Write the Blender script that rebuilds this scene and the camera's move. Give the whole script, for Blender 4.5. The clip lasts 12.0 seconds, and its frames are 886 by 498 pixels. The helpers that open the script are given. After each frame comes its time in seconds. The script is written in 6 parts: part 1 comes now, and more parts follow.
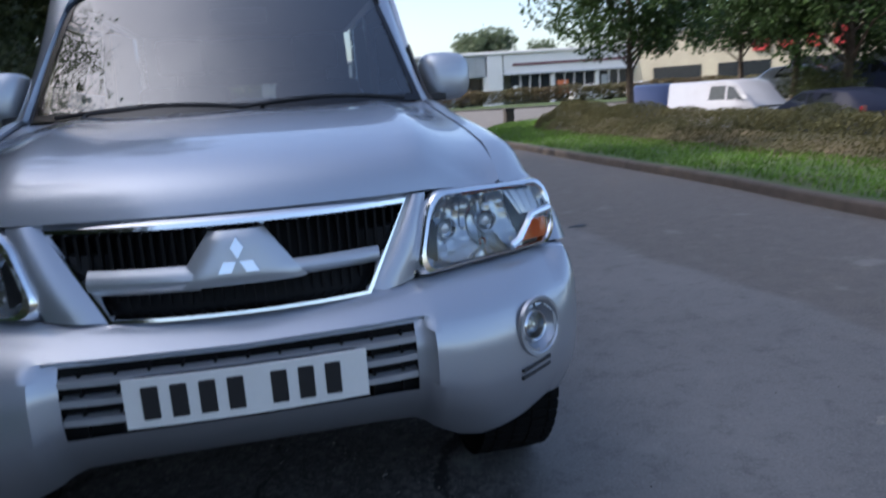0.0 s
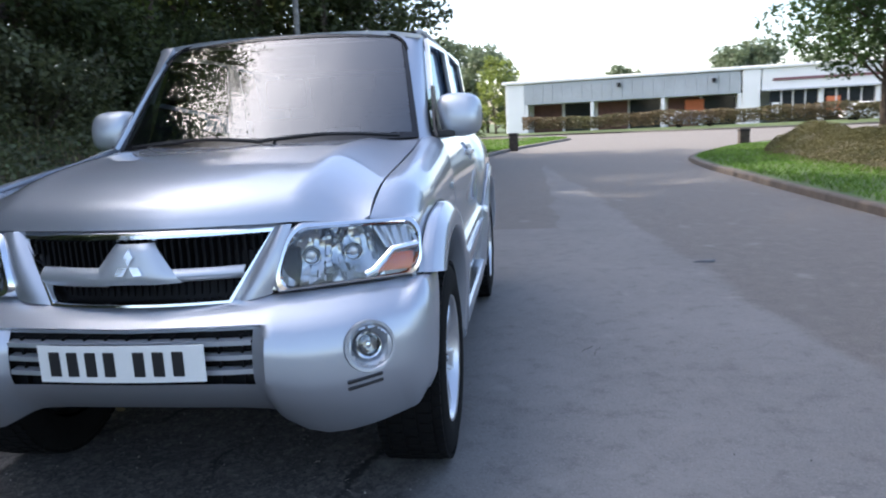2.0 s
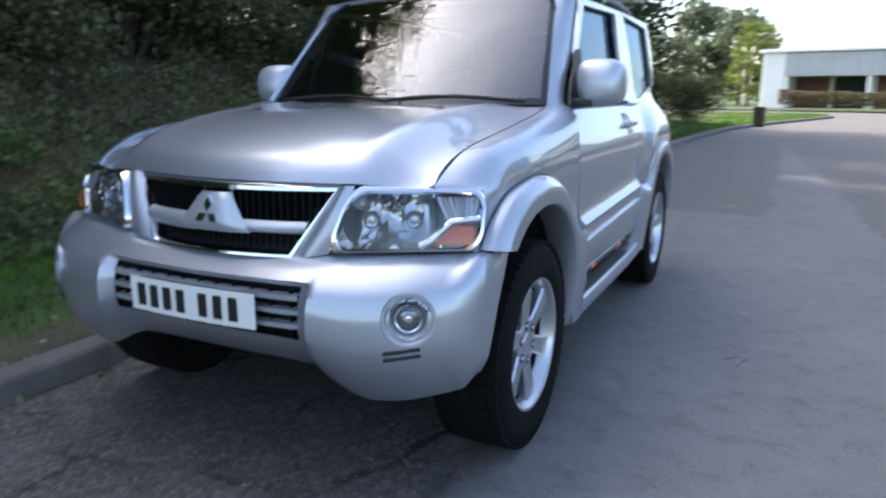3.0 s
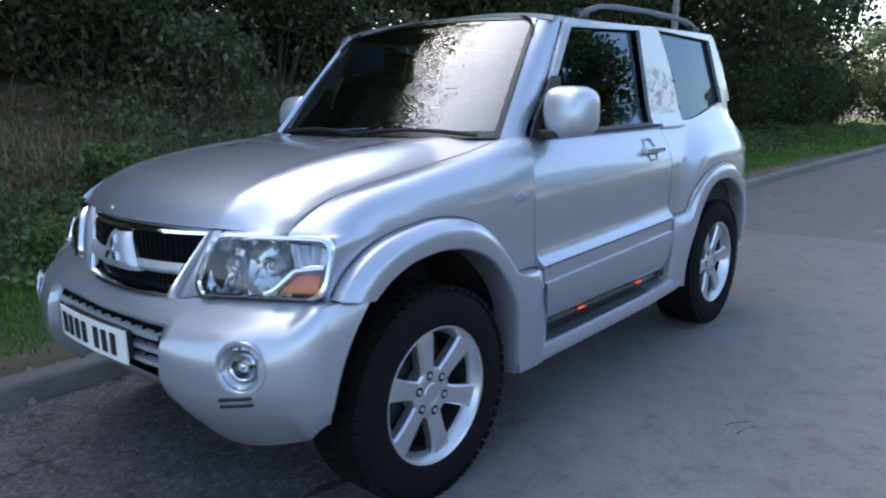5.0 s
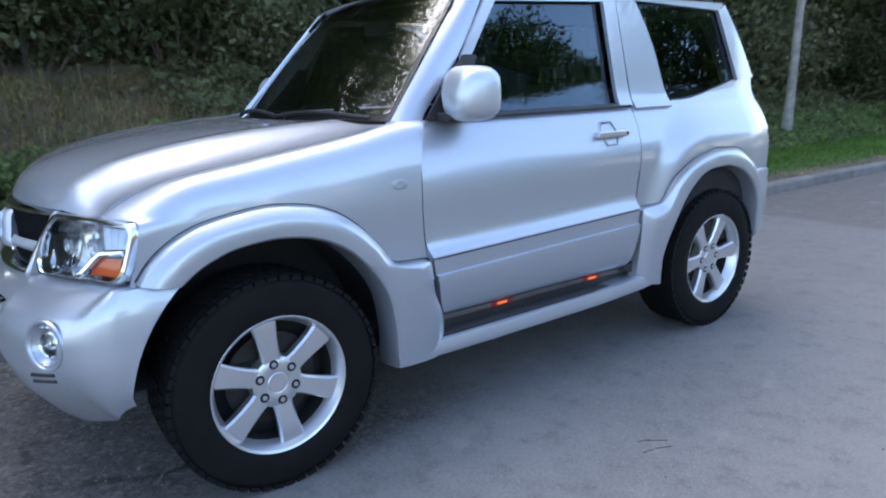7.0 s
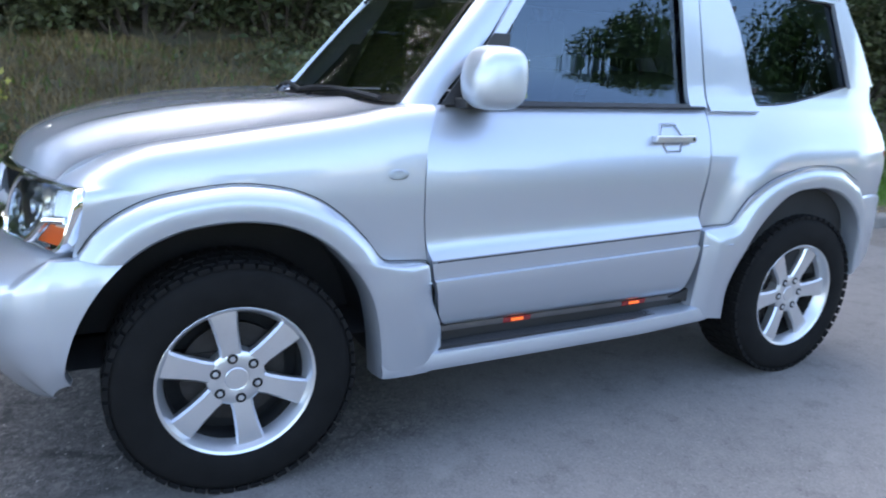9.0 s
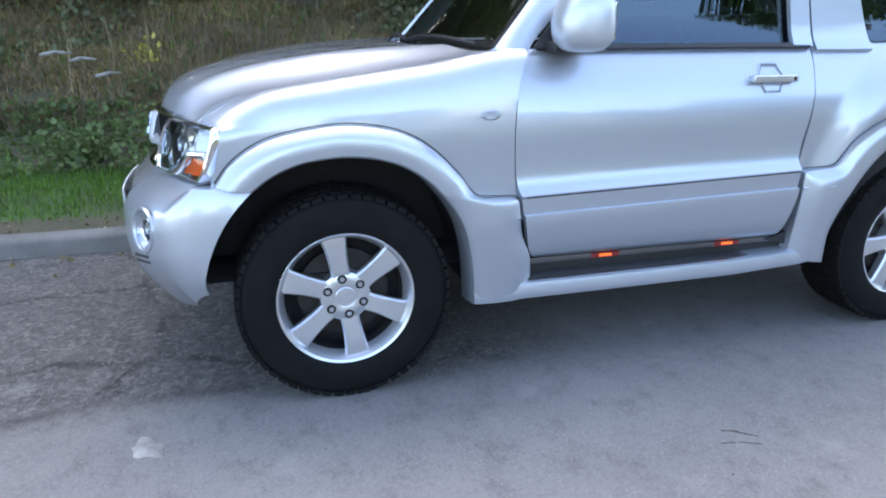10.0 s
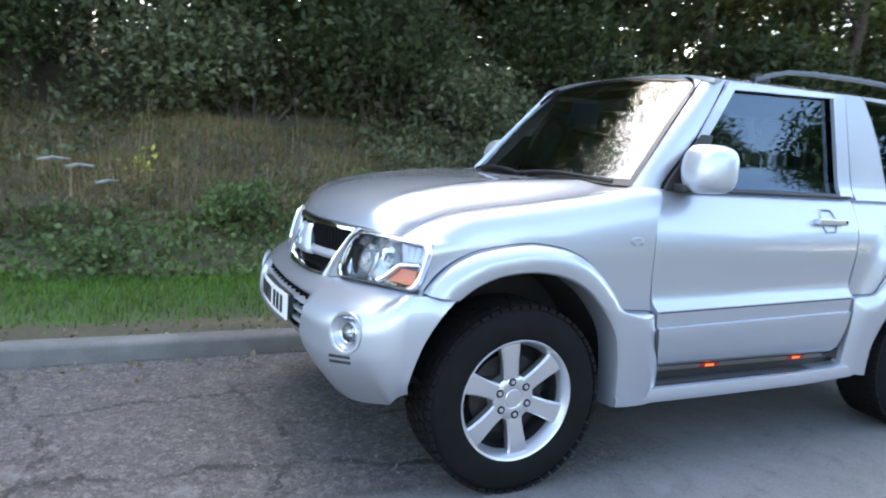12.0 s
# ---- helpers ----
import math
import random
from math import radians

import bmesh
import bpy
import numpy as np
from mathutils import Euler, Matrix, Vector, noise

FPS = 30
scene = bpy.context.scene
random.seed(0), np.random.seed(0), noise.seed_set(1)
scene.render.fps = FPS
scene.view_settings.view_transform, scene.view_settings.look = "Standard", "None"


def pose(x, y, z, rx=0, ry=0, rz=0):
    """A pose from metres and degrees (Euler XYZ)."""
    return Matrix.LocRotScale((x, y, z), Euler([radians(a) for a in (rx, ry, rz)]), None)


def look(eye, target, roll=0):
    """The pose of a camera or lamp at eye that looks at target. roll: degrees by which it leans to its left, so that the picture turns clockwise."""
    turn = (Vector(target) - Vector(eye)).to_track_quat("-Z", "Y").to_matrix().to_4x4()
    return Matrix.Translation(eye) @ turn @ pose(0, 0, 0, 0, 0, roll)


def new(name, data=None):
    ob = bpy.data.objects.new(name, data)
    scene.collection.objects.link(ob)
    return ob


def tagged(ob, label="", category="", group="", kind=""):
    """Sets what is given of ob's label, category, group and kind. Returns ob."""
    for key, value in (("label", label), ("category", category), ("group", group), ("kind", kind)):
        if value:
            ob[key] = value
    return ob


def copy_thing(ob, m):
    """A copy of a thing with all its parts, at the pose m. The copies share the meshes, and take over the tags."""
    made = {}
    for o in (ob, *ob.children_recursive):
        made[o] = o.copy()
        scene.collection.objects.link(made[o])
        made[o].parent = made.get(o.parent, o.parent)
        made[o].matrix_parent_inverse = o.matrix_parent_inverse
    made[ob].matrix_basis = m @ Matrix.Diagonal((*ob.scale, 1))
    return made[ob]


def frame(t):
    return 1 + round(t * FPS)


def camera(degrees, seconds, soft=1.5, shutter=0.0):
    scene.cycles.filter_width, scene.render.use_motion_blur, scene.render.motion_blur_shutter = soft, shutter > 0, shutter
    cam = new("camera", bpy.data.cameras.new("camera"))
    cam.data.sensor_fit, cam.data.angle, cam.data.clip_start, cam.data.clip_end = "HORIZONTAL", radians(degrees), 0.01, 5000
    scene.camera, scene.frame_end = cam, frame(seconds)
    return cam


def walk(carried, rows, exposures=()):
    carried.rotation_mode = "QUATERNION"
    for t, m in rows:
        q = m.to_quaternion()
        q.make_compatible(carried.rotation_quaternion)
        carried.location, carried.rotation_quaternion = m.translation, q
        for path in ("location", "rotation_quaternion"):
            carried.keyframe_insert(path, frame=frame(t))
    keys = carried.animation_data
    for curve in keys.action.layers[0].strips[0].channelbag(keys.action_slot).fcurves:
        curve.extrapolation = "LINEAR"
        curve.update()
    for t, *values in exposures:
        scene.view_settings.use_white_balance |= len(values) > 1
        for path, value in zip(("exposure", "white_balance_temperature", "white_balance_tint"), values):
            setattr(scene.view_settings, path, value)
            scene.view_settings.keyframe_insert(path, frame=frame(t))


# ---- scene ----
cam = camera(65.0, 12.0, soft=2.0, shutter=0.3)
PATH = [
    (0, (0.124, -2.272, 1.234), (0.543, -0.363, 0.808), -3.5),
    (0.5, (0.331, -2.399, 1.243), (0.518, -0.504, 0.63), -3.3),
    (1, (0.631, -2.466, 1.235), (0.839, -0.56, 0.666), -7.3),
    (1.5, (0.958, -2.576, 1.252), (0.993, -0.613, 0.868), -3.3),
    (2, (1.208, -2.59, 1.276), (0.95, -0.638, 0.927), -2.8),
    (2.5, (1.457, -2.436, 1.297), (0.992, -0.518, 0.974), -1.5),
    (3, (1.644, -2.309, 1.274), (0.781, -0.558, 0.839), 0.1),
    (3.2, (1.792, -2.312, 1.297), (0.759, -0.657, 0.855), 0.5),
    (4.8, (2.301, -1.738, 1.379), (0.972, -0.302, 0.961), -2.1),
    (5, (2.405, -1.662, 1.374), (1.1, -0.203, 0.962), -1.3),
    (5.5, (2.701, -1.498, 1.398), (1.246, -0.197, 0.965), 1.6),
    (6, (2.814, -1.35, 1.39), (1.425, 0.017, 0.939), -0.4),
    (6.5, (2.86, -1.062, 1.403), (1.406, 0.231, 0.939), 3.1),
    (7, (2.991, -0.846, 1.371), (1.421, 0.303, 0.904), -1.7),
    (7.2, (3.091, -0.734, 1.34), (1.442, 0.295, 0.868), -1.4),
    (8.8, (2.918, -0.364, 1.345), (1.217, 0.561, 0.845), 1.6),
    (9, (2.926, -0.34, 1.345), (1.196, 0.532, 0.846), 2.3),
    (9.5, (3.074, -0.283, 1.304), (1.265, 0.348, 0.731), 3.5),
    (10, (3.17, -0.322, 1.319), (1.347, 0.216, 0.699), 0.3),
    (10.5, (3.309, -0.525, 1.306), (1.542, 0.227, 0.745), -1.3),
    (11, (3.331, -0.751, 1.296), (1.584, -0.01, 0.665), 4.9),
    (11.5, (3.181, -1.089, 1.31), (1.375, -0.454, 0.728), 0.8),
    (11.9, (3.132, -1.314, 1.324), (1.317, -0.529, 1.024), 3.8),
    (12, (3.103, -1.401, 1.318), (1.308, -0.563, 1.045), 3.9),
]
# the clip's camera brightens and warms its picture as the bright sky leaves the view
EXPOSURES = [(0.0, 0.54, 6200, 14), (0.5, 0.84, 6300, 14), (1.0, 1.18, 6450, 14), (2.5, 1.36, 6600, 13), (5.5, 1.44, 6350, 12), (6.5, 1.77, 6450, 12), (9.0, 2.28, 6700, 12), (12.0, 2.47, 7050, 11)]
walk(cam, [(t, look(eye, target, roll)) for t, eye, target, roll in PATH], EXPOSURES)

# ---- light ----
SUN_AZ, SUN_EL = radians(163), radians(42.5)   # angle from +x towards +y, and height
world = bpy.data.worlds.new("world")
scene.world = world
world.use_nodes = True
wn = world.node_tree.nodes
sky = wn.new("ShaderNodeTexSky")
sky.sky_type, sky.sun_disc = "NISHITA", False
sky.sun_elevation, sky.sun_rotation = SUN_EL, radians(90) - SUN_AZ
sky.dust_density, sky.air_density, sky.ozone_density = 2.0, 1.0, 1.2
wn["Background"].inputs["Strength"].default_value = 0.2
wl = world.node_tree.links
wl.new(sky.outputs[0], wn["Background"].inputs["Color"])
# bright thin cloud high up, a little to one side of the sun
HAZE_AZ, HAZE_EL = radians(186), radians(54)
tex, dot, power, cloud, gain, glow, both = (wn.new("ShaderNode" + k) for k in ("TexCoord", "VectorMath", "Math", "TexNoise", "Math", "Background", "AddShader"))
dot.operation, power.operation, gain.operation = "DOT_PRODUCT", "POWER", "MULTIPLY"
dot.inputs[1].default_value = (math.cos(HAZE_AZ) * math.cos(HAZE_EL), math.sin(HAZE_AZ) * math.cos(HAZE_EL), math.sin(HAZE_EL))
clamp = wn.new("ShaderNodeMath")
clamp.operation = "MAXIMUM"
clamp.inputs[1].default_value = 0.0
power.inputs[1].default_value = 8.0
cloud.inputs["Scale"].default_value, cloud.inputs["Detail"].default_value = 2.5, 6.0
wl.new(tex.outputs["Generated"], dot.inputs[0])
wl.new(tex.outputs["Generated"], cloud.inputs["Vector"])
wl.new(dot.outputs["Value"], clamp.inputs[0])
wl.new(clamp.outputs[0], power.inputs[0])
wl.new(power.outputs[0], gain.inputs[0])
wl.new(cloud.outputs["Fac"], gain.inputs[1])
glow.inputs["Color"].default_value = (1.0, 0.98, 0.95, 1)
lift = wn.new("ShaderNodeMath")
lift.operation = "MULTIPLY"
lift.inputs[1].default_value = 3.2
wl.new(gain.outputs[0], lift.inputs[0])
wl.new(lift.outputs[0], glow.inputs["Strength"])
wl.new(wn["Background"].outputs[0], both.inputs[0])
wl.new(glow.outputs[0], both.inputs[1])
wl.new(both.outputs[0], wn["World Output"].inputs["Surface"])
sun = new("sun", bpy.data.lights.new("sun", "SUN"))
sun.data.energy, sun.data.angle, sun.data.color = 3.5, radians(0.5), (1.0, 0.93, 0.82)
sun.matrix_world = look((0, 0, 0), (-math.cos(SUN_AZ) * math.cos(SUN_EL), -math.sin(SUN_AZ) * math.cos(SUN_EL), -math.sin(SUN_EL)))
sun.location = (-30, 40, 40)


# ---- materials ----
def material(name, base, rough=0.6, metal=0.0, vary=0.12, scale=8.0, fine=120.0, bump=0.0, coat=0.0, random_tone=0.0, island=0.0, dark=None, spec=0.5):
    """Principled surface whose colour wanders between base and dark at two scales."""
    m = bpy.data.materials.new(name)
    m.use_nodes = True
    n, l = m.node_tree.nodes, m.node_tree.links
    b = n["Principled BSDF"]
    b.inputs["Roughness"].default_value = rough
    b.inputs["Metallic"].default_value = metal
    b.inputs["Specular IOR Level"].default_value = spec
    b.inputs["Coat Weight"].default_value = coat
    b.inputs["Coat Roughness"].default_value = 0.04
    tc = n.new("ShaderNodeTexCoord")
    big, small = n.new("ShaderNodeTexNoise"), n.new("ShaderNodeTexNoise")
    big.inputs["Scale"].default_value, small.inputs["Scale"].default_value = scale, fine
    big.inputs["Detail"].default_value = 6.0
    add = n.new("ShaderNodeMath")
    add.operation = "MULTIPLY_ADD"
    add.inputs[1].default_value = 0.4
    for t in (big, small):
        l.new(tc.outputs["Object"], t.inputs["Vector"])
    l.new(small.outputs["Fac"], add.inputs[0])
    l.new(big.outputs["Fac"], add.inputs[2])
    ramp = n.new("ShaderNodeMapRange")
    ramp.inputs["From Min"].default_value, ramp.inputs["From Max"].default_value = 0.45, 0.95
    l.new(add.outputs[0], ramp.inputs["Value"])
    mix = n.new("ShaderNodeMix")
    mix.data_type = "RGBA"
    dark = dark or tuple(c * (1 - 2 * vary) for c in base)
    mix.inputs["A"].default_value = (*dark, 1)
    mix.inputs["B"].default_value = (*base, 1)
    l.new(ramp.outputs["Result"], mix.inputs["Factor"])
    out = mix.outputs["Result"]
    if random_tone or island:
        src = n.new("ShaderNodeObjectInfo").outputs["Random"] if random_tone else n.new("ShaderNodeNewGeometry").outputs["Random Per Island"]
        amount = random_tone or island
        span = n.new("ShaderNodeMapRange")
        span.inputs["To Min"].default_value, span.inputs["To Max"].default_value = 1 - amount, 1 + amount
        l.new(src, span.inputs["Value"])
        hsv = n.new("ShaderNodeHueSaturation")
        l.new(out, hsv.inputs["Color"])
        l.new(span.outputs["Result"], hsv.inputs["Value"])
        out = hsv.outputs["Color"]
    l.new(out, b.inputs["Base Color"])
    if bump:
        bp = n.new("ShaderNodeBump")
        bp.inputs["Strength"].default_value, bp.inputs["Distance"].default_value = bump, 0.01
        l.new(add.outputs[0], bp.inputs["Height"])
        l.new(bp.outputs["Normal"], b.inputs["Normal"])
    return m


def leaf_material(name, base, dark, through_light=0.35, rough=0.5, island=0.42):
    m = material(name, base, rough, vary=0.3, scale=0.8, fine=6.0, island=island, dark=dark, spec=0.3)
    n, l = m.node_tree.nodes, m.node_tree.links
    b = n["Principled BSDF"]
    tr = n.new("ShaderNodeBsdfTranslucent")
    hsv = next(x for x in n if x.type == "HUE_SAT")
    l.new(hsv.outputs["Color"], tr.inputs["Color"])
    mx = n.new("ShaderNodeMixShader")
    mx.inputs[0].default_value = through_light
    l.new(b.outputs[0], mx.inputs[1])
    l.new(tr.outputs[0], mx.inputs[2])
    l.new(mx.outputs[0], n["Material Output"].inputs["Surface"])
    return m


def glass(name, tint, rough=0.0, ior=1.5, mirror=(1.0, 1.0, 1.0)):
    """A thin pane: what passes through is tinted, what is mirrored follows Fresnel."""
    m = bpy.data.materials.new(name)
    m.use_nodes = True
    n, l = m.node_tree.nodes, m.node_tree.links
    n.remove(n["Principled BSDF"])
    t, g, mx, fr = (n.new("ShaderNode" + k) for k in ("BsdfTransparent", "BsdfGlossy", "MixShader", "Fresnel"))
    t.inputs["Color"].default_value = (*tint, 1)
    g.inputs["Roughness"].default_value = rough
    g.inputs["Color"].default_value = (*mirror, 1)
    fr.inputs["IOR"].default_value = ior
    l.new(fr.outputs[0], mx.inputs[0])
    l.new(t.outputs[0], mx.inputs[1])
    l.new(g.outputs[0], mx.inputs[2])
    l.new(mx.outputs[0], n["Material Output"].inputs["Surface"])
    return m


SILVER = material("silver_paint", (0.415, 0.445, 0.50), 0.40, 0.72, vary=0.01, scale=3, fine=2600, coat=1.0)
SILVER.node_tree.nodes["Principled BSDF"].inputs["Coat IOR"].default_value = 1.65
SILVER.node_tree.nodes["Principled BSDF"].inputs["Coat Roughness"].default_value = 0.015
SILVER_TRIM = material("silver_plastic", (0.50, 0.53, 0.57), 0.38, 0.6, vary=0.03, scale=4, fine=700, coat=0.3)
CHROME = material("chrome", (0.82, 0.83, 0.85), 0.07, 1.0, vary=0.02)
ALLOY = material("alloy", (0.62, 0.63, 0.66), 0.32, 0.85, vary=0.04, scale=10, coat=0.3)
BLACK = material("black_plastic", (0.018, 0.018, 0.02), 0.5, vary=0.2, fine=400, bump=0.05)
GRILLE_BLACK = material("grille_black", (0.005, 0.005, 0.006), 0.6, vary=0.1, spec=0.2)
GLOSS_BLACK = material("black_trim", (0.01, 0.01, 0.012), 0.2, vary=0.1)
RUBBER = material("tyre_rubber", (0.009, 0.0088, 0.009), 0.8, vary=0.2, scale=14, fine=200, bump=0.15, spec=0.12)
DARK = material("dark_steel", (0.010, 0.010, 0.011), 0.8, vary=0.25, scale=10)
SEAT = material("seat_fabric", (0.045, 0.045, 0.05), 0.85, vary=0.2, fine=300, bump=0.1)
AMBER = material("amber_lens", (0.68, 0.12, 0.02), 0.22, vary=0.1, fine=300)
RED = material("red_lens", (0.20, 0.008, 0.012), 0.12, vary=0.1, coat=0.6)
PLATE = material("plate_white", (0.80, 0.80, 0.78), 0.35, vary=0.03)
GLASS = glass("window_glass", (0.50, 0.54, 0.54), ior=2.2)
# blue mirror colour puts the sky's deep blue into the side glass reflections
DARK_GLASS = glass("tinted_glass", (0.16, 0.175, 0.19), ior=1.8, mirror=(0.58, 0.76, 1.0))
LENS = glass("lamp_lens", (0.92, 0.94, 0.95))
WHITE_PAINT = material("white_paint", (0.78, 0.79, 0.80), 0.35, vary=0.04, scale=2, coat=0.5)
BLUE_PAINT = material("blue_paint", (0.02, 0.032, 0.085), 0.45, 0.1, vary=0.05, coat=0.25)
DARK_PAINT = material("dark_paint", (0.012, 0.014, 0.028), 0.55, 0.0, vary=0.05, spec=0.2)
GREY_PAINT = material("grey_paint", (0.30, 0.33, 0.37), 0.3, 0.5, vary=0.05, coat=0.7)
KERB = material("kerb_concrete", (0.175, 0.162, 0.147), 0.9, vary=0.2, scale=5, fine=90, bump=0.35, random_tone=0.12)
BARK = material("bark", (0.10, 0.075, 0.055), 0.95, vary=0.3, scale=9, fine=60, bump=0.6)
PALE_BARK = material("pale_bark", (0.33, 0.31, 0.28), 0.9, vary=0.3, scale=9, fine=60, bump=0.4)
SOIL = material("bank_soil", (0.125, 0.095, 0.055), 0.95, vary=0.3, scale=1.2, fine=30, bump=0.6, dark=(0.035, 0.04, 0.02))
TURF = material("turf", (0.05, 0.10, 0.02), 0.95, vary=0.3, scale=1.5, fine=60, bump=0.6, dark=(0.05, 0.055, 0.022))
LEAF = leaf_material("leaf", (0.055, 0.10, 0.026), (0.022, 0.045, 0.015))
WOOD_LEAF = leaf_material("wood_leaf", (0.082, 0.102, 0.038), (0.04, 0.052, 0.022), 0.45)
# light green of nettles, brightened further to stand for dappled sun
NETTLE = leaf_material("nettle_leaf", (0.16, 0.22, 0.07), (0.08, 0.11, 0.04), 0.35)
BRAMBLE = leaf_material("bramble_leaf", (0.13, 0.15, 0.065), (0.075, 0.075, 0.042), 0.3)
GRASS = leaf_material("grass_blade", (0.115, 0.225, 0.03), (0.07, 0.14, 0.02), 0.4)
BROWN_GRASS = leaf_material("brown_grass", (0.30, 0.215, 0.105), (0.15, 0.11, 0.055), 0.3)
DRY = leaf_material("dry_grass", (0.34, 0.27, 0.15), (0.17, 0.14, 0.08), 0.3)
RAIL = material("rail_metal", (0.085, 0.09, 0.10), 0.45, 0.4, vary=0.05)
YELLOW_LEAF = leaf_material("yellow_leaf", (0.55, 0.48, 0.12), (0.36, 0.33, 0.08), 0.4)
LIME_LEAF = leaf_material("lime_leaf", (0.20, 0.24, 0.05), (0.10, 0.14, 0.04), 0.4)
SILL_METAL = material("sill_metal", (0.16, 0.16, 0.17), 0.32, 0.8, vary=0.1, scale=12)
# the van is white; shade under the trees is put into this grey
VAN_PAINT = material("pale_grey_paint", (0.36, 0.36, 0.39), 0.35, vary=0.05, scale=2, coat=0.4)
LIT_AMBER = material("lit_amber_lens", (0.75, 0.13, 0.02), 0.15, vary=0.1, fine=300, coat=0.6)
LIT_AMBER.node_tree.nodes["Principled BSDF"].inputs["Emission Color"].default_value = (1.0, 0.16, 0.03, 1)
LIT_AMBER.node_tree.nodes["Principled BSDF"].inputs["Emission Strength"].default_value = 0.20
GROUNDCOVER = leaf_material("groundcover_leaf", (0.105, 0.094, 0.034), (0.052, 0.056, 0.021), 0.3, island=0.18)
HEDGE_LEAF = leaf_material("hedge_leaf", (0.13, 0.075, 0.048), (0.09, 0.10, 0.04), 0.3, island=0.2)
HEDGE_LEAF.node_tree.nodes["Noise Texture"].inputs["Scale"].default_value = 0.16
# yellow-green of sun behind the crowns is put into this leaf colour
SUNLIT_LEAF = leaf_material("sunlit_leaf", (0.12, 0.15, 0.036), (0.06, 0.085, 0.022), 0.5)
# haze of distance is mixed into this leaf colour
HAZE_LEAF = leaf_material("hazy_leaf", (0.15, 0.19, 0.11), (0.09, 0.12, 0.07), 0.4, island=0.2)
BROWN_KERB = material("brown_kerb_concrete", (0.105, 0.085, 0.072), 0.9, vary=0.2, scale=5, fine=90, bump=0.35, random_tone=0.12)


def asphalt():
    """Worn road: pale strips where it was resurfaced, stones, scuffs."""
    m = material("asphalt", (0.170, 0.160, 0.152), 0.85, vary=0.16, scale=0.9, fine=260, bump=0.15)
    n, l = m.node_tree.nodes, m.node_tree.links
    b = n["Principled BSDF"]
    first = b.inputs["Base Color"].links[0].from_socket
    tc = n.new("ShaderNodeTexCoord")
    sep = n.new("ShaderNodeSeparateXYZ")
    wob = n.new("ShaderNodeTexNoise")
    wob.inputs["Scale"].default_value, wob.inputs["Detail"].default_value = 0.7, 5.0
    l.new(tc.outputs["Object"], sep.inputs[0])
    l.new(tc.outputs["Object"], wob.inputs["Vector"])

    def calc(op, a, c=0.0, d=0.0):
        k = n.new("ShaderNodeMath")
        k.operation = op
        for i, v in enumerate((a, c, d)):
            if hasattr(v, "node"):
                l.new(v, k.inputs[i])
            else:
                k.inputs[i].default_value = v
        return k.outputs[0]

    def span(v, lo, hi):
        k = n.new("ShaderNodeMapRange")
        k.interpolation_type = "SMOOTHSTEP"
        k.inputs["From Min"].default_value, k.inputs["From Max"].default_value = lo, hi
        l.new(v, k.inputs["Value"])
        return k.outputs["Result"]

    wx = calc("MULTIPLY_ADD", wob.outputs["Fac"], 0.5, sep.outputs["X"])
    wy = calc("MULTIPLY_ADD", wob.outputs["Fac"], 0.6, sep.outputs["Y"])
    # brown older surface beyond the pale wheel lane, and near the left kerb
    lane = calc("MULTIPLY_ADD", wy, 0.07, wx)
    old = span(lane, 3.05, 3.2)
    edge = calc("SUBTRACT", 1.0, span(wx, 0.85, 1.15))
    edge = calc("MULTIPLY", edge, calc("SUBTRACT", 1.0, span(wy, 0.6, 1.5)))
    far_strip = calc("MULTIPLY", calc("SUBTRACT", 1.0, span(wx, 1.75, 1.82)), span(wy, 6.0, 6.1))
    worn = calc("MAXIMUM", calc("MAXIMUM", old, edge), far_strip)

    def blend(fac, a, c, gain):
        k = n.new("ShaderNodeMix")
        k.data_type = "RGBA"
        l.new(calc("MULTIPLY", fac, gain), k.inputs["Factor"])
        l.new(a, k.inputs["A"])
        k.inputs["B"].default_value = (*c, 1)
        return k.outputs["Result"]

    col = blend(worn, first, (0.090, 0.076, 0.064), 0.85)
    # darker again by the kerb, with shade before the car put into the colour
    col = blend(edge, col, (0.040, 0.036, 0.033), 0.88)
    mott = n.new("ShaderNodeTexNoise")
    mott.inputs["Scale"].default_value, mott.inputs["Detail"].default_value = 7.0, 9.0
    mott.inputs["Roughness"].default_value = 0.7
    l.new(tc.outputs["Object"], mott.inputs["Vector"])
    col = blend(span(mott.outputs["Fac"], 0.52, 0.70), col, (0.21, 0.19, 0.17), 0.35)
    col = blend(calc("SUBTRACT", 1.0, span(mott.outputs["Fac"], 0.34, 0.50)), col, (0.04, 0.036, 0.033), 0.4)
    patch = n.new("ShaderNodeTexNoise")
    patch.inputs["Scale"].default_value, patch.inputs["Detail"].default_value = 4.0, 10.0
    patch.inputs["Roughness"].default_value, patch.inputs["Distortion"].default_value = 0.65, 1.2
    l.new(tc.outputs["Object"], patch.inputs["Vector"])
    col = blend(calc("MULTIPLY", edge, span(patch.outputs["Fac"], 0.54, 0.62)), col, (0.115, 0.098, 0.086), 0.55)
    col = blend(calc("MULTIPLY", edge, calc("SUBTRACT", 1.0, span(patch.outputs["Fac"], 0.36, 0.44))), col, (0.018, 0.016, 0.015), 0.6)
    grit = n.new("ShaderNodeTexNoise")
    grit.inputs["Scale"].default_value, grit.inputs["Detail"].default_value = 95.0, 9.0
    grit.inputs["Roughness"].default_value = 0.75
    l.new(tc.outputs["Object"], grit.inputs["Vector"])
    col = blend(span(grit.outputs["Fac"], 0.40, 0.68), col, (0.20, 0.19, 0.175), 0.55)
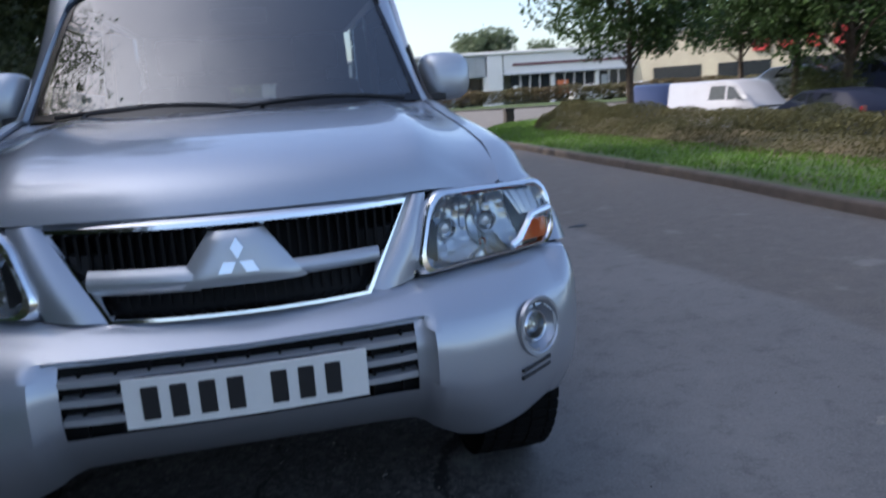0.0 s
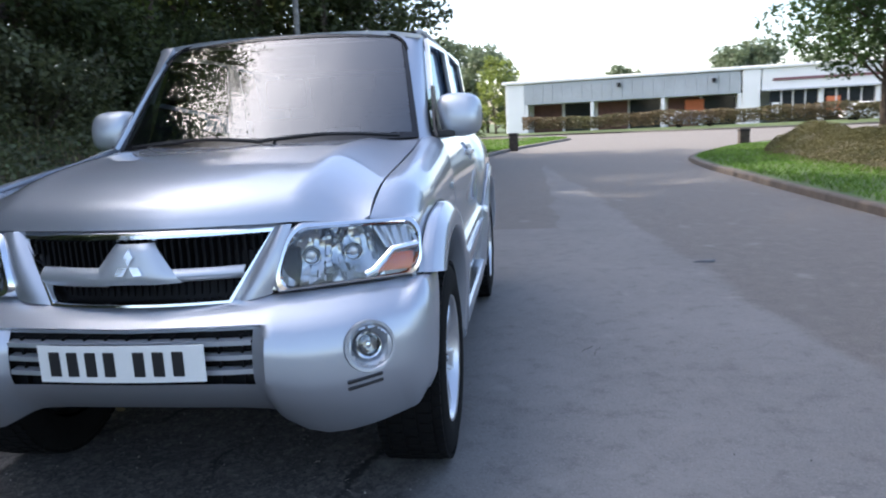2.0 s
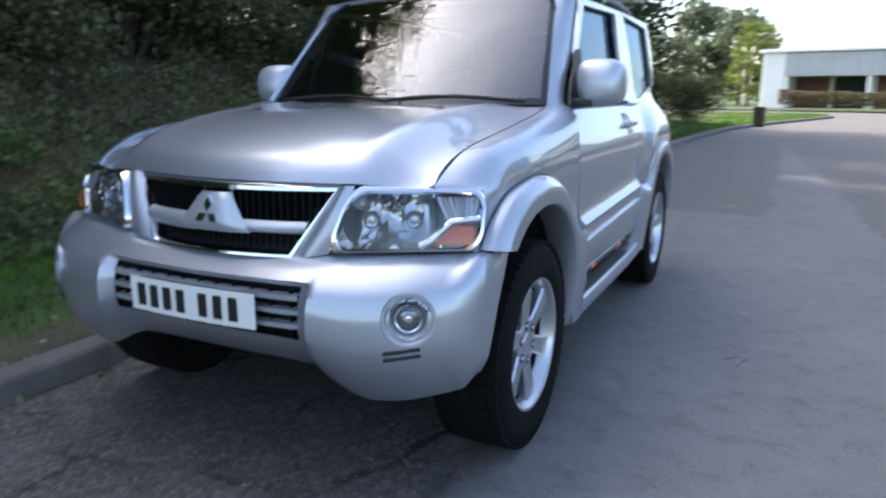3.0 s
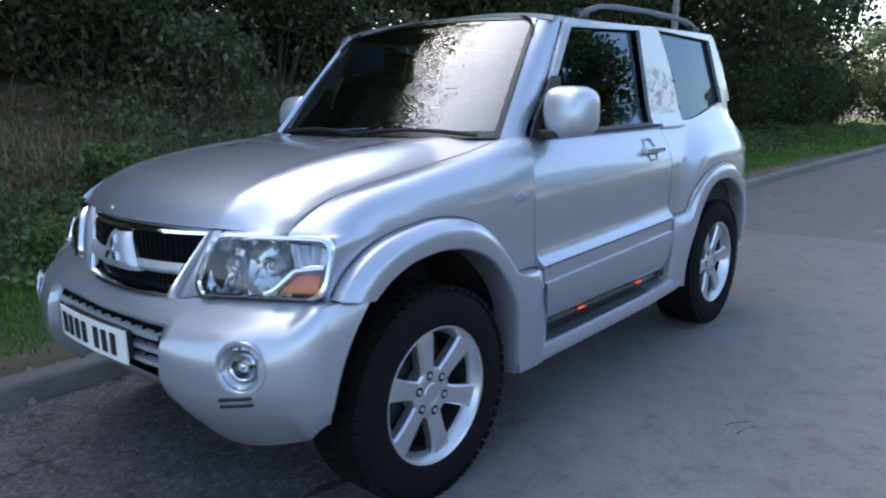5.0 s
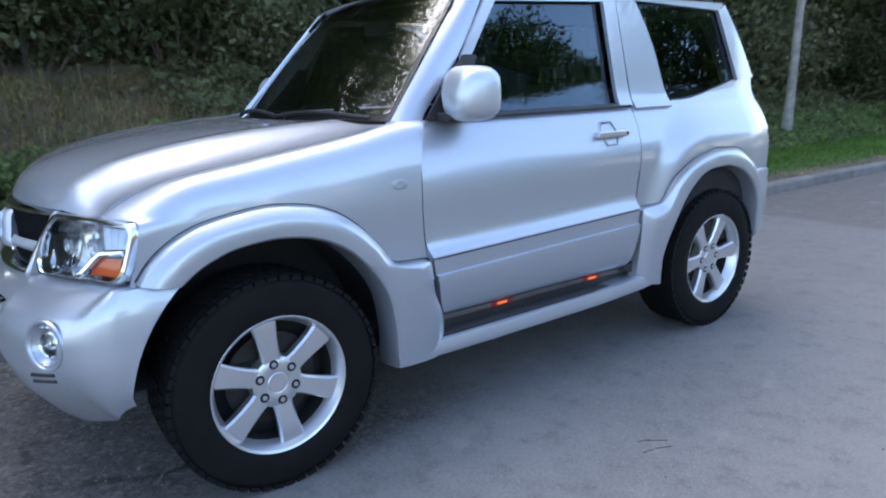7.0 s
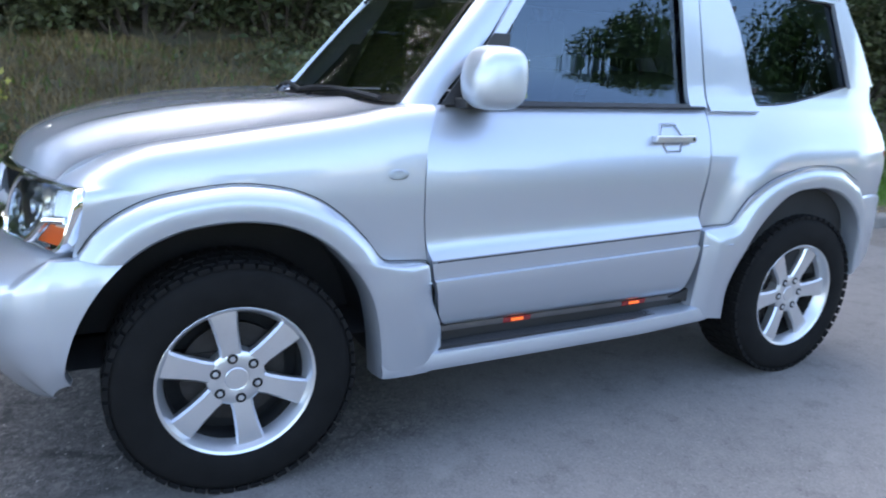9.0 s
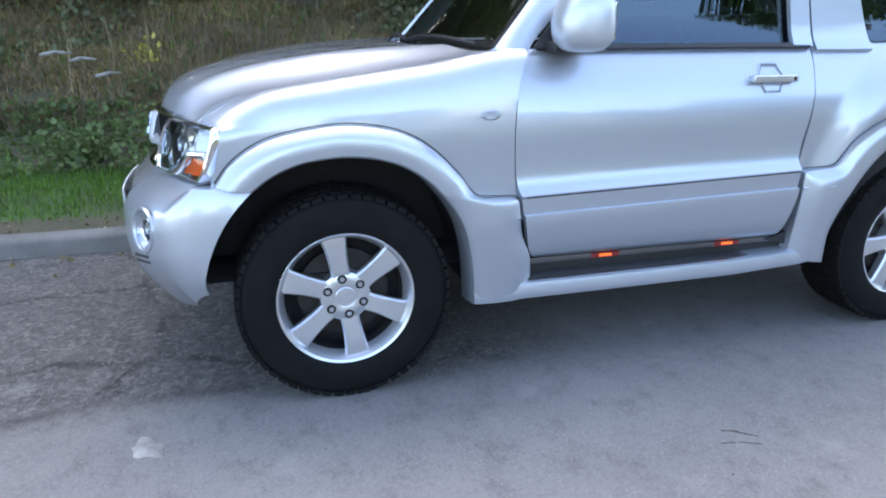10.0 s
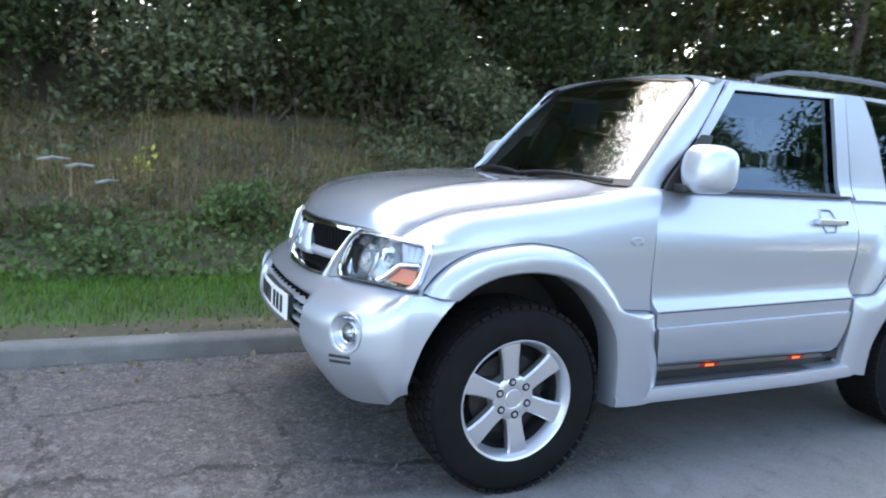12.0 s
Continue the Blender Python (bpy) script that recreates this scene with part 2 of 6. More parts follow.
    col = blend(calc("SUBTRACT", 1.0, span(grit.outputs["Fac"], 0.30, 0.50)), col, (0.05, 0.046, 0.043), 0.45)
    # stones of the worn surface, coarse near the kerb
    stone = n.new("ShaderNodeTexVoronoi")
    stone.inputs["Scale"].default_value = 52.0
    l.new(tc.outputs["Object"], stone.inputs["Vector"])
    tone = n.new("ShaderNodeSeparateColor")
    l.new(stone.outputs["Color"], tone.inputs[0])
    coarse = calc("MULTIPLY_ADD", edge, 0.5, 0.12)
    col = blend(calc("MULTIPLY", span(tone.outputs[0], 0.55, 1.0), coarse), col, (0.19, 0.165, 0.15), 0.8)
    col = blend(calc("MULTIPLY", span(tone.outputs[1], 0.55, 1.0), coarse), col, (0.022, 0.02, 0.02), 0.8)
    crack = n.new("ShaderNodeTexVoronoi")
    crack.feature = "DISTANCE_TO_EDGE"
    crack.inputs["Scale"].default_value = 0.9
    bend = n.new("ShaderNodeVectorMath")
    bend.operation = "MULTIPLY_ADD"
    bend.inputs[1].default_value = (0.55, 0.55, 0.0)
    ragged = n.new("ShaderNodeTexNoise")
    ragged.inputs["Scale"].default_value, ragged.inputs["Detail"].default_value, ragged.inputs["Roughness"].default_value = 2.4, 9.0, 0.7
    l.new(tc.outputs["Object"], ragged.inputs["Vector"])
    l.new(ragged.outputs["Color"], bend.inputs[0])
    l.new(tc.outputs["Object"], bend.inputs[2])
    l.new(bend.outputs[0], crack.inputs["Vector"])
    thin = calc("SUBTRACT", 1.0, span(crack.outputs["Distance"], 0.004, 0.020))
    col = blend(calc("MULTIPLY", calc("MULTIPLY", edge, thin), span(ragged.outputs["Fac"], 0.35, 0.6)), col, (0.014, 0.013, 0.012), 0.9)
    # dark ragged joint where the newer surface begins
    joint = calc("MULTIPLY", span(wx, 0.93, 0.985), calc("SUBTRACT", 1.0, span(wx, 0.985, 1.04)))
    col = blend(calc("MULTIPLY", calc("MULTIPLY", joint, calc("SUBTRACT", 1.0, span(wy, -0.2, 0.5))), span(ragged.outputs["Fac"], 0.42, 0.58)), col, (0.022, 0.02, 0.019), 0.6)
    spots = n.new("ShaderNodeTexNoise")
    spots.inputs["Scale"].default_value, spots.inputs["Detail"].default_value = 2.2, 8.0
    l.new(tc.outputs["Object"], spots.inputs["Vector"])
    col = blend(span(spots.outputs["Fac"], 0.62, 0.75), col, (0.24, 0.23, 0.21), 0.55)
    dots = n.new("ShaderNodeTexVoronoi")
    dots.inputs["Scale"].default_value = 45.0
    l.new(tc.outputs["Object"], dots.inputs["Vector"])
    col = blend(calc("SUBTRACT", 1.0, span(dots.outputs["Distance"], 0.05, 0.25)), col, (0.27, 0.26, 0.24), 0.45)
    l.new(col, b.inputs["Base Color"])
    return m


ASPHALT = asphalt()


# ---- helpers for building ----
def mesh_of(name, bm, mat, sharp=35):
    me = bpy.data.meshes.new(name)
    bmesh.ops.recalc_face_normals(bm, faces=bm.faces)
    bm.to_mesh(me)
    bm.free()
    me.materials.append(mat)
    me.shade_smooth()
    me.set_sharp_from_angle(angle=radians(sharp))
    return me


def part(name, bm, mat, parent, label="", sharp=35):
    ob = new(name, mesh_of(name, bm, mat, sharp))
    ob.parent = parent
    return tagged(ob, label)


def thing(name, at, label, category, group="", turn=0.0):
    ob = new(name)
    ob.matrix_world = pose(*at, 0, 0, turn)
    ob.empty_display_size = 0.2
    return tagged(ob, label, category, group)


def structure(name, bm, mat, label, sharp=35):
    return tagged(new(name, mesh_of(name, bm, mat, sharp)), label, name.split("_")[0], kind="structure")


def box(bm, lo, hi, bevel=0.0, seg=2, m=None):
    made = bmesh.ops.create_cube(bm, size=1.0)["verts"]
    for v in made:
        v.co = Vector([lo[i] + (v.co[i] + 0.5) * (hi[i] - lo[i]) for i in range(3)])
    if bevel:
        edges = list({e for v in made for e in v.link_edges})
        made = bmesh.ops.bevel(bm, geom=edges, offset=bevel, segments=seg, affect="EDGES", profile=0.7)["verts"]
    if m:
        bmesh.ops.transform(bm, matrix=m, verts=[v for v in made if v.is_valid])
    return bm


def grid(fn, nu, nv, thick=0.0, bm=None):
    """A sheet through fn(u, v), both from 0 to 1; with a back and edges where it has thickness."""
    bm = bm or bmesh.new()
    P = np.array([[fn(i / nu, j / nv) for j in range(nv + 1)] for i in range(nu + 1)], float)
    front = [[bm.verts.new(p) for p in row] for row in P]
    for i in range(nu):
        for j in range(nv):
            bm.faces.new((front[i][j], front[i + 1][j], front[i + 1][j + 1], front[i][j + 1]))
    if thick:
        du, dv = np.gradient(P, axis=0), np.gradient(P, axis=1)
        nrm = np.cross(du, dv)
        nrm /= np.maximum(np.linalg.norm(nrm, axis=2, keepdims=True), 1e-9)
        back = [[bm.verts.new(p) for p in row] for row in P - thick * nrm]
        for i in range(nu):
            for j in range(nv):
                bm.faces.new((back[i][j], back[i][j + 1], back[i + 1][j + 1], back[i + 1][j]))
        for i in range(nu):
            for j in (0, nv):
                bm.faces.new((front[i][j], back[i][j], back[i + 1][j], front[i + 1][j]))
        for j in range(nv):
            for i in (0, nu):
                bm.faces.new((front[i][j], front[i][j + 1], back[i][j + 1], back[i][j]))
    return bm


def tube(bm, pts, r, seg=8, closed=False):
    """A round bar along points; r is a radius or one for each point."""
    pts = [Vector(p) for p in pts]
    rings, n = [], len(pts)
    for i, p in enumerate(pts):
        a, b = pts[i - 1] if (i or closed) else p, pts[(i + 1) % n] if (i < n - 1 or closed) else p
        d = (b - a).normalized()
        side = d.cross((0, 0, 1) if abs(d.z) < 0.9 else (1, 0, 0)).normalized()
        up = side.cross(d)
        rr = r[i] if isinstance(r, (list, tuple)) else r
        rings.append([bm.verts.new(p + rr * (math.cos(k * math.tau / seg) * side + math.sin(k * math.tau / seg) * up)) for k in range(seg)])
    for i in range(n if closed else n - 1):
        a, b = rings[i], rings[(i + 1) % n]
        for k in range(seg):
            bm.faces.new((a[k], a[(k + 1) % seg], b[(k + 1) % seg], b[k]))
    if not closed:
        bm.faces.new(rings[0])
        bm.faces.new(rings[-1])
    return bm


def lathe(bm, profile, seg=48, axis="x", at=(0, 0, 0)):
    """Turns (radius, along) pairs round an axis."""
    rings = []
    for r, s in profile:
        ring = []
        for k in range(seg):
            c, d = r * math.cos(k * math.tau / seg), r * math.sin(k * math.tau / seg)
            p = (s, c, d) if axis == "x" else (c, s, d) if axis == "y" else (c, d, s)
            ring.append(bm.verts.new(Vector(p) + Vector(at)))
        rings.append(ring)
    for a, b in zip(rings, rings[1:]):
        for k in range(seg):
            bm.faces.new((a[k], a[(k + 1) % seg], b[(k + 1) % seg], b[k]))
    return bm


def smooth(ts, vs):
    """A gentle curve through values (no overshoot)."""
    ts, vs = np.array(ts, float), np.array(vs, float)
    h, d = np.diff(ts), np.diff(vs) / np.diff(ts)
    m = np.zeros(len(ts))
    m[0], m[-1] = d[0], d[-1]
    for i in range(1, len(ts) - 1):
        if d[i - 1] * d[i] > 0:
            m[i] = 2 * d[i - 1] * d[i] / (d[i - 1] + d[i])

    def at(t):
        t = min(max(t, ts[0]), ts[-1])
        i = min(int(np.searchsorted(ts, t, "right")) - 1, len(h) - 1)
        s = (t - ts[i]) / h[i]
        return float((2 * s**3 - 3 * s**2 + 1) * vs[i] + (s**3 - 2 * s**2 + s) * h[i] * m[i] + (3 * s**2 - 2 * s**3) * vs[i + 1] + (s**3 - s**2) * h[i] * m[i + 1])

    return at


def curve2(points):
    """A smooth path through plane points, from 0 to 1."""
    n = len(points) - 1
    a, b = smooth([i / n for i in range(n + 1)], [p[0] for p in points]), smooth([i / n for i in range(n + 1)], [p[1] for p in points])
    return lambda t: (a(t), b(t))


# ---- ground, road and kerbs ----
left_edge = smooth((-80, -3, 5, 9, 16, 25, 30, 37, 44, 46.5, 48.5, 50, 54), (-1.2, -1.18, -1.18, -1.1, -0.9, -0.3, 0.6, 2.3, 3.8, 3.2, 0.5, -9, -60))
right_edge = smooth((-80, 2, 6, 13, 17, 20.7, 23.7, 26, 29, 32, 34), (5.0, 5.0, 5.2, 5.2, 5.45, 6.8, 8.5, 10.2, 14, 24, 60))
far_edge = smooth((-200, 0, 7, 16, 40, 200), (95, 59, 56, 51, 44, 0))


def hump(x, y, s=1.0, seed=0.0):
    return noise.noise((x * s, y * s, seed))


def left_height(d, y):
    """The verge and the bank behind the left kerb, d metres in from it."""
    fade = 1 - min(max((y - 19) / 9, 0), 1)
    bank = 0.36 * max(d - 1.9, 0) if d < 8.5 else 0.36 * 6.6 + 0.16 * (d - 8.5)
    near = min(max((d - 1.6) / 1.2, 0), 1)
    return 0.115 + min(bank, 5.5) * fade + near * (0.16 * hump(d, y, 0.7) + 0.06 * hump(d, y, 2.3)) + 0.012 * hump(d, y, 1.5)


def right_height(d, y):
    """Grass strip, then a low planted mound, then a flat car park, d metres in from the right kerb."""
    up, down = min(max((d - 2.2) / 0.9, 0), 1), min(max((d - 3.3) / 1.1, 0), 1)
    ease = lambda v: v * v * (3 - 2 * v)
    top = 0.20 + 0.15 * min(max((y - 9) / 6, 0), 1)
    park = -0.72 + 0.92 * ease(min(max((d - 14) / 7, 0), 1))
    end = ease(min(max((31 - y) / 6, 0), 1))
    return 0.11 + (top * ease(up) * (1 - ease(down)) + park * ease(down)) * end + 0.012 * hump(d, y, 1.5)


def sheet(rows, offsets, place, mat, name, label):
    bm = bmesh.new()
    vs = [[bm.verts.new(place(y, d)) for d in offsets] for y in rows]
    for a, b in zip(vs, vs[1:]):
        for k in range(len(offsets) - 1):
            bm.faces.new((a[k], a[k + 1], b[k + 1], b[k]))
    return structure(name, bm, mat, label)


rows_left = [-80, -60, -40, -30] + [-24 + 0.5 * i for i in range(96)] + [24 + i for i in range(27)] + [51, 52, 53, 54]
offs_left = [1.9] + [2.0 + 0.35 * i for i in range(26)] + [12, 14, 17, 20, 25, 32, 45, 80]
sheet(rows_left, offs_left, lambda y, d: (left_edge(y) - 0.1 - d, y, left_height(d, y) - (0.02 if d == 0 else 0)), SOIL, "ground_bank", "rough earth bank rising behind the kerb")
sheet(rows_left, [0.38, 0.5, 0.9, 1.3, 1.7, 1.9], lambda y, d: (left_edge(y) - 0.1 - d, y, left_height(d, y)), TURF, "ground_strip", "mown grass strip between the kerb and the bank")
sheet(rows_left, [0.0, 0.1, 0.2, 0.3, 0.38], lambda y, d: (left_edge(y) - 0.1 - d, y, left_height(d, y) - (0.02 if d == 0 else 0)), SOIL, "ground_edge", "bare brown earth along the kerb")
rows_right = [-80, -50, -30] + [-20 + 0.8 * i for i in range(60)] + [28, 29, 30, 31, 32, 33, 34]
right_place = lambda y, d: (right_edge(y) + 0.1 + d, y, right_height(d, y))
sheet(rows_right, [0.0, 0.2, 0.5, 0.9, 1.3, 1.75], right_place, TURF, "ground_verge", "mown grass verge along the kerb")
sheet(rows_right, [1.75, 2.0, 2.2, 2.4, 2.6, 2.8, 3.0, 3.2, 3.4, 3.6, 3.8, 4.0, 4.2, 4.5], right_place, SOIL, "ground_mound", "low mound of brown earth with planting")
sheet(rows_right, [4.5, 6, 8, 10, 11.5, 13, 15, 17, 20, 40, 90], right_place, ASPHALT, "car_park", "asphalt car park behind the mound")
sheet([-200 + 10 * i for i in range(41)], [0, 0.5, 2, 4, 8, 14, 25, 60, 600], lambda x, d: (x, far_edge(x) + 0.1 + d, 0.11), TURF, "ground_far", "grass strip and yard across the side road")
bm = bmesh.new()
box(bm, (-1500, -1500, -1.6), (1500, 1500, -0.75))
structure("ground", bm, SOIL, "open ground reaching to the horizon")
bm = bmesh.new()
road_rows = [-80, -50, -20, 0, 5, 10, 15, 18, 20, 22, 24, 26, 27, 28, 29, 30, 31, 32, 32.5, 33, 33.5, 34, 60, 100]
ends = [(bm.verts.new((-70, y, 0)), bm.verts.new((right_edge(y) + 0.11 if y < 34 else 100, y, 0))) for y in road_rows]
for a, b in zip(ends, ends[1:]):
    bm.faces.new((a[0], a[1], b[1], b[0]))
structure("road", bm, ASPHALT, "worn grey asphalt road with patched strips")


def kerb_line(name, edge, side, rows, label, mat=KERB):
    """Kerb stones, each 0.91 m long with a rounded front edge, laid along an edge."""
    root = tagged(new(name), label, "kerb", kind="structure")
    bm = bmesh.new()
    sec = [(0, -0.12), (0, 0.085), (0.008, 0.105), (0.03, 0.12), (0.125, 0.12), (0.125, -0.12)]
    ends = [[bm.verts.new((x * side, y, z)) for x, z in sec] for y in (-0.451, 0.451)]
    for k in range(len(sec)):
        j = (k + 1) % len(sec)
        bm.faces.new((ends[0][k], ends[0][j], ends[1][j], ends[1][k]))
    bm.faces.new(ends[0])
    bm.faces.new(ends[1])
    me = mesh_of("kerb_stone", bm, mat, 50)
    y, made = rows[0], 0
    while y < rows[1]:
        a = Vector((edge(y), y, 0))
        step = 0.9
        while (Vector((edge(y + step), y + step, 0)) - a).length > 0.915 and step > 0.05:
            step -= 0.02
        b = Vector((edge(y + step), y + step, 0))
        ob = new("kerb_stone", me)
        ob.parent = root
        ob.matrix_basis = Matrix.Translation((a + b) / 2 + Vector((random.uniform(-0.004, 0.004), 0, random.uniform(-0.006, 0.004)))) @ Matrix.Rotation(-math.atan2((b - a).x, (b - a).y), 4, "Z")
        y += step
        made += 1
    return root


kerb_line("kerb_left", left_edge, -1, (-13.69, 50), "worn grey concrete kerb along the bank")
kerb_line("kerb_right", right_edge, 1, (-6, 33), "brownish concrete kerb round the grass verge", BROWN_KERB)
bm = bmesh.new()
xs = [-60 + 2 * i for i in range(66)]
for a, b in zip(xs, xs[1:]):
    p, q = Vector((a, far_edge(a), 0)), Vector((b - 0.02, far_edge(b), 0))
    vs = [bm.verts.new(v) for v in (p, q, q + Vector((0, 0, 0.12)), p + Vector((0, 0, 0.12)))] + [bm.verts.new(v + Vector((0, 0.13, 0))) for v in (p + Vector((0, 0, 0.12)), q + Vector((0, 0, 0.12)))]
    bm.faces.new(vs[:4])
    bm.faces.new((vs[3], vs[2], vs[5], vs[4]))
structure("kerb_far", bm, KERB, "concrete kerb across the side road")


# ---- the silver off-roader: x to its left, y backwards from the front axle ----
CAR = thing("off_road_car", (0, 0, 0), "silver three-door off-road car parked at the kerb", "car")
HUB_Z, REAR_Y = 0.382, 2.545
side_x = smooth((0.28, 0.42, 0.50, 0.66, 0.80, 0.95, 1.03, 1.12, 1.205, 1.24, 1.31, 1.45, 1.60, 1.735), (0.79, 0.82, 0.832, 0.842, 0.845, 0.852, 0.845, 0.812, 0.764, 0.738, 0.722, 0.7042, 0.6852, 0.668))
plan_x = smooth((-0.45, -0.2, 0.0, 0.6, 2.4, 2.9, 3.12), (0.982, 0.99, 1.005, 1.0, 1.0, 0.992, 0.955))
roof_top = smooth((0.9, 1.04, 1.5, 2.2, 2.9, 3.02), (1.755, 1.778, 1.806, 1.81, 1.772, 1.75))
seam_z = smooth((-0.455, -0.41, -0.36, -0.25, 0.0, 0.2, 0.4, 0.56, 0.66), (0.993, 1.036, 1.062, 1.097, 1.137, 1.164, 1.192, 1.222, 1.232))
seam_x = smooth((-0.45, -0.2, 0.1, 0.56, 0.66), (0.698, 0.704, 0.712, 0.712, 0.717))


def body_x(y, z):
    return side_x(z) * plan_x(y) + blister(y, z)


def blister(y, z):
    """The quarter swells out round the rear wheel arch."""
    if y < 1.85 or z > 1.3:
        return 0.0
    dy = (2.68 - y) / 0.74 if y < 2.68 else (y - 2.68) / 1.1
    rho = (abs(dy) ** 2.7 + (max(z - 0.38, 0.0) / (0.84 + 0.05 * (y - 2.2))) ** 2.7) ** (1 / 2.7)
    t = min(max((1.05 - rho) / 0.22, 0.0), 1.0)
    return 0.040 * t * t * (3 - 2 * t) * (1 - min(max((y - 2.85) / 0.3, 0.0), 1.0) * 0.7)


def on_side(y, z, s, out=0.0):
    return (s * (body_x(y, z) + out), y, z)


def side_patch(corners, s, nu=8, nv=8, thick=0.02, out=0.0, bm=None):
    """A panel on the body's side between four (y, z) corners: bottom front, bottom rear, top rear, top front."""
    a, b, c, d = [np.array(p) for p in corners]

    def fn(u, v):
        p = (1 - v) * ((1 - u) * a + u * b) + v * ((1 - u) * d + u * c)
        return on_side(p[0], p[1], s, out)

    return grid(fn if s < 0 else (lambda u, v: fn(1 - u, v)), nu, nv, thick, bm)


def lerp(a, b, t):
    return a + (b - a) * t


# bonnet
hood_front = lambda x: -0.612 + 0.172 * abs(x / 0.70) ** 2.0
hood_mid = smooth((-0.62, -0.585, -0.53, -0.40, -0.2, 0.0, 0.2, 0.40), (0.990, 1.056, 1.100, 1.148, 1.188, 1.212, 1.226, 1.234))


def hood_point(u, v):
    sx = 2 * u - 1
    y1 = 0.37 + 0.19 * sx * sx
    xe = lambda y: seam_x(y) - 0.004
    yf = hood_front(0.696 * sx)
    y = lerp(yf, y1, v ** 1.25)
    x = sx * xe(y)
    zc = hood_mid(-0.612 + (y - yf) / max(y1 - yf, 1e-3) * 1.0)
    ze = seam_z(y)
    k = abs(sx)
    w = min(max((k - 0.68) / 0.32, 0.0), 1.0)
    w = 0.5 * w + 0.5 * w * w * (3 - 2 * w)
    z = zc * (1 - w) + min(ze, zc + 0.02) * w
    ridge = math.exp(-((k - 0.72) / 0.09) ** 2) * 0.007 * min(1, v * 4)
    return (x, y, z + ridge)


for s in (1, -1):
    bm = bmesh.new()
    for k in range(8):
        ya, yb = 0.44 + 0.03 * k, 0.47 + 0.03 * k
        bm.faces.new([bm.verts.new((s * (seam_x(y) + dx), y, seam_z(y) - dz)) for y, dx, dz in ((ya, -0.04, 0.008), (yb, -0.04, 0.008), (yb, 0.04, 0.014), (ya, 0.04, 0.014))])
    bmesh.ops.remove_doubles(bm, verts=bm.verts, dist=0.0005)
    part("cowl_corner", bm, SILVER, CAR)
part("bonnet", grid(hood_point, 64, 36, 0.018), SILVER, CAR)

door_f = smooth((0.458, 0.475, 0.52, 0.60, 0.69, 0.80, 0.95, 1.10, 1.228), (0.742, 0.712, 0.690, 0.675, 0.657, 0.640, 0.632, 0.647, 0.700))
# front wings, quarters, pillars and roof
flare_in_f = curve2([(-0.29, 0.795), (-0.24, 0.83), (-0.19, 0.855), (-0.108, 0.880), (0.004, 0.890), (0.10, 0.881), (0.17, 0.863), (0.234, 0.834), (0.29, 0.795), (0.33, 0.755), (0.392, 0.677), (0.431, 0.594), (0.46, 0.45), (0.473, 0.31)])
flare_out_f = curve2([(-0.41, 0.812), (-0.37, 0.866), (-0.32, 0.910), (-0.20, 0.966), (0.01, 0.996), (0.15, 0.981), (0.25, 0.947), (0.335, 0.890), (0.42, 0.805), (0.50, 0.718), (0.645, 0.705), (0.665, 0.58), (0.71, 0.46), (0.72, 0.31)])
flare_in_r = curve2([(2.085, 0.33), (2.075, 0.45), (2.11, 0.57), (2.15, 0.65), (2.20, 0.725), (2.27, 0.80), (2.37, 0.868), (2.46, 0.89), (2.56, 0.892), (2.67, 0.873), (2.79, 0.815), (2.88, 0.70), (2.92, 0.45)])
flare_out_r = curve2([(1.90, 0.36), (1.905, 0.50), (1.91, 0.738), (2.045, 0.754), (2.088, 0.805), (2.125, 0.856), (2.235, 0.930), (2.36, 0.970), (2.51, 0.992), (2.66, 0.984), (2.78, 0.943), (2.90, 0.86), (2.985, 0.60)])


# the headlamp's face, to whose top edge the wing comes down
LC = [Vector(p) for p in ((0.398, -0.612, 0.795), (0.845, -0.432, 0.812), (0.836, -0.368, 0.992), (0.458, -0.545, 1.002))]


def lamp_point(u, v, d=0.0):
    p = (1 - v) * ((1 - u) * LC[0] + u * LC[1]) + v * ((1 - u) * LC[3] + u * LC[2])
    n = Vector((0.36, -0.90, 0.22)).lerp(Vector((0.62, -0.74, 0.25)), u).normalized()
    return p + n * (d + (0.034 - 0.018 * v) * 4 * u * (1 - u) * 0.9 + 0.012 * 4 * v * (1 - v))


wing_low = smooth((-0.45, -0.41, -0.37, -0.32, -0.20, 0.01, 0.15, 0.25, 0.335, 0.42, 0.50, 0.62, 0.70), (0.79, 0.80, 0.852, 0.896, 0.951, 0.98, 0.966, 0.932, 0.875, 0.79, 0.702, 0.69, 0.69))


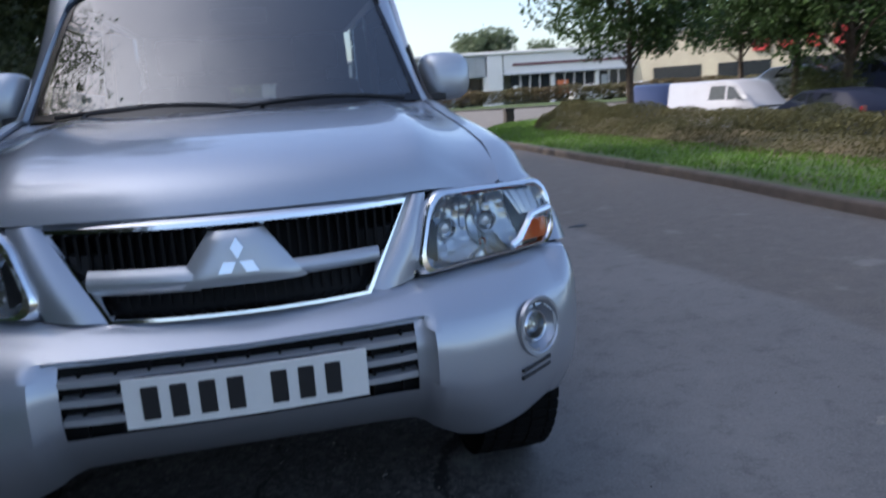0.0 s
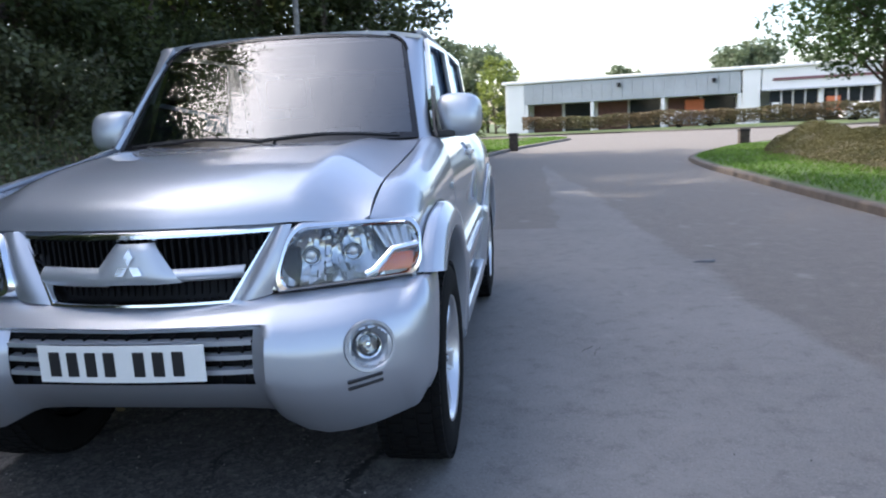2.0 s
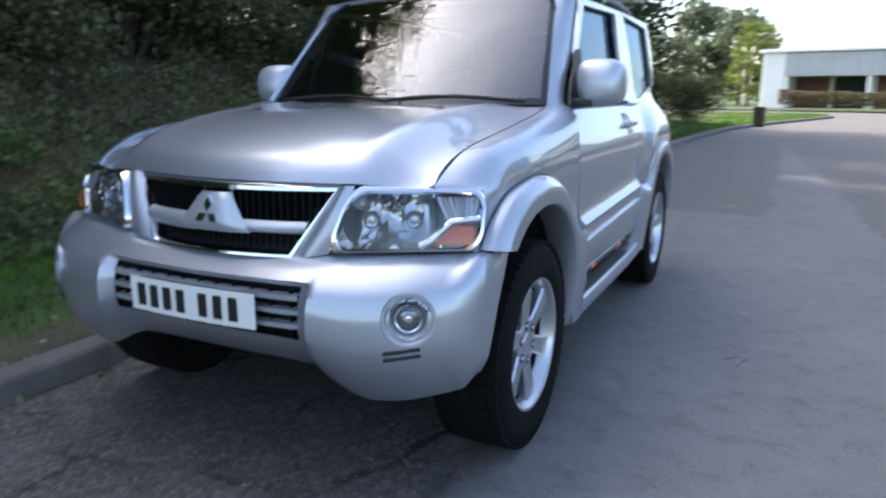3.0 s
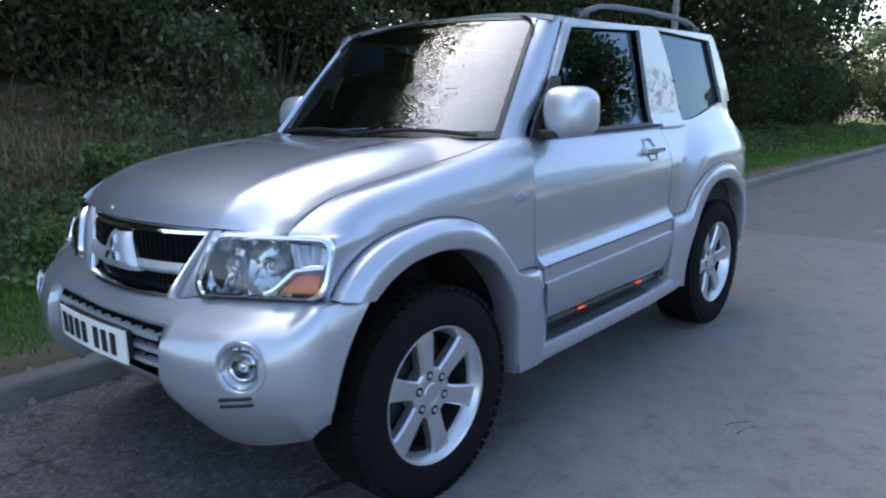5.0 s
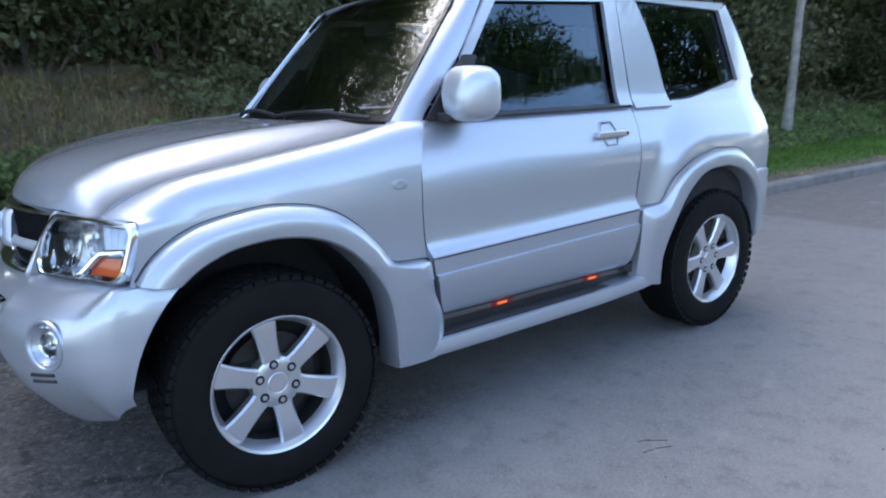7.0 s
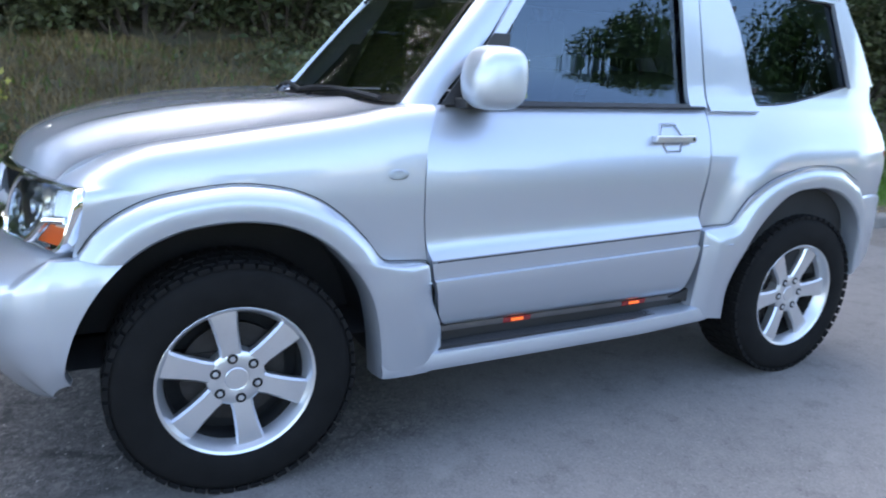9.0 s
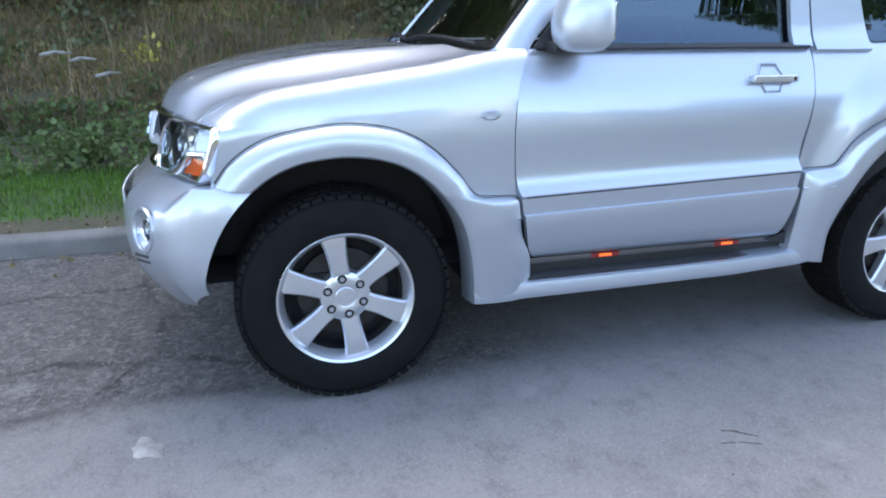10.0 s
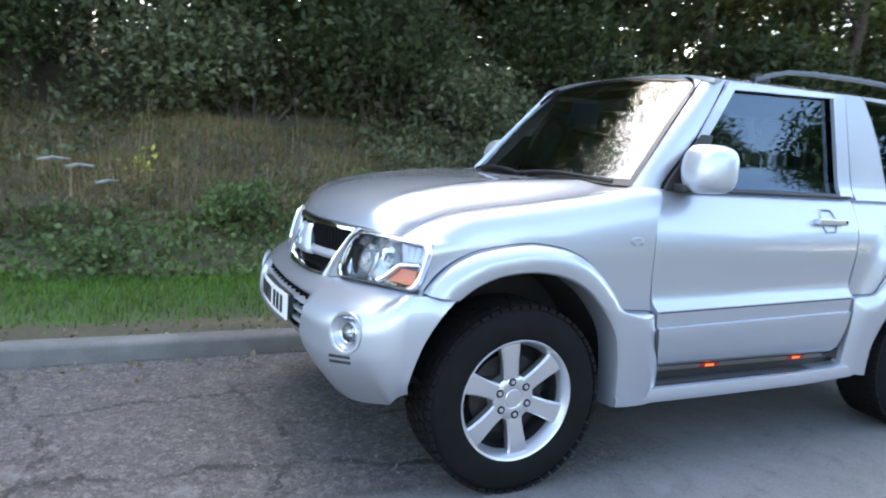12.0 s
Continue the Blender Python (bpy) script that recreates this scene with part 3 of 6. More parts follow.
def wing(s):
    def fn(u, v):
        zr = lerp(wing_low(lerp(-0.372, 0.648, u)), 1.228, v)
        for _ in range(4):
            p = shell(u, v, zr)
            zr = p[2]
        if u < 0.18 and v > 0.3:
            b = 1 - u / 0.18
            b = b * b * (3 - 2 * b) * min(1.0, (v - 0.3) / 0.15)
            q = lamp_point(lerp(1.0, 0.612, (v - 0.3) / 0.7), 1.0, -0.004)
            p = Vector(p).lerp(Vector((s * q.x, q.y, q.z)), b)
        return p

    def shell(u, v, zr):
        yf = lerp(-0.425, -0.375, min(1, v / 0.4)) - 0.072 * max(0, (v - 0.4) / 0.6) ** 1.3
        y = lerp(yf, door_f(max(zr, 0.69)) - 0.0035, u)
        low = wing_low(y)
        zs, xs = seam_z(y), seam_x(y)
        z1 = max(min(0.99, zs - 0.05), low + 0.012)
        if v < 0.4:
            z = lerp(low, z1, v / 0.4)
            return (s * body_x(y, z), y, z)
        t = (v - 0.4) / 0.6
        p0, p2 = Vector((body_x(y, z1), z1)), Vector((xs + 0.004, zs))
        f = min(max((y + 0.44) / 0.26, 0.0), 1.0)
        f = f * f * (3 - 2 * f)
        p1 = Vector((lerp(lerp(p0.x, p2.x, 0.42), p0.x - 0.008, f), lerp(lerp(z1, zs, 0.62), zs + 0.010, f)))
        q = (1 - t) ** 2 * p0 + 2 * t * (1 - t) * p1 + t * t * p2
        return (s * q.x, y, q.y)

    return fn


def flare(inner, outer, s, yc, last=1.0):
    """A wheel-arch flare: a lip turned into the well, a proud rounded band, and a soft edge on the body."""
    ring = [(-0.16, 0.80), (0.0, 0.895), (0.03, 0.909), (0.10, 0.916), (0.40, 0.919), (0.64, 0.916), (0.72, 0.911), (0.93, 0.888), (0.975, 0.880), (1.0, 0.0)]

    def fn(u, v):
        k = v * (len(ring) - 1)
        i = min(int(k), len(ring) - 2)
        f = k - i
        w = lerp(ring[i][0], ring[i + 1][0], f)
        (ay, az), (by, bz) = inner(u), outer(u)
        y, z = lerp(ay, by, max(w, 0)), lerp(az, bz, max(w, 0))
        bx = body_x(y, max(z, 0.45)) - 0.012
        drop = 0.03 * max(0.0, 0.62 - z) / 0.3
        xa = ring[i][1] - drop if ring[i][1] else bx
        xb = ring[i + 1][1] - drop if ring[i + 1][1] else bx
        x = lerp(xa, xb, f)
        if 0.7 < w < 0.98:
            x = max(x, bx + 0.026)
        if w < 0:
            y, z = lerp(ay, yc, 0.02), az - 0.004
        return (s * max(x, bx if w > 0.9 else 0), y, z)

    return grid(fn, 72, 18)


def well(s, yc):
    bm = bmesh.new()
    lathe(bm, [(0.0, 0.50), (0.48, 0.50), (0.49, 0.80)], 40, "x", (0, yc, 0.40))
    for v in list(bm.verts):
        v.co.z = max(v.co.z, 0.46)
        v.co.x *= s
    return bm


pillar_line = smooth((1.212, 1.225, 1.46, 1.722, 1.738), (0.70, 0.710, 0.924, 1.092, 1.10))
for s in (1, -1):
    part("front_wing", grid(wing(s), 34, 26, 0.015), SILVER, CAR)
    part("wheel_arch_flare", flare(flare_in_f, flare_out_f, s, 0.0), SILVER, CAR)
    part("wheel_arch_flare", flare(flare_in_r, flare_out_r, s, 2.5), SILVER, CAR)
    for line, t0, t1 in ((flare_out_f, 0.0, 0.80), (flare_out_r, 0.16, 0.95)):
        pts = []
        for k in range(49):
            y, z = line(lerp(t0, t1, k / 48))
            pts.append((s * (body_x(y, max(z, 0.45)) + 0.003), y, z + 0.004))
        part("flare_seal", tube(bmesh.new(), pts, 0.002, 5), BLACK, CAR, "dark seal line")
    part("wheel_well", well(s, 0.0), DARK, CAR)
    part("wheel_well", well(s, 2.5), DARK, CAR)
    # rear quarter: columns run from the flare line up to the belt line
    belt_r = smooth((1.95, 2.25, 2.40, 2.54, 2.90, 3.12), (1.240, 1.245, 1.247, 1.263, 1.338, 1.352))
    low_r = smooth((1.8, 1.905, 2.045, 2.088, 2.125, 2.235, 2.36, 2.51, 2.66, 2.78, 2.90, 3.0, 3.12), (0.725, 0.728, 0.742, 0.79, 0.842, 0.917, 0.957, 0.979, 0.971, 0.930, 0.845, 0.80, 0.80))

    def quarter(u, v):
        front = smooth((0.7, 0.78, 0.95, 1.2, 1.26), (1.897, 1.905, 1.922, 1.958, 1.972))
        y = lerp(front(lerp(0.73, 1.24, v)), 3.12, u)
        z = lerp(low_r(y), belt_r(y), v)
        return on_side(y, z, s)

    part("rear_quarter", grid(quarter, 52, 28, 0.015), SILVER, CAR)
    ahead, behind = smooth((1.21, 1.745), (1.972, 1.895)), smooth((1.21, 1.247, 1.30, 1.50, 1.60, 1.745), (2.262, 2.252, 2.232, 2.165, 2.118, 2.03))
    face = lambda u, v: on_side(lerp(ahead(lerp(1.212, 1.742, v)), behind(lerp(1.212, 1.742, v)), u), lerp(1.212, 1.742, v), s, -0.003)
    part("centre_pillar", grid(face if s < 0 else (lambda u, v: face(1 - u, v)), 8, 14, 0.02), SILVER, CAR)
    bm = side_patch([(2.905, 1.332), (3.105, 1.345), (2.815, 1.736), (2.745, 1.705)], s, 16, 10)
    side_patch([(2.03, 1.728), (2.745, 1.705), (2.80, 1.745), (2.02, 1.745)], s, 8, 2, bm=bm)
    part("rear_pillar", bm, SILVER, CAR)

    def a_pillar(u, v):
        y0, z0 = lerp(0.598, 1.035, v), lerp(1.232, 1.735, v)
        x0 = lerp(0.704, 0.588, v)
        z1 = lerp(1.212, 1.738, v)
        y1 = pillar_line(z1)
        x1 = body_x(y1, z1)
        q = 0.014 * math.sin(math.pi * u)
        return (s * (lerp(x0, x1, u) + q), lerp(y0, y1, u) - q, lerp(z0, z1, u))

    base = [Vector(p) for p in ((0.694, 0.545, 1.206), (0.704, 0.602, 1.231), (0.752, 0.702, 1.213), (0.728, 0.565, 1.192))]
    bm = grid(lambda u, v: Matrix.Diagonal((s, 1, 1)) @ ((1 - u) * base[0].lerp(base[3], v) + u * base[1].lerp(base[2], v)), 6, 6, 0.006)
    part("pillar_foot", bm, SILVER, CAR)
    part("windscreen_pillar", grid(a_pillar, 6, 14, 0.02), SILVER, CAR)


def roof_point(u, v):
    sx = 2 * u - 1
    y0 = 1.035 - 0.06 * (1 - sx * sx)
    y = lerp(y0, 2.88 - 0.05 * sx * sx, v)
    w = 0.668 * (1 - 0.03 * v)
    zt = roof_top(y)
    return (sx * w, y, 1.736 + (zt - 1.736) * (1 - abs(sx) ** 3.4))


part("roof", grid(roof_point, 36, 24, 0.02), SILVER, CAR)


def screen_point(u, v, lift=0.0):
    sx = 2 * u - 1
    x = sx * lerp(0.70, 0.588, v)
    y = lerp(0.603 - 0.15 * (1 - sx * sx), 1.037 - 0.06 * (1 - sx * sx), v)
    z = lerp(1.228, 1.738, v) + 0.012 * math.sin(math.pi * v) + 0.026 * v * (1 - sx * sx)
    return (x, y - lift, z + lift * 0.7)


pane = part("windscreen", grid(screen_point, 56, 32), GLASS, CAR)
pane.visible_shadow = False
bm = bmesh.new()
for u0, u1, v0, v1 in ((0, 0.018, 0, 1), (0.982, 1, 0, 1), (0.018, 0.982, 0.965, 1), (0.018, 0.982, 0, 0.05)):
    grid(lambda u, v: screen_point(lerp(u0, u1, u), lerp(v0, v1, v), 0.003), 14 if u1 - u0 > 0.5 else 2, 14 if v1 - v0 > 0.5 else 2, 0.0, bm)
part("windscreen_border", bm, GLOSS_BLACK, CAR, "black windscreen edging")
# rounded upper corners of the windscreen opening
for side in (0, 1):
    arc = [(0.075 * (1 - math.cos(radians(a))), 1 - 0.17 * (1 - math.sin(radians(a)))) for a in range(0, 91, 9)]
    arc = [(1 - u if side else u, v) for u, v in arc]
    bm = bmesh.new()
    corner = bm.verts.new(screen_point(side, 1.0, 0.004))
    ring = [bm.verts.new(screen_point(u, v, 0.004)) for u, v in arc]
    for a, b in zip(ring, ring[1:]):
        bm.faces.new((corner, a, b))
    part("screen_corner", bm, SILVER, CAR)
    part("screen_corner_seal", tube(bmesh.new(), [screen_point(u, v, 0.004) for u, v in arc], 0.008, 6), GLOSS_BLACK, CAR, "black rubber seal")
# scuttle between bonnet and windscreen
bm = grid(lambda u, v: ((2 * u - 1) * 0.665, lerp(0.355 + 0.19 * (2 * u - 1) ** 2, 0.475 + 0.135 * (2 * u - 1) ** 2, v), 1.205 + 0.012 * v + 0.004 * math.sin(60 * u)), 40, 4, 0.01)
part("scuttle", bm, BLACK, CAR)
for x0, x1, yo in ((-0.60, 0.02, 0.0), (-0.02, 0.62, 0.012)):
    bm = bmesh.new()
    pts = []
    for i in range(9):
        t = i / 8
        x = lerp(x0, x1, t)
        sx = x / 0.70
        pts.append((x, 0.448 + 0.145 * sx * sx - 0.012 + yo * 0.3, 1.243 + 0.022 * math.sin(math.pi * t)))
    tube(bm, pts, 0.009, 6)
    tube(bm, [(x0 + 0.06, 0.47, 1.21), (x0 + 0.1, 0.44 + 0.15 * (x0 / 0.7) ** 2 * 0.5, 1.250), pts[4]], 0.008, 6)
    part("wiper", bm, BLACK, CAR)
# washer jets
for x in (-0.22, 0.22):
    part("washer_jet", box(bmesh.new(), (x - 0.018, 0.27, 1.218), (x + 0.018, 0.30, 1.232), 0.005), BLACK, CAR)

# doors with window frame and glass
door_prof = smooth((0.458, 0.468, 0.49, 0.56, 0.632, 0.641, 0.644, 0.700, 0.705, 0.708, 0.711, 0.716, 0.730, 0.750, 0.785, 0.85, 0.95, 1.03, 1.12, 1.205, 1.228), (0.832, 0.848, 0.864, 0.880, 0.890, 0.889, 0.876, 0.880, 0.880, 0.872, 0.882, 0.883, 0.869, 0.855, 0.847, 0.848, 0.853, 0.846, 0.813, 0.765, 0.745))
door_r = smooth((0.458, 0.50, 0.55, 0.62, 0.70, 0.78, 0.95, 1.10, 1.228), (1.838, 1.858, 1.874, 1.886, 1.890, 1.896, 1.914, 1.938, 1.956))
ZS = [0.458, 0.468, 0.478, 0.49, 0.52, 0.56, 0.60, 0.632, 0.641, 0.644, 0.67, 0.700, 0.705, 0.708, 0.711, 0.716, 0.723, 0.730, 0.740, 0.750, 0.765, 0.785, 0.82, 0.85, 0.90, 0.95, 1.0, 1.05, 1.10, 1.15, 1.19, 1.21, 1.228]
rises = smooth((0.46, 0.56, 0.63, 0.76, 1.0, 1.2), (0.0, 0.02, 0.034, 0.034, 0.0, 0.0))


def door_point(s, u, z):
    """The cladding lines on the door climb towards the rear."""
    y = lerp(door_f(z), door_r(z), u)
    return (s * door_prof(z), y, z + rises(z) * (y - 0.69) / 1.24)


def door(s):
    n = len(ZS) - 1
    root = part("door", grid(lambda u, v: door_point(s, u, ZS[round(v * n)]), 20, n, 0.03), SILVER, CAR, sharp=24)
    bm = bmesh.new()
    out = 0.004
    side_patch([(0.93, 1.46), (0.975, 1.46), (1.135, 1.69), (1.10, 1.722)], s, 2, 6, 0.02, out, bm)
    side_patch([(1.135, 1.69), (1.80, 1.712), (1.885, 1.738), (1.10, 1.722)], s, 12, 2, 0.02, out, bm)
    side_patch([(1.858, 1.228), (1.952, 1.228), (1.885, 1.738), (1.80, 1.712)], s, 3, 10, 0.02, out, bm)
    part("window_frame", bm, SILVER, root)
    bm = side_patch([(0.718, 1.228), (0.955, 1.236), (1.0, 1.475), (0.937, 1.475)], s, 4, 6, 0.012, 0.018)
    part("mirror_mount", bm, BLACK, root, "black triangular trim")
    bm = side_patch([(0.735, 1.222), (1.94, 1.226), (1.938, 1.243), (0.745, 1.240)], s, 16, 2, 0.014, 0.012)
    part("window_seal", bm, BLACK, root)
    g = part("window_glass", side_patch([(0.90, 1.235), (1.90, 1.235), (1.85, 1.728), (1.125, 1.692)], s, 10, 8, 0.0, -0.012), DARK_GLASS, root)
    g.visible_shadow = False
    # black strip draws the shadow line in the groove above the cladding
    part("moulding_gap", tube(bmesh.new(), [(s * 0.8795, lerp(0.675, 1.882, k / 8), 0.7075 + 0.034 * (lerp(0.675, 1.882, k / 8) - 0.69) / 1.24) for k in range(9)], 0.0024, 6), BLACK, root, "dark strip for the shaded groove above the cladding")
    # handle: a cup pressed into the door, a bar across it and a lock
    y0, z0 = 1.735, 1.116
    x0 = door_prof(z0) + 0.002
    lean = lambda z: -(z - z0) * 0.42
    cup = [(-0.040, 0.050), (0.030, 0.050), (0.052, 0.012), (0.052, -0.012), (0.034, -0.052), (-0.034, -0.052), (-0.056, -0.012), (-0.056, 0.012)]
    bm = bmesh.new()
    rings = [[bm.verts.new((s * (x0 + d + lean(z0 + b * k)), y0 - 0.01 + a * k, z0 + b * k)) for a, b in cup] for k, d in ((1.12, -0.004), (1.06, 0.003), (0.96, 0.002), (0.82, -0.014), (0.3, -0.020))]
    for a, b in zip(rings, rings[1:]):
        for k in range(8):
            bm.faces.new((a[k], a[(k + 1) % 8], b[(k + 1) % 8], b[k]))
    bm.faces.new(rings[-1])
    hub = part("door_handle", bm, SILVER, root)
    part("cup_edge", tube(bmesh.new(), [(s * (x0 + 0.001 + lean(z0 + b)), y0 - 0.01 + a, z0 + b) for a, b in cup], 0.0026, 6, True), BLACK, hub, "dark joint round the cup")
    bm = box(bmesh.new(), (x0 + 0.012, y0 - 0.112, z0 - 0.016), (x0 + 0.034, y0 + 0.098, z0 + 0.012), 0.010, 3)
    box(bm, (x0 - 0.01, y0 - 0.108, z0 - 0.013), (x0 + 0.02, y0 - 0.070, z0 + 0.009), 0.005)
    box(bm, (x0 - 0.01, y0 + 0.052, z0 - 0.016), (x0 + 0.030, y0 + 0.098, z0 + 0.012), 0.008)
    for v in bm.verts:
        v.co.x *= s
    part("grip", bm, ALLOY, hub, "bright silver pull bar")
    lock = lathe(bmesh.new(), [(0.0, x0 + 0.036), (0.006, x0 + 0.036), (0.008, x0 + 0.033)], 14, "x", (0, y0 + 0.08, z0 - 0.002))
    for v in lock.verts:
        v.co.x *= s
    part("key_lock", lock, GLOSS_BLACK, hub)
    return root


for s in (1, -1):
    door(s)
    # sill, step board
    bm = bmesh.new()
    box(bm, (0.70, 0.49, 0.30), (0.80, 2.06, 0.46), 0.012)
    for v in bm.verts:
        v.co.x *= s
    part("sill", bm, BLACK, CAR)
    bm = box(bmesh.new(), (0.795, 0.68, 0.430), (0.826, 1.86, 0.452), 0.006)
    for v in bm.verts:
        v.co.x *= s
    part("sill_trim", bm, SILL_METAL, CAR, "dull metal sill strip")
    bm = bmesh.new()
    sec = [(0.74, 0.30), (0.86, 0.305), (0.885, 0.315), (0.890, 0.335), (0.880, 0.372), (0.865, 0.380), (0.74, 0.380)]
    ys = [(0.475, 0.0), (0.62, 0.0), (0.66, 0.0), (1.0, 0.0), (1.6, 0.004), (1.95, 0.02), (2.06, 0.04), (2.085, 0.05)]
    rings = [[bm.verts.new((s * (x - (0.02 if y > 2.07 else 0)), y, z + dz)) for x, z in sec] for y, dz in ys]
    for a, b in zip(rings, rings[1:]):
        for k in range(len(sec)):
            bm.faces.new((a[k], a[(k + 1) % len(sec)], b[(k + 1) % len(sec)], b[k]))
    bm.faces.new(rings[0])
    bm.faces.new(rings[-1])
    step = part("side_step", bm, SILVER, CAR)
    bm = bmesh.new()
    for k in range(6):
        box(bm, (0.79 + 0.0125 * k, 0.66 + 0.004 * k, 0.379), (0.80 + 0.0125 * k, 1.96, 0.389), 0.002, 1)
    box(bm, (0.785, 0.655, 0.378), (0.866, 1.98, 0.384))
    for v in bm.verts:
        v.co.x *= s
    part("tread", bm, BLACK, step, "ribbed black rubber tread")
    for y in (1.045, 1.615):
        part("marker_base", box(bmesh.new(), (s * 0.80 if s > 0 else s * 0.8275, y - 0.062, 0.430), (s * 0.8275 if s > 0 else s * 0.80, y + 0.062, 0.451), 0.004), RED, step, "dark red lens strip")
        part("marker_light", box(bmesh.new(), (s * 0.80 if s > 0 else s * 0.8285, y - 0.028, 0.434), (s * 0.8305 if s > 0 else s * 0.80, y + 0.028, 0.447), 0.005), LIT_AMBER, step, "small lit amber marker light")
    bm = bmesh.new()
    fin = [bm.verts.new((s * x, y, z)) for x in (0.80, 0.835) for y, z in ((1.80, 0.442), (1.90, 0.470), (1.93, 0.470), (2.05, 0.405), (1.99, 0.392))]
    bm.faces.new(fin[:5])
    bm.faces.new(fin[5:])
    for k in range(5):
        bm.faces.new((fin[k], fin[(k + 1) % 5], fin[5 + (k + 1) % 5], fin[5 + k]))
    part("step_end", bm, BLACK, step, "upswept black end cap")
    # quarter window
    pane_l, pane_r = smooth((1.23, 1.30, 1.50, 1.60, 1.745), (2.24, 2.215, 2.15, 2.10, 2.01)), smooth((1.23, 1.36, 1.54, 1.735), (2.92, 2.945, 2.88, 2.75))
    sill_q, head_q = smooth((2.0, 2.40, 2.54, 2.90, 3.0), (1.24, 1.24, 1.256, 1.33, 1.35)), smooth((2.0, 2.7, 2.8), (1.737, 1.72, 1.70))

    def quarter_pane(u, v):
        z = lerp(1.24, 1.735, v)
        for _ in range(4):
            y = lerp(pane_l(z), pane_r(z), u)
            z = lerp(sill_q(y), head_q(y), v)
        return on_side(y, z, s, -0.006)

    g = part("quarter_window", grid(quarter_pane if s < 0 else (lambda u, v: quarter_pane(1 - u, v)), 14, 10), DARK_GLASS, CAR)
    g.visible_shadow = False
    rim_q = [(2.045, 1.727), (2.40, 1.722), (2.70, 1.708), (2.748, 1.695), (2.77, 1.67), (2.86, 1.53), (2.912, 1.40), (2.918, 1.362), (2.90, 1.342), (2.72, 1.302), (2.54, 1.266), (2.40, 1.25), (2.29, 1.247), (2.256, 1.262), (2.232, 1.31), (2.165, 1.50), (2.112, 1.61)]
    part("window_rubber", tube(bmesh.new(), [on_side(y, z, s, -0.001) for y, z in rim_q], 0.0045, 6, True), GLOSS_BLACK, g, "thin black rubber edge")
    for y, z in ((2.125, 1.64), (2.27, 1.31), (2.85, 1.47)):
        x, _, z = on_side(y, z, s, 0.0)
        part("window_catch", box(bmesh.new(), (x - 0.006, y - 0.011, z - 0.013), (x + 0.004, y + 0.011, z + 0.013), 0.003, 1), BLACK, g)
    for ends in (((0.9125, 0.552, 0.628), (0.8825, 0.652, 0.638)), ((0.886, 1.908, 0.672), (0.919, 2.045, 0.677))):
        part("cladding_line", tube(bmesh.new(), [(s * x, y, z) for x, y, z in ends], 0.004, 6), SILVER, CAR)
    # side repeater lamp
    bm = bmesh.new()
    bmesh.ops.create_uvsphere(bm, u_segments=16, v_segments=10, radius=1.0)
    for v in bm.verts:
        v.co = Vector((s * (body_x(0.535, 1.01) + 0.004 + 0.010 * v.co.x), 0.535 + 0.036 * v.co.y, 1.008 + 0.017 * v.co.z))
    part("side_repeater", bm, LENS, CAR, "clear oval repeater lamp")
    bm = bmesh.new()
    lathe(bm, [(0.0, 0.002), (0.85, 0.004), (1.15, 0.0)], 20, "x")
    for v in bm.verts:
        v.co = Vector((s * (body_x(0.535, 1.01) + v.co.x), 0.535 + 0.036 * v.co.y, 1.008 + 0.017 * v.co.z))
    part("repeater_base", bm, SILVER_TRIM, CAR)
    # door mirror
    bm = bmesh.new()
    bmesh.ops.create_uvsphere(bm, u_segments=28, v_segments=18, radius=1.0)
    for v in bm.verts:
        q = [math.copysign(abs(c) ** 0.58, c) for c in v.co]
        yy = q[1] * (0.115 - 0.03 * max(0, q[2])) if q[1] < 0 else q[1] * 0.085
        wide = 0.108 * (1 - 0.10 * max(0, -q[1]))
        v.co = Vector((s * (0.868 + wide * q[0] - (0.012 * q[2] if q[0] < 0 else 0)), 0.872 + yy - 0.005 * q[0], 1.325 + (0.105 - 0.008 * max(0, q[0])) * q[2]))
    mirror = part("door_mirror", bm, SILVER_TRIM, CAR, "silver painted door mirror")
    bm = box(bmesh.new(), (0.80, 0.928, 1.262), (0.936, 0.947, 1.388), 0.004)
    for v in bm.verts:
        v.co = Vector((s * v.co.x, v.co.y + 0.006, v.co.z))
    part("mirror_glass", bm, CHROME, mirror)
    bm = box(bmesh.new(), (0.735, 0.77, 1.222), (0.85, 0.875, 1.256), 0.012, 3)
    for v in bm.verts:
        v.co.x *= s
    part("mirror_arm", bm, BLACK, mirror, "black plastic arm")

# inner shell that closes the gaps between panels
bm = bmesh.new()
for s in (1, -1):
    grid(lambda u, v: (s * (body_x(lerp(0.3, 3.1, u), lerp(0.46, 1.22, v)) - 0.045), lerp(0.56, 3.1, u), lerp(0.46, 1.22, v)), 20, 10, 0.01, bm)
box(bm, (-0.40, -0.60, 0.44), (0.40, 0.56, 0.48))
box(bm, (-0.49, -0.56, 0.40), (0.49, 0.50, 0.93), 0.03)
box(bm, (-0.72, 0.48, 0.34), (0.72, 3.05, 0.46), 0.03)
box(bm, (-0.74, 0.50, 0.44), (0.74, 0.56, 1.12))
part("chassis", bm, DARK, CAR)
# unseen plate, added to keep light off the ground under the nose
bm = box(bmesh.new(), (-0.55, -0.56, 0.42), (0.55, 0.45, 0.46), 0.012)
part("skid_plate", bm, DARK, CAR, "added black plate blocking light under the engine")

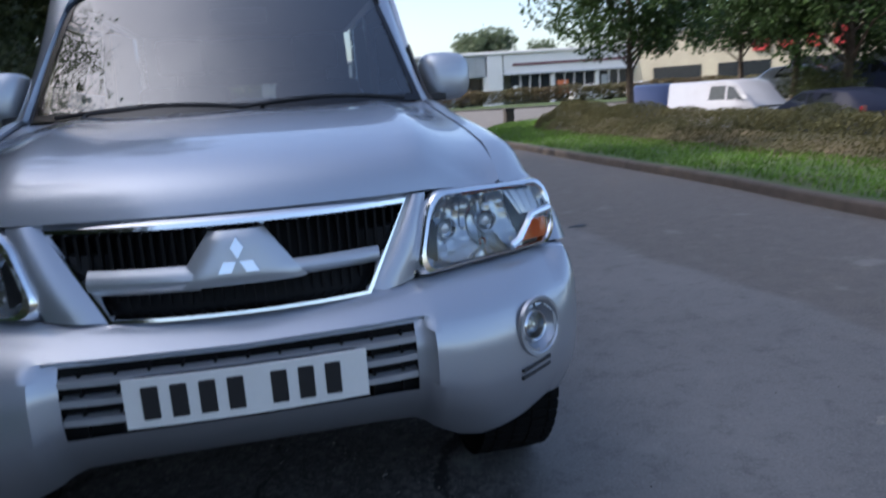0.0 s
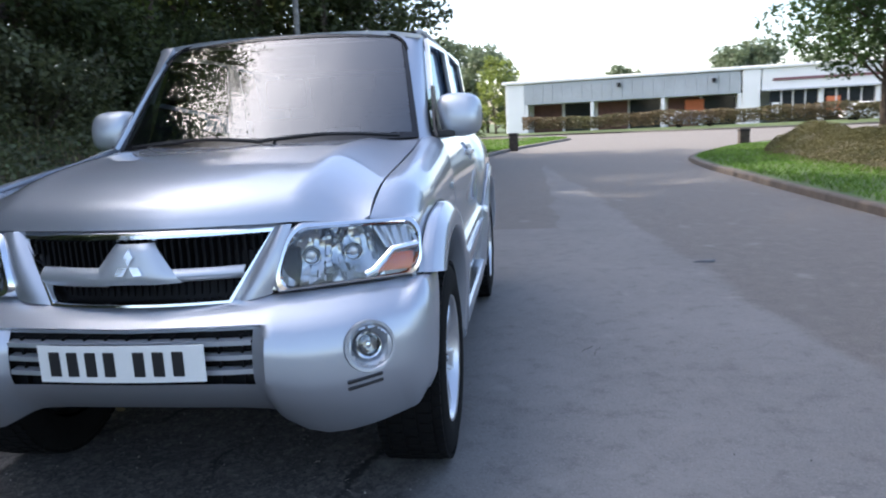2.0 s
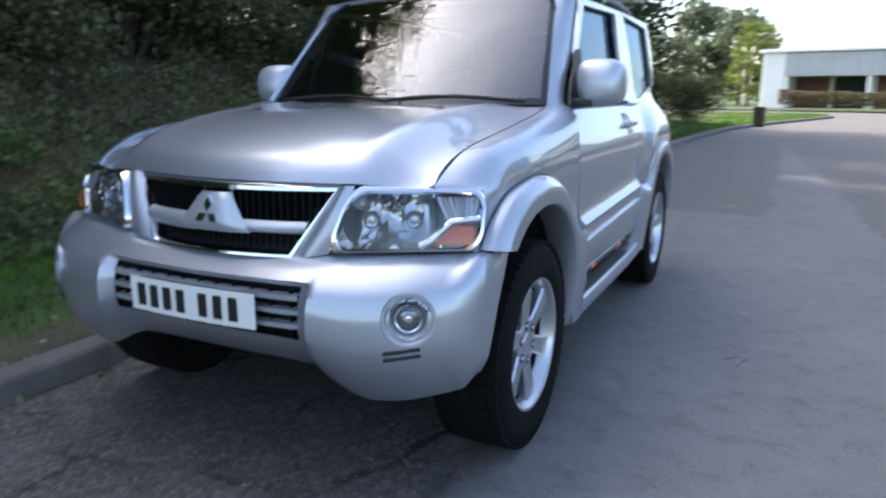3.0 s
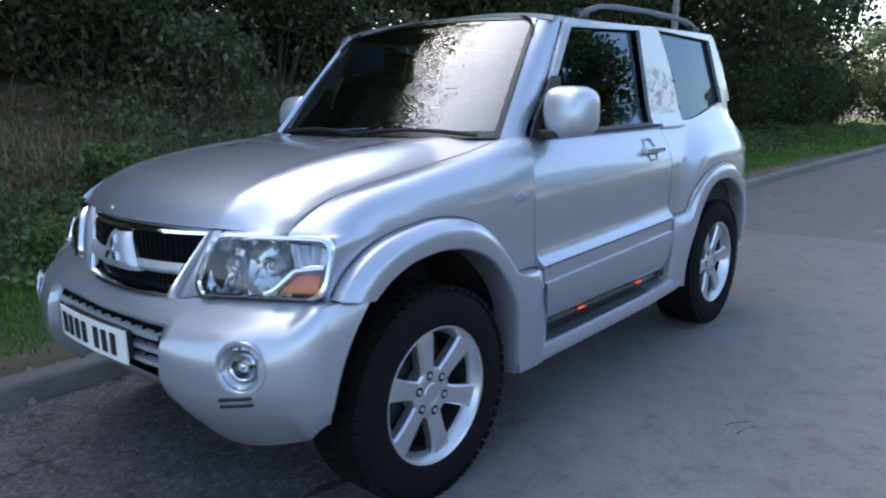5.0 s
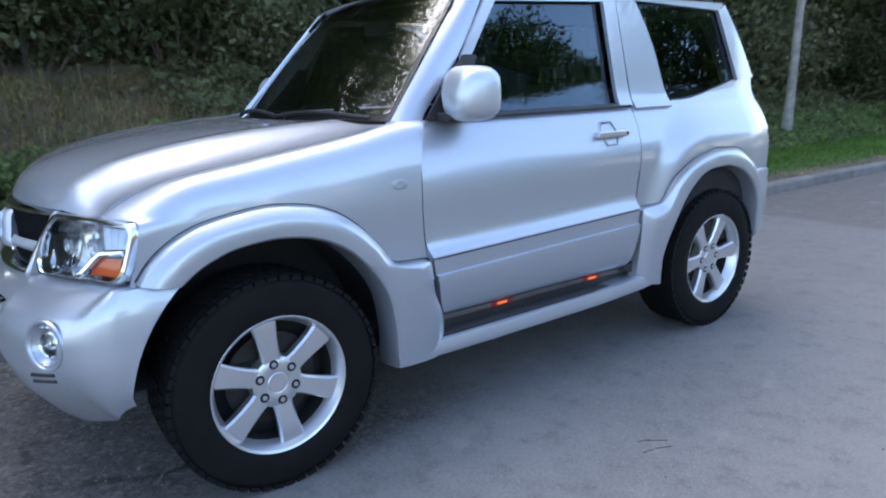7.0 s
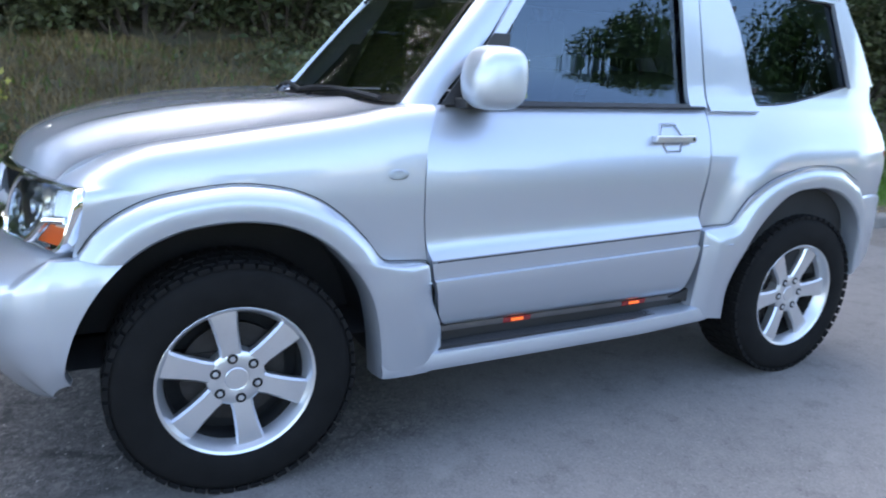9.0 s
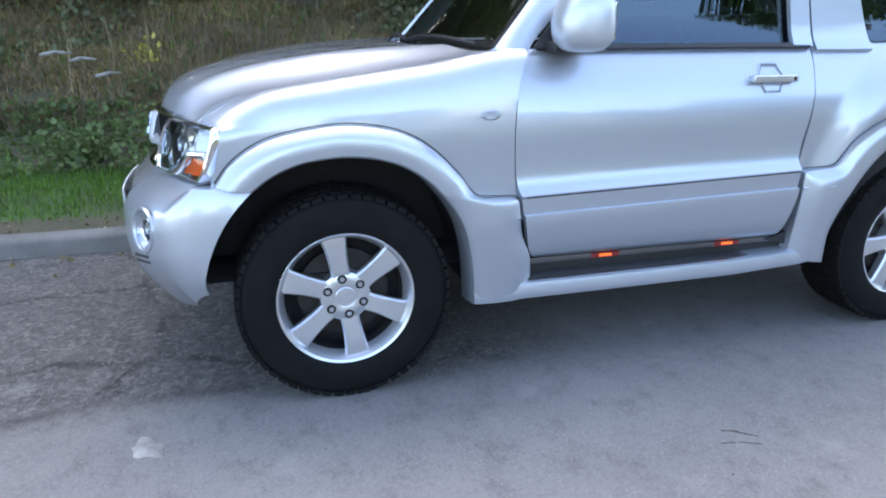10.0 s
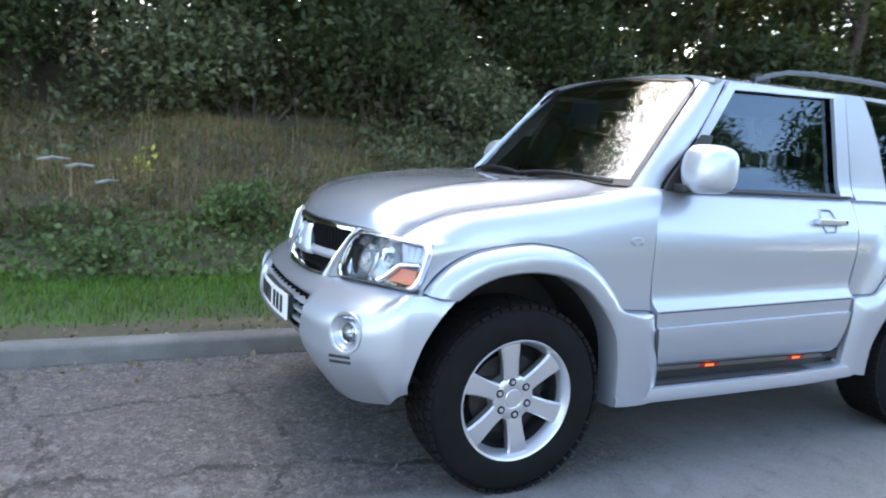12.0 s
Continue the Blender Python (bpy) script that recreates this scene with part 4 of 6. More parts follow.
# front bumper: a plan line, a bulging section, side pods that stand proud of the middle
bump_y = smooth((0.0, 0.30, 0.42, 0.55, 0.68, 0.78, 0.845, 0.880, 0.893), (-0.785, -0.775, -0.757, -0.728, -0.682, -0.625, -0.575, -0.525, -0.488))
BX = [0.0, 0.15, 0.30, 0.385, 0.41, 0.43, 0.45, 0.50, 0.56, 0.62, 0.64, *[0.652 + 0.009 * i for i in range(16)], 0.80, 0.825, 0.85, 0.87, 0.883, 0.890, 0.893]
top_z = smooth((0.0, 0.42, 0.65, 0.86, 0.893), (0.782, 0.79, 0.798, 0.806, 0.806))
low_z = smooth((0.0, 0.34, 0.40, 0.46, 0.52, 0.58, 0.66, 0.76, 0.84, 0.893), (0.440, 0.436, 0.424, 0.390, 0.358, 0.347, 0.354, 0.374, 0.397, 0.440))
pod_v = lambda x, z: (top_z(abs(x)) - z) / (top_z(abs(x)) - low_z(abs(x)))
push = smooth((0.0, 0.10, 0.22, 0.38, 0.55, 0.66, 0.76, 0.86, 0.94, 1.0), (0.155, 0.075, 0.026, 0.004, 0.0, 0.009, 0.030, 0.062, 0.090, 0.118))


def bumper_point(x, v):
    """v runs from the top edge (0) to the bottom edge (1)."""
    k = abs(x)
    z = lerp(top_z(k), low_z(k), max(v, 0))
    fade = 1 - min(max((k - 0.80) / 0.09, 0), 1)
    y = bump_y(k) + push(v) * (0.25 + 0.75 * fade) + (0.08 if v < 0 else 0)
    pod = min(max((k - 0.40) / 0.028, 0), 1)
    y += 0.030 * (1 - pod) * (1 if 0.18 < v else 0) - 0.004 * pod
    xo = k - 0.020 * push(v) / 0.155 * (1 - fade) - (0.02 * max(0, v - 0.85) / 0.15 * (1 - fade))
    return Vector((math.copysign(xo, x), y, z))


VS = [-0.05, 0, 0.05, 0.10, 0.16, 0.19, 0.21, 0.24, *[0.26 + 0.02 * i for i in range(17)], 0.60, 0.66, 0.72, 0.78, 0.84, 0.90, 0.95, 1.0]
FOG = bumper_point(0.722, pod_v(0.722, 0.645))
xs = [-x for x in reversed(BX[1:])] + BX
bm = bmesh.new()
vv = [[bm.verts.new(bumper_point(x, v)) for v in VS] for x in xs]
for i in range(len(xs) - 1):
    xm = (xs[i] + xs[i + 1]) / 2
    for j in range(len(VS) - 1):
        vm = (VS[j] + VS[j + 1]) / 2
        if abs(xm) < 0.385 and 0.21 < vm < 0.66:
            continue
        mid = (vv[i][j].co + vv[i + 1][j + 1].co) / 2
        if (Vector((abs(mid.x), mid.y, mid.z)) - FOG).length < 0.060:
            continue
        bm.faces.new((vv[i][j], vv[i + 1][j], vv[i + 1][j + 1], vv[i][j + 1]))
# side returns to the wheel arch
for s, col in ((1, vv[-1]), (-1, vv[0])):
    ends = []
    for j, v in enumerate(col):
        z = v.co.z
        ya = -0.30 if z > 0.79 else -0.47 * math.sqrt(max(0.05, 1 - ((z - 0.40) / 0.495) ** 2)) - 0.005
        ends.append(bm.verts.new((v.co.x + s * 0.004, max(ya, v.co.y + 0.006), z)))
    for j in range(len(col) - 1):
        bm.faces.new((col[j], col[j + 1], ends[j + 1], ends[j]))
    ins = [bm.verts.new((e.co.x - s * 0.05, e.co.y + 0.003, e.co.z)) for e in ends]
    for j in range(len(ends) - 1):
        bm.faces.new((ends[j], ends[j + 1], ins[j + 1], ins[j]))
BUMPER = part("front_bumper", bm, SILVER, CAR, sharp=50)
# lower grille: recess, dark back, three bars
bm = bmesh.new()
box(bm, (-0.40, -0.70, 0.52), (0.40, -0.69, 0.725))
part("lower_grille_back", bm, GRILLE_BLACK, BUMPER)
for z0 in (0.594, 0.638, 0.682):
    bm = bmesh.new()
    for k in range(24):
        a, b = -0.385 + 0.77 * k / 24, -0.385 + 0.77 * (k + 1) / 24
        ya, yb = bump_y(abs(a)) + 0.034, bump_y(abs(b)) + 0.034
        q = [bm.verts.new(p) for p in ((a, ya, z0 - 0.008), (b, yb, z0 - 0.008), (b, yb, z0 + 0.006), (a, ya, z0 + 0.006), (a, ya + 0.03, z0 - 0.010), (b, yb + 0.03, z0 - 0.010), (b, yb + 0.03, z0 + 0.009), (a, ya + 0.03, z0 + 0.009))]
        for f in ((0, 1, 2, 3), (3, 2, 6, 7), (0, 4, 5, 1)):
            bm.faces.new([q[i] for i in f])
    bmesh.ops.remove_doubles(bm, verts=bm.verts, dist=0.0005)
    part("lower_grille_bar", bm, SILVER_TRIM, BUMPER)
bm = bmesh.new()
for k in range(-5, 6):
    x = 0.07 * k
    box(bm, (x - 0.003, bump_y(abs(x)) + 0.05, 0.55), (x + 0.003, bump_y(abs(x)) + 0.075, 0.70))
part("lower_grille_ribs", bm, GRILLE_BLACK, BUMPER)
# number plate: white, its characters as plain bars
bm = grid(lambda u, v: (lerp(-0.26, 0.26, u), -0.788 + 0.012 * (2 * u - 1) ** 2, lerp(0.580, 0.691, v)), 12, 2, 0.005)
plate = part("number_plate", bm, PLATE, BUMPER, "white plate, characters as dark bars")
for k, x in enumerate((-0.205, -0.146, -0.087, -0.028, 0.064, 0.123, 0.182)):
    yy = -0.7885 + 0.012 * (x / 0.26) ** 2
    part("plate_bar", box(bmesh.new(), (x - 0.0175, yy - 0.0035, 0.598), (x + 0.0175, yy + 0.001, 0.673), 0.002, 1), BLACK, plate, "dark bar")
bm = box(bmesh.new(), (-0.24, -0.768, 0.590), (0.24, -0.745, 0.684))
part("plate_bracket", bm, BLACK, BUMPER)


# fog lamps: recessed bowl, chrome ring, lens, two slots below
def pod_frame(s, x, z):
    """A pose on the bumper's pod, y out of its face."""
    v = pod_v(x, z)
    a, b, c = bumper_point(x, v), bumper_point(x + 0.02, v), bumper_point(x, v + 0.05)
    n = (b - a).cross(c - a).normalized()
    if n.y > 0:
        n = -n
    tx = (b - a).normalized()
    m = Matrix((tx, n, n.cross(tx) * -1)).transposed().to_4x4()
    m = Matrix.Translation(a) @ m
    return Matrix.Diagonal((s, 1, 1, 1)) @ m


LAMP_GREY = material("lamp_grey", (0.34, 0.35, 0.36), 0.3, 0.5, vary=0.15, scale=20)
LAMP_SILVER = material("lamp_silver", (0.46, 0.48, 0.50), 0.12, 0.95, vary=0.12, scale=30, fine=300)
for s in (1, -1):
    m = pod_frame(s, 0.722, 0.645)
    for name, prof, mat, lab in (
        ("fog_recess", [(0.081, -0.006), (0.078, 0.0028), (0.070, 0.0022), (0.059, -0.012), (0.050, -0.024), (0.042, -0.031)], SILVER, ""),
        ("fog_ring", [(0.043, -0.026), (0.042, -0.017), (0.038, -0.013), (0.034, -0.016)], CHROME, "chrome ring"),
        ("fog_reflector", [(0.0, -0.040), (0.012, -0.039), (0.025, -0.032), (0.036, -0.018)], LAMP_SILVER, ""),
        ("fog_bulb", [(0.0, -0.018), (0.008, -0.020), (0.012, -0.026), (0.013, -0.048)], CHROME, ""),
    ):
        bm = lathe(bmesh.new(), prof, 32, "y")
        bmesh.ops.transform(bm, matrix=m, verts=bm.verts)
        part(name, bm, mat, BUMPER, lab)
    bm = lathe(bmesh.new(), [(0.0, -0.008), (0.02, -0.010), (0.036, -0.016)], 32, "y")
    bmesh.ops.transform(bm, matrix=m, verts=bm.verts)
    part("fog_lens", bm, LENS, BUMPER, "clear glass lens").visible_shadow = False
    for dz in (-0.094, -0.115):
        m2 = pod_frame(s, 0.705, 0.645 + dz)
        bm = box(bmesh.new(), (-0.055, -0.008, -0.006), (0.055, 0.003, 0.006), 0.003, 1)
        bmesh.ops.transform(bm, matrix=m2, verts=bm.verts)
        part("bumper_slot", bm, BLACK, BUMPER, "black slot")

# radiator grille
gy = lambda x, z: -0.672 + 0.045 * (z - 0.80) / 0.2 + 0.105 * (abs(x) / 0.44) ** 2.2
GRILLE = part("radiator_grille", grid(lambda u, v: (lerp(-0.43, 0.43, u), gy(lerp(-0.43, 0.43, u), lerp(0.775, 0.985, v)) + 0.05, lerp(0.775, 0.985, v)), 12, 4, 0.004), GRILLE_BLACK, CAR)
bm = bmesh.new()
for k in range(-17, 18):
    x = 0.0235 * k
    hi, lo = 0.972, 0.80 if abs(x) < 0.27 else 0.80 + (abs(x) - 0.27) / 0.15 * 0.17
    if hi - lo > 0.02:
        box(bm, (x - 0.003, gy(x, 0.9) + 0.02, lo), (x + 0.003, gy(x, 0.9) + 0.05, hi))
part("grille_slats", bm, GRILLE_BLACK, GRILLE)


def frame_band(outer, inner, d0, d1, n=10):
    """A rounded band between two closed lines on the grille's face."""
    bm = bmesh.new()
    O, I = [], []
    for poly, out in ((outer, O), (inner, I)):
        for k in range(len(poly)):
            a, b = poly[k], poly[(k + 1) % len(poly)]
            for i in range(n):
                out.append((lerp(a[0], b[0], i / n), lerp(a[1], b[1], i / n)))
    rings = []
    for f, d in ((0.0, d0 + 0.02), (0.0, d0), (0.3, d1), (0.7, d1), (1.0, d0), (1.0, d0 + 0.03)):
        rings.append([bm.verts.new((lerp(o[0], i[0], f), gy(lerp(o[0], i[0], f), lerp(o[1], i[1], f)) + d, lerp(o[1], i[1], f))) for o, i in zip(O, I)])
    for a, b in zip(rings, rings[1:]):
        for k in range(len(a)):
            bm.faces.new((a[k], a[(k + 1) % len(a)], b[(k + 1) % len(a)], b[k]))
    return bm


part("grille_surround", frame_band([(-0.421, 1.0), (0.421, 1.0), (0.303, 0.774), (-0.303, 0.774)], [(-0.401, 0.973), (0.401, 0.973), (0.284, 0.792), (-0.284, 0.792)], 0.004, -0.008), CHROME, GRILLE, "chrome grille surround")
for s in (1, -1):
    bm = grid(lambda u, v: (s * lerp(0.09, 0.330, u), gy(lerp(0.09, 0.330, u), 0.868) - 0.006 + 0.02 * (2 * v - 1) ** 2, lerp(0.846, 0.886, v)), 12, 6, 0.012)
    part("grille_bar", bm, SILVER_TRIM, GRILLE)
bm = bmesh.new()
grid(lambda u, v: (lerp(-1, 1, u) * lerp(0.152, 0.062, v), gy(0, lerp(0.846, 0.968, v)) - 0.022 + 0.024 * abs(2 * u - 1) ** 4 + 0.012 * abs(2 * v - 1) ** 6, lerp(0.846, 0.968, v)), 14, 10, 0.03, bm)
part("grille_centre", bm, SILVER_TRIM, GRILLE)
bm = bmesh.new()
for ang in (90, 210, 330):
    ca, sa = math.cos(radians(ang)), math.sin(radians(ang))
    h = 0.056
    pts = [(0, 0), (h / 2, h * 0.30), (h, 0), (h / 2, -h * 0.30)]
    c0 = (0.0, 0.903)
    ring = [(c0[0] + p * ca - q * sa, c0[1] + p * sa + q * ca) for p, q in pts]
    yb = lambda z: gy(0, z) - 0.022
    low = [bm.verts.new((x, yb(z) + 0.004, z)) for x, z in ring]
    top = [bm.verts.new((lerp(x, c0[0] + h / 2 * ca, 0.12), yb(z) - 0.009, lerp(z, c0[1] + h / 2 * sa, 0.12))) for x, z in ring]
    bm.faces.new(top)
    for k in range(4):
        bm.faces.new((low[k], low[(k + 1) % 4], top[(k + 1) % 4], top[k]))
part("grille_badge", bm, CHROME, GRILLE, "chrome three-lozenge badge", sharp=20)

# headlamps
def rounded(u0, u1, v0, v1, ru, rv, n=6):
    """A rounded rectangle in the lamp's own measure."""
    out = []
    for cu, cv, a0 in ((u1 - ru, v1 - rv, 0), (u0 + ru, v1 - rv, 90), (u0 + ru, v0 + rv, 180), (u1 - ru, v0 + rv, 270)):
        for i in range(n + 1):
            a = radians(a0 + 90 * i / n)
            out.append((cu + ru * math.cos(a), cv + rv * math.sin(a)))
    return out


def lamp_band(outer, inner, heights, s):
    bm = bmesh.new()
    rings = []
    for f, d in heights:
        rings.append([bm.verts.new(Matrix.Diagonal((s, 1, 1)) @ lamp_point(lerp(o[0], i[0], f), lerp(o[1], i[1], f), d)) for o, i in zip(outer, inner)])
    for a, b in zip(rings, rings[1:]):
        for k in range(len(a)):
            bm.faces.new((a[k], a[(k + 1) % len(a)], b[(k + 1) % len(a)], b[k]))
    return bm


def lamp_bar(pts, width, s, d=0.014):
    """A chrome bar along points in the lamp's measure."""
    bm = bmesh.new()
    P = [Matrix.Diagonal((s, 1, 1)) @ lamp_point(u, v, d) for u, v in pts]
    return tube(bm, P, width, 8)


for s in (1, -1):
    full, hole = rounded(0.015, 1.0, 0.0, 1.0, 0.09, 0.30), rounded(0.055, 0.96, 0.065, 0.885, 0.11, 0.34)
    bm = lamp_band(full, hole, [(0, -0.03), (0, 0.004), (0.25, 0.014), (0.7, 0.014), (1, 0.004), (1, -0.045)], s)
    HEAD = part("headlamp", bm, CHROME, CAR, "clear headlamp in a chrome frame")
    # housing floor and bowls
    bm = grid(lambda u, v: Matrix.Diagonal((s, 1, 1)) @ lamp_point(lerp(0.03, 0.98, u), lerp(0.04, 0.94, v), -0.075 + 0.035 * abs(2 * u - 1) ** 3), 12, 8)
    part("lamp_housing", bm, LAMP_GREY, HEAD)
    tilts = random.Random(31)
    facet = [[(tilts.uniform(-1, 1), tilts.uniform(-1, 1)) for _ in range(7)] for _ in range(16)]

    def dish(u, v):
        """Two bowls side by side, broken into small tilted facets."""
        bowl = max(0.0, 1 - ((u - 0.30) / 0.33) ** 2 - ((v - 0.48) / 0.62) ** 2) + max(0.0, 1 - ((u - 0.78) / 0.27) ** 2 - ((v - 0.52) / 0.62) ** 2)
        fu, fv = u * 15, v * 6
        tu, tv = facet[int(fu)][int(fv)]
        d = -0.014 - 0.040 * min(1.0, bowl) ** 0.8 + 0.0045 * (tu * (fu % 1 - 0.5) + tv * (fv % 1 - 0.5))
        return Matrix.Diagonal((s, 1, 1)) @ lamp_point(lerp(0.025, 0.76 - 0.13 * v, u), lerp(0.06, 0.90, v), d)

    part("reflector", grid(dish, 120, 36), LAMP_SILVER, HEAD, "faceted silver reflector")
    for cu, r, deep in ((0.235, 0.027, 0.022), (0.53, 0.027, 0.022)):
        c = lamp_point(cu, 0.50, -0.040)
        m = Matrix.Translation(c) @ Vector((0.28, -0.95, 0.05)).to_track_quat("Y", "Z").to_matrix().to_4x4()
        m = Matrix.Diagonal((s, 1, 1, 1)) @ m
        bm = lathe(bmesh.new(), [(0.008, -deep), (r * 0.75, -deep * 0.5), (r, 0.0), (r + 0.003, 0.001), (r + 0.003, -0.02)], 28, "y")
        bmesh.ops.transform(bm, matrix=m, verts=bm.verts)
        part("reflector_bowl", bm, LAMP_SILVER, HEAD)
        bm = lathe(bmesh.new(), [(0.0, -0.004), (0.012, -0.006), (0.016, -0.016), (0.016, -deep)], 16, "y")
        bmesh.ops.transform(bm, matrix=m, verts=bm.verts)
        part("bulb_cap", bm, ALLOY, HEAD)
    # side lamp and indicator in the outer end
    bm = grid(lambda u, v: Matrix.Diagonal((s, 1, 1)) @ lamp_point(lerp(0.74 - 0.10 * v, 0.945, u), lerp(0.50, 0.86, v), -0.012 + 0.004 * math.sin(24 * u)), 24, 4, 0.004)
    part("side_lamp", bm, material("ribbed_lens", (0.62, 0.64, 0.66), 0.15, 0.6, vary=0.15, fine=260), HEAD)
    bm = grid(lambda u, v: Matrix.Diagonal((s, 1, 1)) @ lamp_point(lerp(0.685 + 0.10 * v, 0.935, u), lerp(0.12, 0.40, v), 0.004), 10, 4, 0.02)
    part("indicator", bm, AMBER, HEAD, "amber indicator")
    part("chrome_bar", lamp_bar([(0.60, 0.09), (0.66, 0.16), (0.73, 0.35), (0.77, 0.45), (0.86, 0.48), (0.955, 0.51)], 0.011, s), CHROME, HEAD)
    bm = grid(lambda u, v: Matrix.Diagonal((s, 1, 1)) @ lamp_point(lerp(0.05, 0.965, u), lerp(0.07, 0.91, v), 0.008), 14, 8)
    part("lamp_glass", bm, LENS, HEAD, "clear glass cover").visible_shadow = False


# silver cheeks between the grille and the headlamps
def cheek(s):
    def at(u, v):
        z = lerp(0.776, 1.0, v)
        x = lerp(0.300, 0.418, v)
        p = Vector((x, gy(x, z) + 0.004, z)).lerp(lamp_point(0.035, v, -0.012), u)
        return Vector((s * p.x, p.y - 0.014 * (4 * u * (1 - u)) ** 1.3, p.z))

    return grid(at, 10, 12, 0.01)


for s in (1, -1):
    part("grille_cheek", cheek(s), SILVER, GRILLE)


# wheels
def wheel(name, label):
    root = thing(name, (0, 0, 0), label, "")
    root.parent = CAR
    bm = bmesh.new()
    prof = [(0.238, -0.115), (0.255, -0.125), (0.30, -0.132), (0.345, -0.128), (0.366, -0.115), (0.374, -0.095), (0.378, -0.06), (0.378, 0.06), (0.374, 0.095), (0.363, 0.108), (0.350, 0.116), (0.345, 0.118), (0.30, 0.127), (0.262, 0.123), (0.252, 0.119), (0.238, 0.112)]
    lathe(bm, prof, 72)
    tyre = part("tyre", bm, RUBBER, root, "black road tyre")
    bm = bmesh.new()
    for k in range(54):
        for row, (x0, x1) in enumerate(((-0.118, -0.085), (-0.078, -0.03), (-0.022, 0.022), (0.03, 0.078), (0.085, 0.113))):
            a = (k + 0.5 * (row % 2)) * math.tau / 54
            r0, r1 = (0.366, 0.381) if row in (0, 4) else (0.374, 0.3835)
            box(bm, (x0, -0.0165, r0), (x1, 0.0165, r1), m=Matrix.Rotation(a, 4, "X"))
    part("tread", bm, RUBBER, tyre)
    bm = bmesh.new()
    lathe(bm, [(0.214, 0.062), (0.222, 0.085), (0.232, 0.104), (0.236, 0.112), (0.244, 0.116), (0.250, 0.113), (0.250, 0.104)], 64)
    rim = part("rim", bm, ALLOY, root, "silver six-spoke alloy rim")
    bm = bmesh.new()
    for k in range(6):
        m = Matrix.Rotation(radians(60 * k + 9), 4, "X")
        rs = [(0.03, 0.034, 0.078), (0.07, 0.036, 0.082), (0.11, 0.034, 0.086), (0.16, 0.037, 0.091), (0.20, 0.042, 0.094), (0.232, 0.047, 0.093)]
        rows = []
        for r, w, x in rs:
            rows.append([bm.verts.new(m @ Vector(p)) for p in ((x - 0.045, -w * 0.85, r), (x - 0.008, -w, r), (x, -w + 0.007, r), (x, w - 0.007, r), (x - 0.008, w, r), (x - 0.045, w * 0.85, r))])
        for a, b in zip(rows, rows[1:]):
            for j in range(5):
                bm.faces.new((a[j], a[j + 1], b[j + 1], b[j]))
    lathe(bm, [(0.0, 0.085), (0.034, 0.085), (0.037, 0.082), (0.040, 0.0835), (0.082, 0.0835), (0.090, 0.078), (0.092, 0.03)], 36)
    part("spokes", bm, ALLOY, rim)
    for k in range(6):
        a = radians(60 * k - 9)
        at = (0, 0.068 * math.sin(a), 0.068 * math.cos(a))
        # flat dark disc stands for the shade in each nut recess
        bm = lathe(bmesh.new(), [(0.0, 0.0850), (0.0165, 0.0852), (0.0175, 0.082)], 16, "x", at)
        pocket = part("nut_pocket", bm, DARK, rim, "dark disc for the shaded nut recess")
        part("wheel_nut", lathe(bmesh.new(), [(0.0, 0.090), (0.007, 0.090), (0.0095, 0.0865), (0.0095, 0.084)], 6, "x", at), ALLOY, rim)
    # barrel and disc are coloured dark for the shade behind the spokes
    part("barrel", lathe(bmesh.new(), [(0.225, -0.11), (0.222, -0.05), (0.211, 0.02), (0.2145, 0.063)], 48), DARK, rim, "inner barrel coloured dark for shade")
    bm = lathe(bmesh.new(), [(0.05, 0.0), (0.165, 0.0), (0.165, 0.02), (0.05, 0.024)], 40)
    part("brake_disc", bm, material("brake_steel", (0.035, 0.03, 0.028), 0.6, 0.4, vary=0.3, scale=20), root)
    bm = lathe(bmesh.new(), [(0.0, -0.03), (0.222, -0.03)], 32)
    part("wheel_back", bm, DARK, root)
    return root


first = wheel("front_wheel", "wheel with silver six-spoke alloy rim")
first.matrix_basis = pose(0.768, 0, HUB_Z, 0, 0, 0)
for x, y, name in ((-0.838, 0, "front_wheel"), (0.768, REAR_Y, "rear_wheel"), (-0.838, REAR_Y, "rear_wheel")):
    w = copy_thing(first, pose(x, y, HUB_Z, 25 if y else 0, 0, 180 if x < 0 else 0))
    w.name = name

# roof rails
for s in (1, -1):
    bm = bmesh.new()
    pts = [(0.585, 1.36, 1.765), (0.58, 1.46, 1.796), (0.575, 1.60, 1.828), (0.565, 1.80, 1.842), (0.56, 2.15, 1.848), (0.56, 2.45, 1.842), (0.565, 2.66, 1.830), (0.57, 2.77, 1.802), (0.575, 2.83, 1.760)]
    rings = []
    for x, y, z in pts:
        w, h = 0.016, 0.011
        rings.append([bm.verts.new((s * (x + a), y, z + b)) for a, b in ((-w, -h), (w, -h), (w * 1.1, 0), (w * 0.8, h), (-w * 0.8, h), (-w * 1.1, 0))])
    for a, b in zip(rings, rings[1:]):
        for k in range(6):
            bm.faces.new((a[k], a[(k + 1) % 6], b[(k + 1) % 6], b[k]))
    rail = part("roof_rail", bm, RAIL, CAR, "grey metal roof rail")
    for y in (1.42, 2.78):
        part("rail_foot", box(bmesh.new(), (s * 0.575 - 0.018, y - 0.05, 1.76), (s * 0.575 + 0.018, y + 0.05, 1.80), 0.008), BLACK, rail)

# rear: tailgate, window, lamps, bumper
def tail_point(u, v, out=0.0):
    z = lerp(0.60, 1.74, v)
    w = body_x(3.1, z) - 0.015
    return ((2 * u - 1) * w, 3.115 - 0.30 * max(0, (z - 1.25) / 0.49) ** 1.3 + 0.02 * (1 - (2 * u - 1) ** 2) + out, z)


